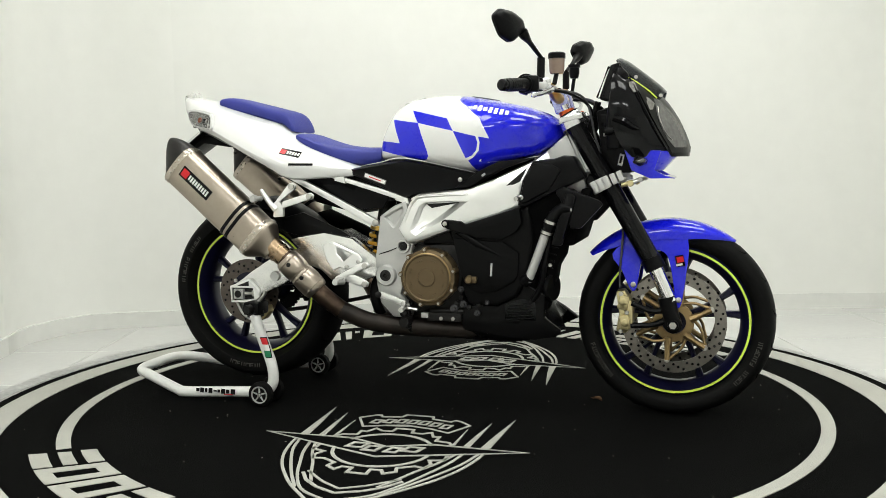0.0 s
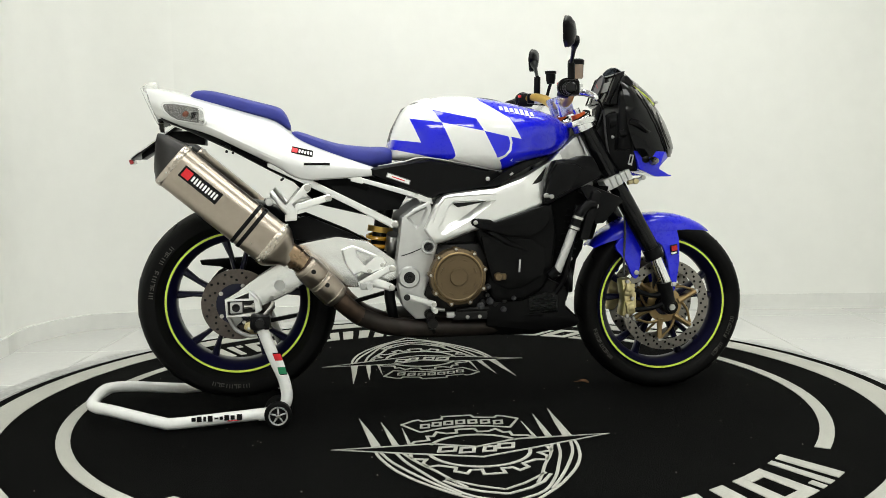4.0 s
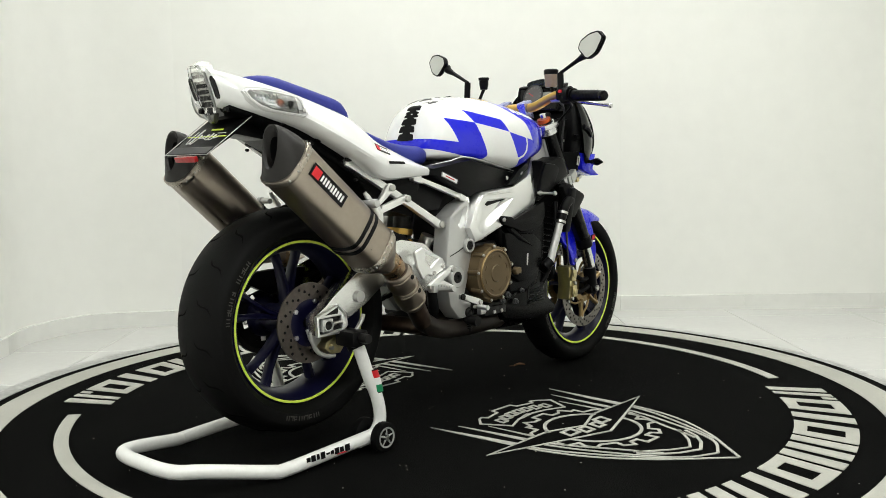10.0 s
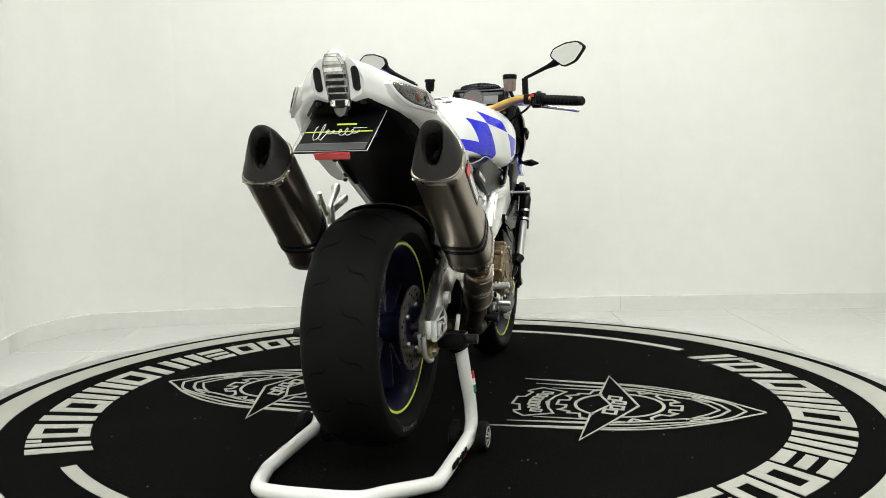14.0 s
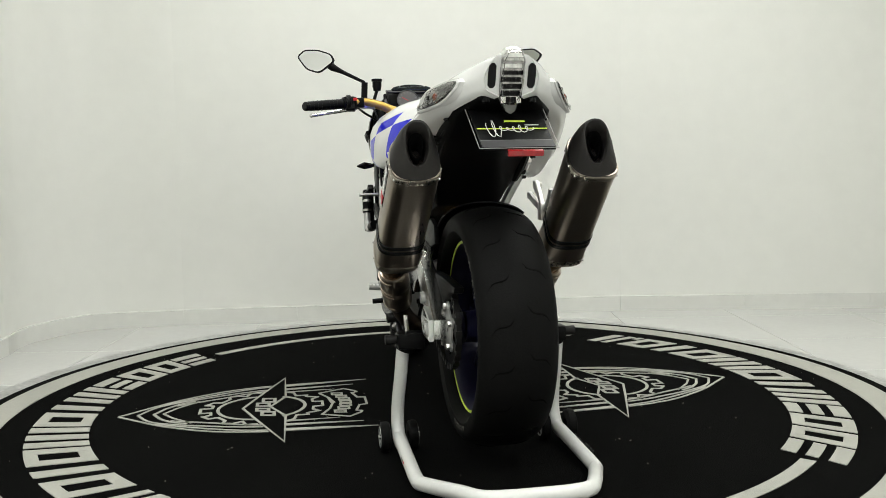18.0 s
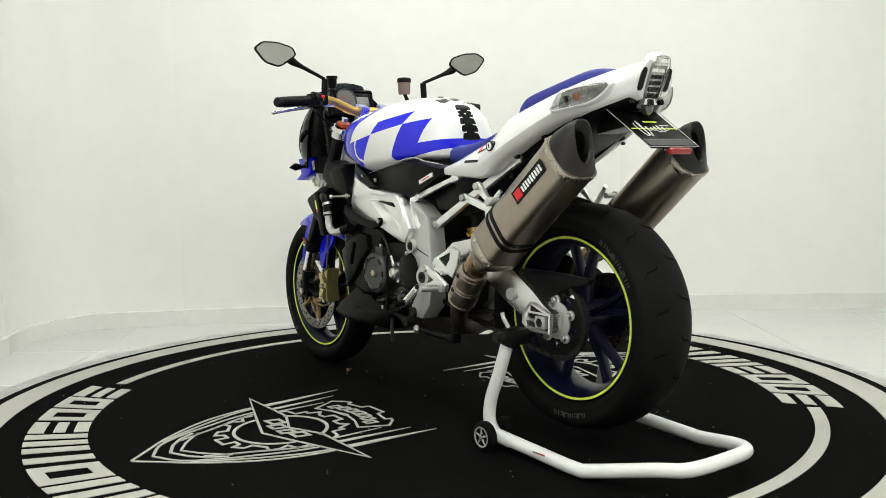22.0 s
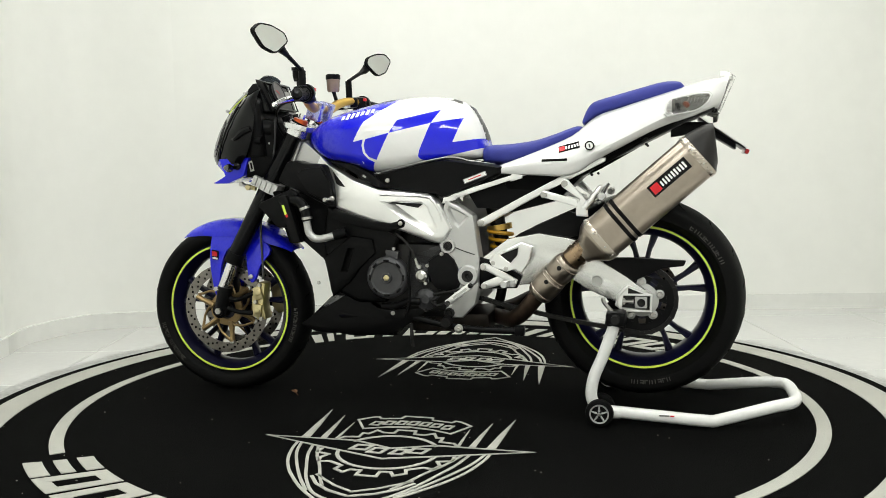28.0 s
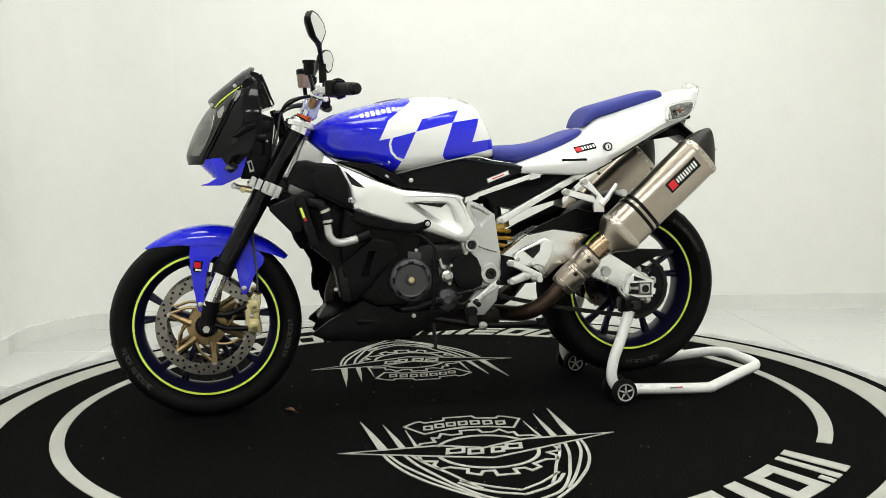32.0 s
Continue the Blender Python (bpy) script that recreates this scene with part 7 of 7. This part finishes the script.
both("switch_block", lambda: merge(box((0.362, -0.262, 1.003), (0.052, 0.050, 0.048), 0.010, (0, 0, 12)), box((0.375, -0.225, 1.006), (0.036, 0.034, 0.036), 0.008, (0, 0, 12))), BLACK, label="black switch block")
both("switch_button", lambda: box((0.335, -0.246, 1.016), (0.010, 0.014, 0.010), 0.002), RED)
both("hand_lever", lambda: merge(tube([(0.405, -0.225, 0.996), (0.425, -0.270, 0.985), (0.420, -0.340, 0.972), (0.402, -0.396, 0.963)], [0.010, 0.009, 0.0062, 0.0070], 10), lathe([(0, -0.0085), (0.0060, -0.006), (0.0085, 0), (0.0060, 0.006), (0, 0.0085)], (0.400, -0.400, 0.9625), 10)), ALUP, label="polished hand lever with a ball end")
both("master_cylinder", lambda: merge(tube([(0.395, -0.170, 1.00), (0.400, -0.235, 1.00)], 0.015, 12), box((0.395, -0.215, 1.005), (0.034, 0.030, 0.036), 0.006)), ALU, label="alloy master cylinder")
part("brake_fluid_pot", lathe([(0, -0.028), (0.019, -0.028), (0.022, -0.022), (0.024, 0.016), (0, 0.016)], n=24, m=Matrix.Translation((0.420, -0.150, 1.068)) @ pose(0, 0, 0, 90, 0, 0)), AMBERJ, bike, "translucent brown brake fluid pot")
part("fluid_pot_cap", lathe([(0, 0.016), (0.026, 0.016), (0.026, 0.030), (0.022, 0.034), (0, 0.034)], n=24, m=Matrix.Translation((0.420, -0.150, 1.068)) @ pose(0, 0, 0, 90, 0, 0)), BLACK, bike)
part("fluid_pot_stay", tube([(0.420, -0.150, 1.045), (0.415, -0.165, 1.010)], 0.007, 8), BLACK, bike)
part("clutch_fluid_pot", lathe([(0, -0.026), (0.013, -0.026), (0.017, -0.008), (0.017, 0.008), (0.020, 0.009), (0.020, 0.018), (0, 0.020)], n=20, m=Matrix.Translation((0.425, 0.156, 1.078)) @ pose(0, 0, 0, 90, 0, 0)), BLACK, bike, "black clutch fluid pot")
part("fluid_pot_stay", tube([(0.425, 0.156, 1.055), (0.415, 0.172, 1.010)], 0.006, 8), BLACK, bike)


# mirrors: the left one is folded further forward
def mirror(s, c, yaw, stem):
    """s: -1 right, 1 left. Outline in the mirror's own plane, u outwards, v up; yaw turns it about the upright."""
    pts = [(0.083, 0.008), (0.058, 0.034), (0.008, 0.040), (-0.044, 0.031), (-0.060, 0.008), (-0.010, -0.041), (0.040, -0.033)]
    for _ in range(2):
        pts = [(p[0] * (1 - k) + q[0] * k, p[1] * (1 - k) + q[1] * k) for p, q in zip(pts, pts[1:] + pts[:1]) for k in (0.14, 0.86)]
    m = Matrix.Translation(c) @ pose(0, 0, 0, 0, 0, yaw) @ pose(0, 0, 0, s * 9, 5, 0)

    def ring(k, dx):
        return [m @ Vector((dx, s * u * k, v * k)) for u, v in pts]

    ob = part("mirror", bevelled(loft([ring(1.0, -0.004), ring(1.04, 0.004), ring(0.98, 0.010), ring(0.72, 0.019), ring(0.25, 0.023)]), 0.002), BLACK, bike, "black mirror housing")
    part("mirror_glass", loft([ring(0.93, -0.0065), ring(0.93, -0.0035)]), MIRROR, ob, "mirror glass")
    part("mirror_rim", tube(ring(0.975, -0.004), 0.0034, 8, 2, closed=True, soft=False), BLACK, ob)
    foot = m @ Vector((0.016, -s * 0.052, -0.012))
    part("mirror_stem", merge(tube([m @ Vector((0.014, -s * 0.040, -0.004)), foot, tuple(Vector(foot).lerp(Vector(stem), 0.3)), tuple(Vector(foot).lerp(Vector(stem), 0.75)), stem], [0.016, 0.014, 0.0075, 0.006, 0.006], 10), tube([stem, (stem[0] - 0.001, stem[1] + 0.003 * s, stem[2] - 0.060)], 0.0115, 12)), BLACK, ob)


mirror(-1, (0.328, -0.366, 1.152), -24, (0.385, -0.212, 1.082))
mirror(1, (0.415, 0.368, 1.157), -22, (0.390, 0.205, 1.080))

# instruments
part("dashboard", bevelled(loft([[(0.536, y * 0.9, 0.966), (0.572, y, 1.064), (0.602, y, 1.072), (0.566, y * 0.9, 0.956)] for y in (-0.104, -0.06, 0.06, 0.104)]), 0.006), GLOSS, bike, "dark instrument panel")
both("dash_cowl", lambda: prism([(0.548, 0.962), (0.556, 0.988), (0.590, 1.056), (0.606, 1.056), (0.626, 1.034), (0.612, 0.958)], -0.112, -0.070, 0.006), GLOSS, label="black cowl beside the instruments")
dm = Matrix.Translation((0.5555, 0.022, 1.026)) @ pose(0, 0, 0, 0, 20, 0) @ pose(0, 0, 0, 0, 0, 90)
part("dial", lathe([(0, -0.002), (0.038, -0.002), (0.040, 0.003), (0.038, 0.005), (0, 0.004)], n=32, m=dm), DIAL, bike, "dark rev counter dial with pale ticks")
part("dial_rim", lathe([(0.0385, 0.003), (0.0425, 0.003), (0.0425, 0.008), (0.0400, 0.008)], n=32, m=dm, closed=True), GCOVER, bike)
for k in range(11):
    a = radians(210 - 24 * k)
    part("dial_tick", moved(box((0.032 * math.cos(a), 0.0055, 0.032 * math.sin(a)), (0.007, 0.001, 0.0022), 0.0, (0, -math.degrees(a), 0)), dm), GPRINT, bike)
part("dial_hand", moved(box((0.010, 0.0060, 0.004), (0.026, 0.001, 0.002), 0.0, (0, -30, 0)), dm), RED, bike)
part("dash_bezel", tube([(0.531, -0.088, 0.972), (0.566, -0.098, 1.058), (0.568, 0.098, 1.058), (0.531, 0.088, 0.972)], 0.003, 8, 1, closed=True, soft=False), GLOSS, bike)
part("display", box((0.5545, -0.046, 1.022), (0.003, 0.062, 0.034), 0.001, (0, 20, 0)), GPRINT, bike)

# headlamp fairing: black mask, lens, screen, blue chin
# rows: height, nose x, crease x, crease y, rear x, rear y
MASK = [(1.038, 0.640, 0.612, 0.080, 0.580, 0.108), (1.015, 0.672, 0.630, 0.108, 0.578, 0.134), (0.985, 0.706, 0.646, 0.126, 0.578, 0.154), (0.945, 0.740, 0.665, 0.140, 0.578, 0.168), (0.900, 0.767, 0.687, 0.145, 0.580, 0.174), (0.855, 0.787, 0.709, 0.138, 0.594, 0.171), (0.820, 0.799, 0.727, 0.122, 0.612, 0.163), (0.790, 0.797, 0.740, 0.100, 0.640, 0.148)]


def mask_at(z, q, off=0.0):
    """A place on the mask: q runs from 0 at the nose over the crease at 0.5 to 1 at the rear edge; negative q is the left side."""
    rows = MASK[::-1]
    xf, xc, yc, xr, w = [float(np.interp(z, [r[0] for r in rows], [r[c] for r in rows])) for c in (1, 2, 3, 4, 5)]
    e = abs(q)
    if e <= 0.5:
        t = e / 0.5
        c = Vector((xf - 0.010, yc * 0.62))
        p = Vector((xf, 0)) * (1 - t) ** 2 + c * 2 * t * (1 - t) + Vector((xc, yc)) * t * t
        n = Vector((0.75, 0.45 + 0.3 * t, 0.35))
    else:
        t = (e - 0.5) / 0.5
        p = Vector((xc, yc)).lerp(Vector((xr, w)), t) + Vector((0.0, 0.012)) * math.sin(math.pi * t)
        n = Vector((0.25, 0.95, 0.1))
    n = n.normalized() * off
    p = Vector((p.x, p.y, z)) + n
    return Vector((p.x, -p.y if q > 0 else p.y, p.z))


def mask_patch(zs, q0, q1, off, n=8):
    """A piece of the mask's surface between lines q0(z) and q1(z), given at the same heights."""
    zz = np.linspace(zs[0], zs[-1], 14)
    key = sorted(zip(zs, q0, q1))
    rows = []
    for z in zz:
        a, b = [float(np.interp(z, [k[0] for k in key], [k[c] for k in key])) for c in (1, 2)]
        rows.append([mask_at(z, a + (b - a) * i / n, off) for i in range(n + 1)])
    return thick(loft(rows, closed=False), 0.002)


part("headlamp_fairing", thick(loft([[mask_at(z, q) for q in np.linspace(-1, 1, 41)] for z in np.linspace(1.038, 0.790, 25)], closed=False), 0.004), GLOSS, bike, "gloss black headlamp fairing", 20)
hl = both("headlamp_lens", lambda: mask_patch((1.020, 0.985, 0.90, 0.845, 0.800), (0.10, 0.08, 0.05, 0.04, 0.03), (0.46, 0.47, 0.47, 0.46, 0.44), 0.0035), SMOKE, label="smoked headlamp glass")
for ob_, s in ((hl[0], 1), (hl[1], -1)):
    # reflector enlarged so its grey also gives the wall's reflection in the glass
    part("headlamp_reflector_sheen", mask_patch((0.958, 0.915, 0.875, 0.835, 0.815), (s * 0.25, s * 0.17, s * 0.13, s * 0.13, s * 0.16), (s * 0.33, s * 0.40, s * 0.43, s * 0.42, s * 0.38), 0.0052), REFLG, ob_, "grey headlamp reflector with the glass's pale reflection painted in")
    part("reflector_fin", mask_patch((0.962, 0.945, 0.925), (s * 0.40, s * 0.36, s * 0.43), (s * 0.42, s * 0.455, s * 0.46), 0.0054), BOWL, ob_, "bright corner of the reflector")
    part("reflector_rib", tube([mask_at(z, s * q, 0.006) for z, q in ((0.935, 0.345), (0.900, 0.405), (0.860, 0.415), (0.835, 0.38))], 0.0016, 6), BOWL, ob_)
    part("position_lamp", mask_patch((1.010, 0.995, 0.978), (s * 0.46, s * 0.47, s * 0.49), (s * 0.56, s * 0.59, s * 0.55), 0.0045), BOWL, ob_, "small bright position lamp")
    part("lens_edge", tube([mask_at(z, s * q, 0.004) for z, q in ((1.030, 0.48), (0.985, 0.50), (0.945, 0.50), (0.90, 0.50), (0.845, 0.50), (0.805, 0.49))], 0.0026, 6), GLOSS, ob_)
    part("side_fold", tube([mask_at(z, s * q, 0.001) for z, q in ((0.905, 0.96), (0.895, 0.84), (0.875, 0.74), (0.872, 0.66))], [0.010, 0.012, 0.008, 0.002], 8), GLOSS, bike)
scr = []
for x, z, w, kx, kz in ((0.586, 1.090, 0.064, 0.000, 0.010), (0.596, 1.092, 0.074, 0.002, 0.022), (0.622, 1.078, 0.079, 0.006, 0.034), (0.658, 1.050, 0.078, 0.008, 0.038), (0.694, 1.021, 0.080, 0.008, 0.038), (0.722, 0.996, 0.074, 0.012, 0.034), (0.730, 0.986, 0.066, 0.016, 0.030)):
    scr.append([(x - kx * q * q, 1.12 * w * q, z - kz * q * q) for q in np.linspace(-1, 1, 13)])
part("windscreen", thick(loft(scr, closed=False), 0.003), SCREEN, bike, "dark smoked fly screen")
both("screen_stripe", lambda: tube([(0.616, -0.098, 1.030), (0.648, -0.096, 1.010), (0.682, -0.092, 0.985), (0.706, -0.086, 0.962)], 0.0019, 6), LIME, label="lime green trim line")
for bx, by, bz in ((0.645, -0.084, 1.026), (0.716, -0.074, 0.970)):
    both("screen_bolt", lambda: knob((bx, by, bz), 0.0055, -0.010), STEEL)
both("chin_panel", lambda: prism([(0.616, 0.812), (0.722, 0.808), (0.703, 0.752), (0.746, 0.727), (0.692, 0.727), (0.636, 0.752)], -0.141, -0.112, 0.0025), BLUE, label="blue chin panel below the headlamp")
part("chin_scoop", bevelled(loft([[(x0, y, 0.807), (x1, y, 0.788), (x2, y, 0.750), (0.670, y, 0.745), (0.660, y, 0.800)] for y, x0, x1, x2 in ((-0.1385, 0.716, 0.709, 0.696), (-0.112, 0.738, 0.744, 0.708), (-0.05, 0.748, 0.758, 0.722), (0.05, 0.748, 0.758, 0.722), (0.112, 0.738, 0.744, 0.708), (0.1385, 0.716, 0.709, 0.696))]), 0.0015), BLUE, bike, "blue chin scoop between the panels")
part("chin_lip", bevelled(loft([[(0.655, y, 0.752), (x1, y, z1 + 0.004), (x1 - 0.002, y, z1), (0.655, y, 0.744)] for y, x1, z1 in ((-0.136, 0.746, 0.727), (-0.06, 0.758, 0.724), (0.06, 0.758, 0.724), (0.136, 0.746, 0.727))]), 0.001), BLUE, bike)
both("chin_lamp", lambda: lathe([(0, -0.152), (0.007, -0.151), (0.0115, -0.148), (0.0125, -0.143), (0.0125, -0.134), (0, -0.134)], (0.656, 0, 0.784), 20), GLOSS, label="small round dark lamp in the chin panel")
fi = both("front_indicator", lambda: merge(tube([(0.668, -0.132, 0.780), (0.662, -0.170, 0.778)], 0.0065, 8), tube([(0.676, -0.158, 0.778), (0.664, -0.186, 0.778), (0.650, -0.216, 0.776)], [0.010, 0.0145, 0.003], 12)), GLOSS, label="small dark front indicator")
for ob_, s in ((fi[0], -1), (fi[1], 1)):
    part("indicator_lens", tube([(0.680, s * 0.166, 0.779), (0.672, s * 0.190, 0.779), (0.658, s * 0.210, 0.777)], [0.004, 0.0095, 0.002], 10), REFLD, ob_)
both("fairing_bracket", lambda: frame_plate([(0.604, 0.802), (0.618, 0.798), (0.610, 0.764), (0.596, 0.768)], [(0.606, 0.795), (0.612, 0.793), (0.607, 0.772), (0.601, 0.774)], -0.142, -0.138), STEEL)
part("inner_shell", bevelled(loft([[(0.53, y * k, 0.93), (0.60, y, 0.94), (0.625, y, 0.80), (0.640, y * 0.9, 0.745), (0.585, y * k, 0.742), (0.545, y * k, 0.80)] for y, k in ((-0.132, 0.8), (-0.05, 1), (0.05, 1), (0.132, 0.8))]), 0.008), BLACK, bike, "black inner headlamp shell")
part("headlamp_back", bevelled(loft([[((0.604 if k == 1.0 else 0.562 + dx + max(0.0, z - 0.93) * 0.20), y * k, z) for y, z in ((-0.085, 1.032), (0.085, 1.032), (0.146, 0.99), (0.162, 0.90), (0.150, 0.815), (-0.150, 0.815), (-0.162, 0.90), (-0.146, 0.99))] for dx, k in ((0.0, 0.88), (0.012, 0.97), (0.04, 1.0))]), 0.006), BLACK, bike, "black headlamp back shell")
both("back_bolt", lambda: knob((0.562, -0.105, 0.858), 0.006, -0.010, axis="x"), STEEL)
both("back_lug", lambda: tube([(0.585, -0.150, 0.868), (0.560, -0.152, 0.866)], 0.012, 12), BLACK)
both("headlamp_can", lambda: lathe([(0, 0), (0.030, 0), (0.036, 0.020), (0.040, 0.05), (0, 0.05)], n=20, m=Matrix.Translation((0.545, -0.085, 0.905)) @ pose(0, 0, 0, 0, 0, -90)), BLACK)
# cables
both("brake_cable", lambda: tube([(0.405, -0.180, 0.995), (0.500, -0.150, 0.965), (0.530, -0.120, 0.85), (0.560, -0.095, 0.74), (0.605, -0.085, 0.60), (0.600, -0.095, 0.45), (0.600, -0.10, 0.40)], 0.0036, 8, 8), GCOVER)
both("throttle_cable", lambda: tube([(0.375, -0.235, 0.99), (0.470, -0.200, 0.975), (0.520, -0.11, 0.92), (0.470, -0.07, 0.82)], 0.0045, 8, 8), BLACK)
part("wiring_loom", merge(tube([(0.52, 0.05, 0.95), (0.50, 0.02, 0.86), (0.54, -0.02, 0.78)], 0.014, 8), tube([(0.53, -0.06, 0.96), (0.50, -0.05, 0.84), (0.55, 0.02, 0.77)], 0.010, 8)), BLACK, bike)

# front mudguard
fm = []
for i in range(29):
    t = i / 28
    a = radians(141 - 87 * t)
    w = float(np.interp(t, [0, 0.12, 0.35, 0.7, 0.9, 1.0], [0.052, 0.070, 0.078, 0.074, 0.056, 0.020]))
    drop = float(np.interp(t, [0, 0.15, 0.4, 0.65, 0.85, 1.0], [0.016, 0.040, 0.062, 0.060, 0.034, 0.006]))
    r = float(np.interp(t, [0, 0.5, 1.0], [0.330, 0.314, 0.303]))
    ring = []
    for q in np.linspace(-1, 1, 17):
        e = abs(q)
        ring.append((FX + (r - drop * e ** 3.2) * math.cos(a), w * math.copysign(min(1.0, e * 1.18) ** 0.9, q), FZ + (r - drop * e ** 3.2) * math.sin(a)))
    fm.append(ring)
mg = part("front_mudguard", thick(loft(fm, closed=False), 0.004), BLUE, bike, "glossy blue front mudguard")
for s in (-1, 1):
    FL = [(p.x, p.y) for p in curve([(0.575, 0.500, 0), (0.640, 0.548, 0), (0.740, 0.572, 0), (0.784, 0.568, 0), (0.800, 0.520, 0), (0.793, 0.440, 0), (0.779, 0.350, 0), (0.764, 0.350, 0), (0.756, 0.420, 0), (0.738, 0.495, 0), (0.700, 0.512, 0), (0.668, 0.495, 0), (0.658, 0.450, 0), (0.648, 0.395, 0), (0.630, 0.395, 0), (0.606, 0.450, 0)], 3, closed=True)]
    bm = prism(FL, -0.086, -0.070, 0.006, 3)
    for v in bm.verts:
        v.co.y += 0.020 - 0.034 * max(0.0, min(1.0, (0.565 - v.co.z) / 0.12))
    part("mudguard_leg", bm if s < 0 else flipped(bm), BLUE, mg, "blue mudguard side leg")
    part("mudguard_screw", knob((0.772, s * 0.104, 0.366), 0.008, s * 0.005), STEEL, mg)
    part("mudguard_screw", knob((0.640, s * 0.104, 0.410), 0.008, s * 0.005), STEEL, mg)
    part("mudguard_sticker", box((0.775, s * 0.0955, 0.482), (0.025, 0.004, 0.034), 0.0, (s * -14, -10, 0)), GLOSS, mg, "small red and black sticker")
    part("sticker_mark", box((0.776, s * 0.0965, 0.487), (0.020, 0.005, 0.018), 0.0, (s * -14, -10, 0)), RED, mg)
    part("sticker_mark", box((0.774, s * 0.0995, 0.471), (0.018, 0.004, 0.005), 0.0, (s * -14, -10, 0)), WPRINT, mg)
# ---- small litter on the carpet ----
leaf = thing("dry_leaf", "small curled brown dry leaf lying on the black carpet", "leaf")
lf = bmesh.new()
g = [[lf.verts.new((0.497 + 0.030 * t + 0.007 * math.sin(math.pi * t) * q, 0.073 - 0.028 * t + 0.007 * math.sin(math.pi * t) * q, 0.003 + 0.006 * q * q + 0.004 * math.sin(3 * t))) for q in (-1, -0.4, 0.4, 1)] for t in np.linspace(0, 1, 7)]
for a, b in zip(g, g[1:]):
    for j in range(3):
        lf.faces.new((a[j], a[j + 1], b[j + 1], b[j]))
part("leaf_blade", thick(lf, 0.0006), LEAF, leaf)
part("leaf_stalk", tube([(0.497, 0.073, 0.003), (0.490, 0.081, 0.004), (0.486, 0.088, 0.003)], 0.0008, 5), LEAF, leaf)
rnd = random.Random(5)
bits = []
for k in range(110):
    a, r = rnd.uniform(0, 2 * math.pi), 1.45 * math.sqrt(rnd.random())
    bits.append(box((r * math.cos(a), r * math.sin(a), 0.0012), (rnd.uniform(0.001, 0.0045), rnd.uniform(0.001, 0.003), 0.0012), 0.0, (0, 0, rnd.uniform(0, 180))))
lint = tagged(part("lint", merge(*bits), DUST), "scattered pale specks of lint on the carpet", "lint", kind="stuff")

# ---- floor tiles ----
T = 0.6
tile_mesh = bpy.data.meshes.new("tile")
b = box((0, 0, -0.02), (T - 0.003, T - 0.003, 0.04), 0.0012, seg=1)
b.to_mesh(tile_mesh)
b.free()
tile_mesh.materials.append(TILE)
for i in range(-4, 6):
    for j in range(-11, 4):
        ob = new("tile", tile_mesh)
        ob.location = (0.59 + T * i, 0.005 + T * j, FLOOR_Z)
        ob.parent = floor


def motions():
    """The turntable turns at an even pace and carries rug, stand, bike and litter."""
    steps = [0.5 * k for k in range(65)]
    for ob, side in ((rug, 0.0), (stand, 0.0), (bike, -0.008), (leaf, 0.0), (lint, 0.0)):
        walk(ob, [(t, pose(0, 0, 0, 0, 0, heading(t)) @ pose(0, side, 0)) for t in steps])


motions()
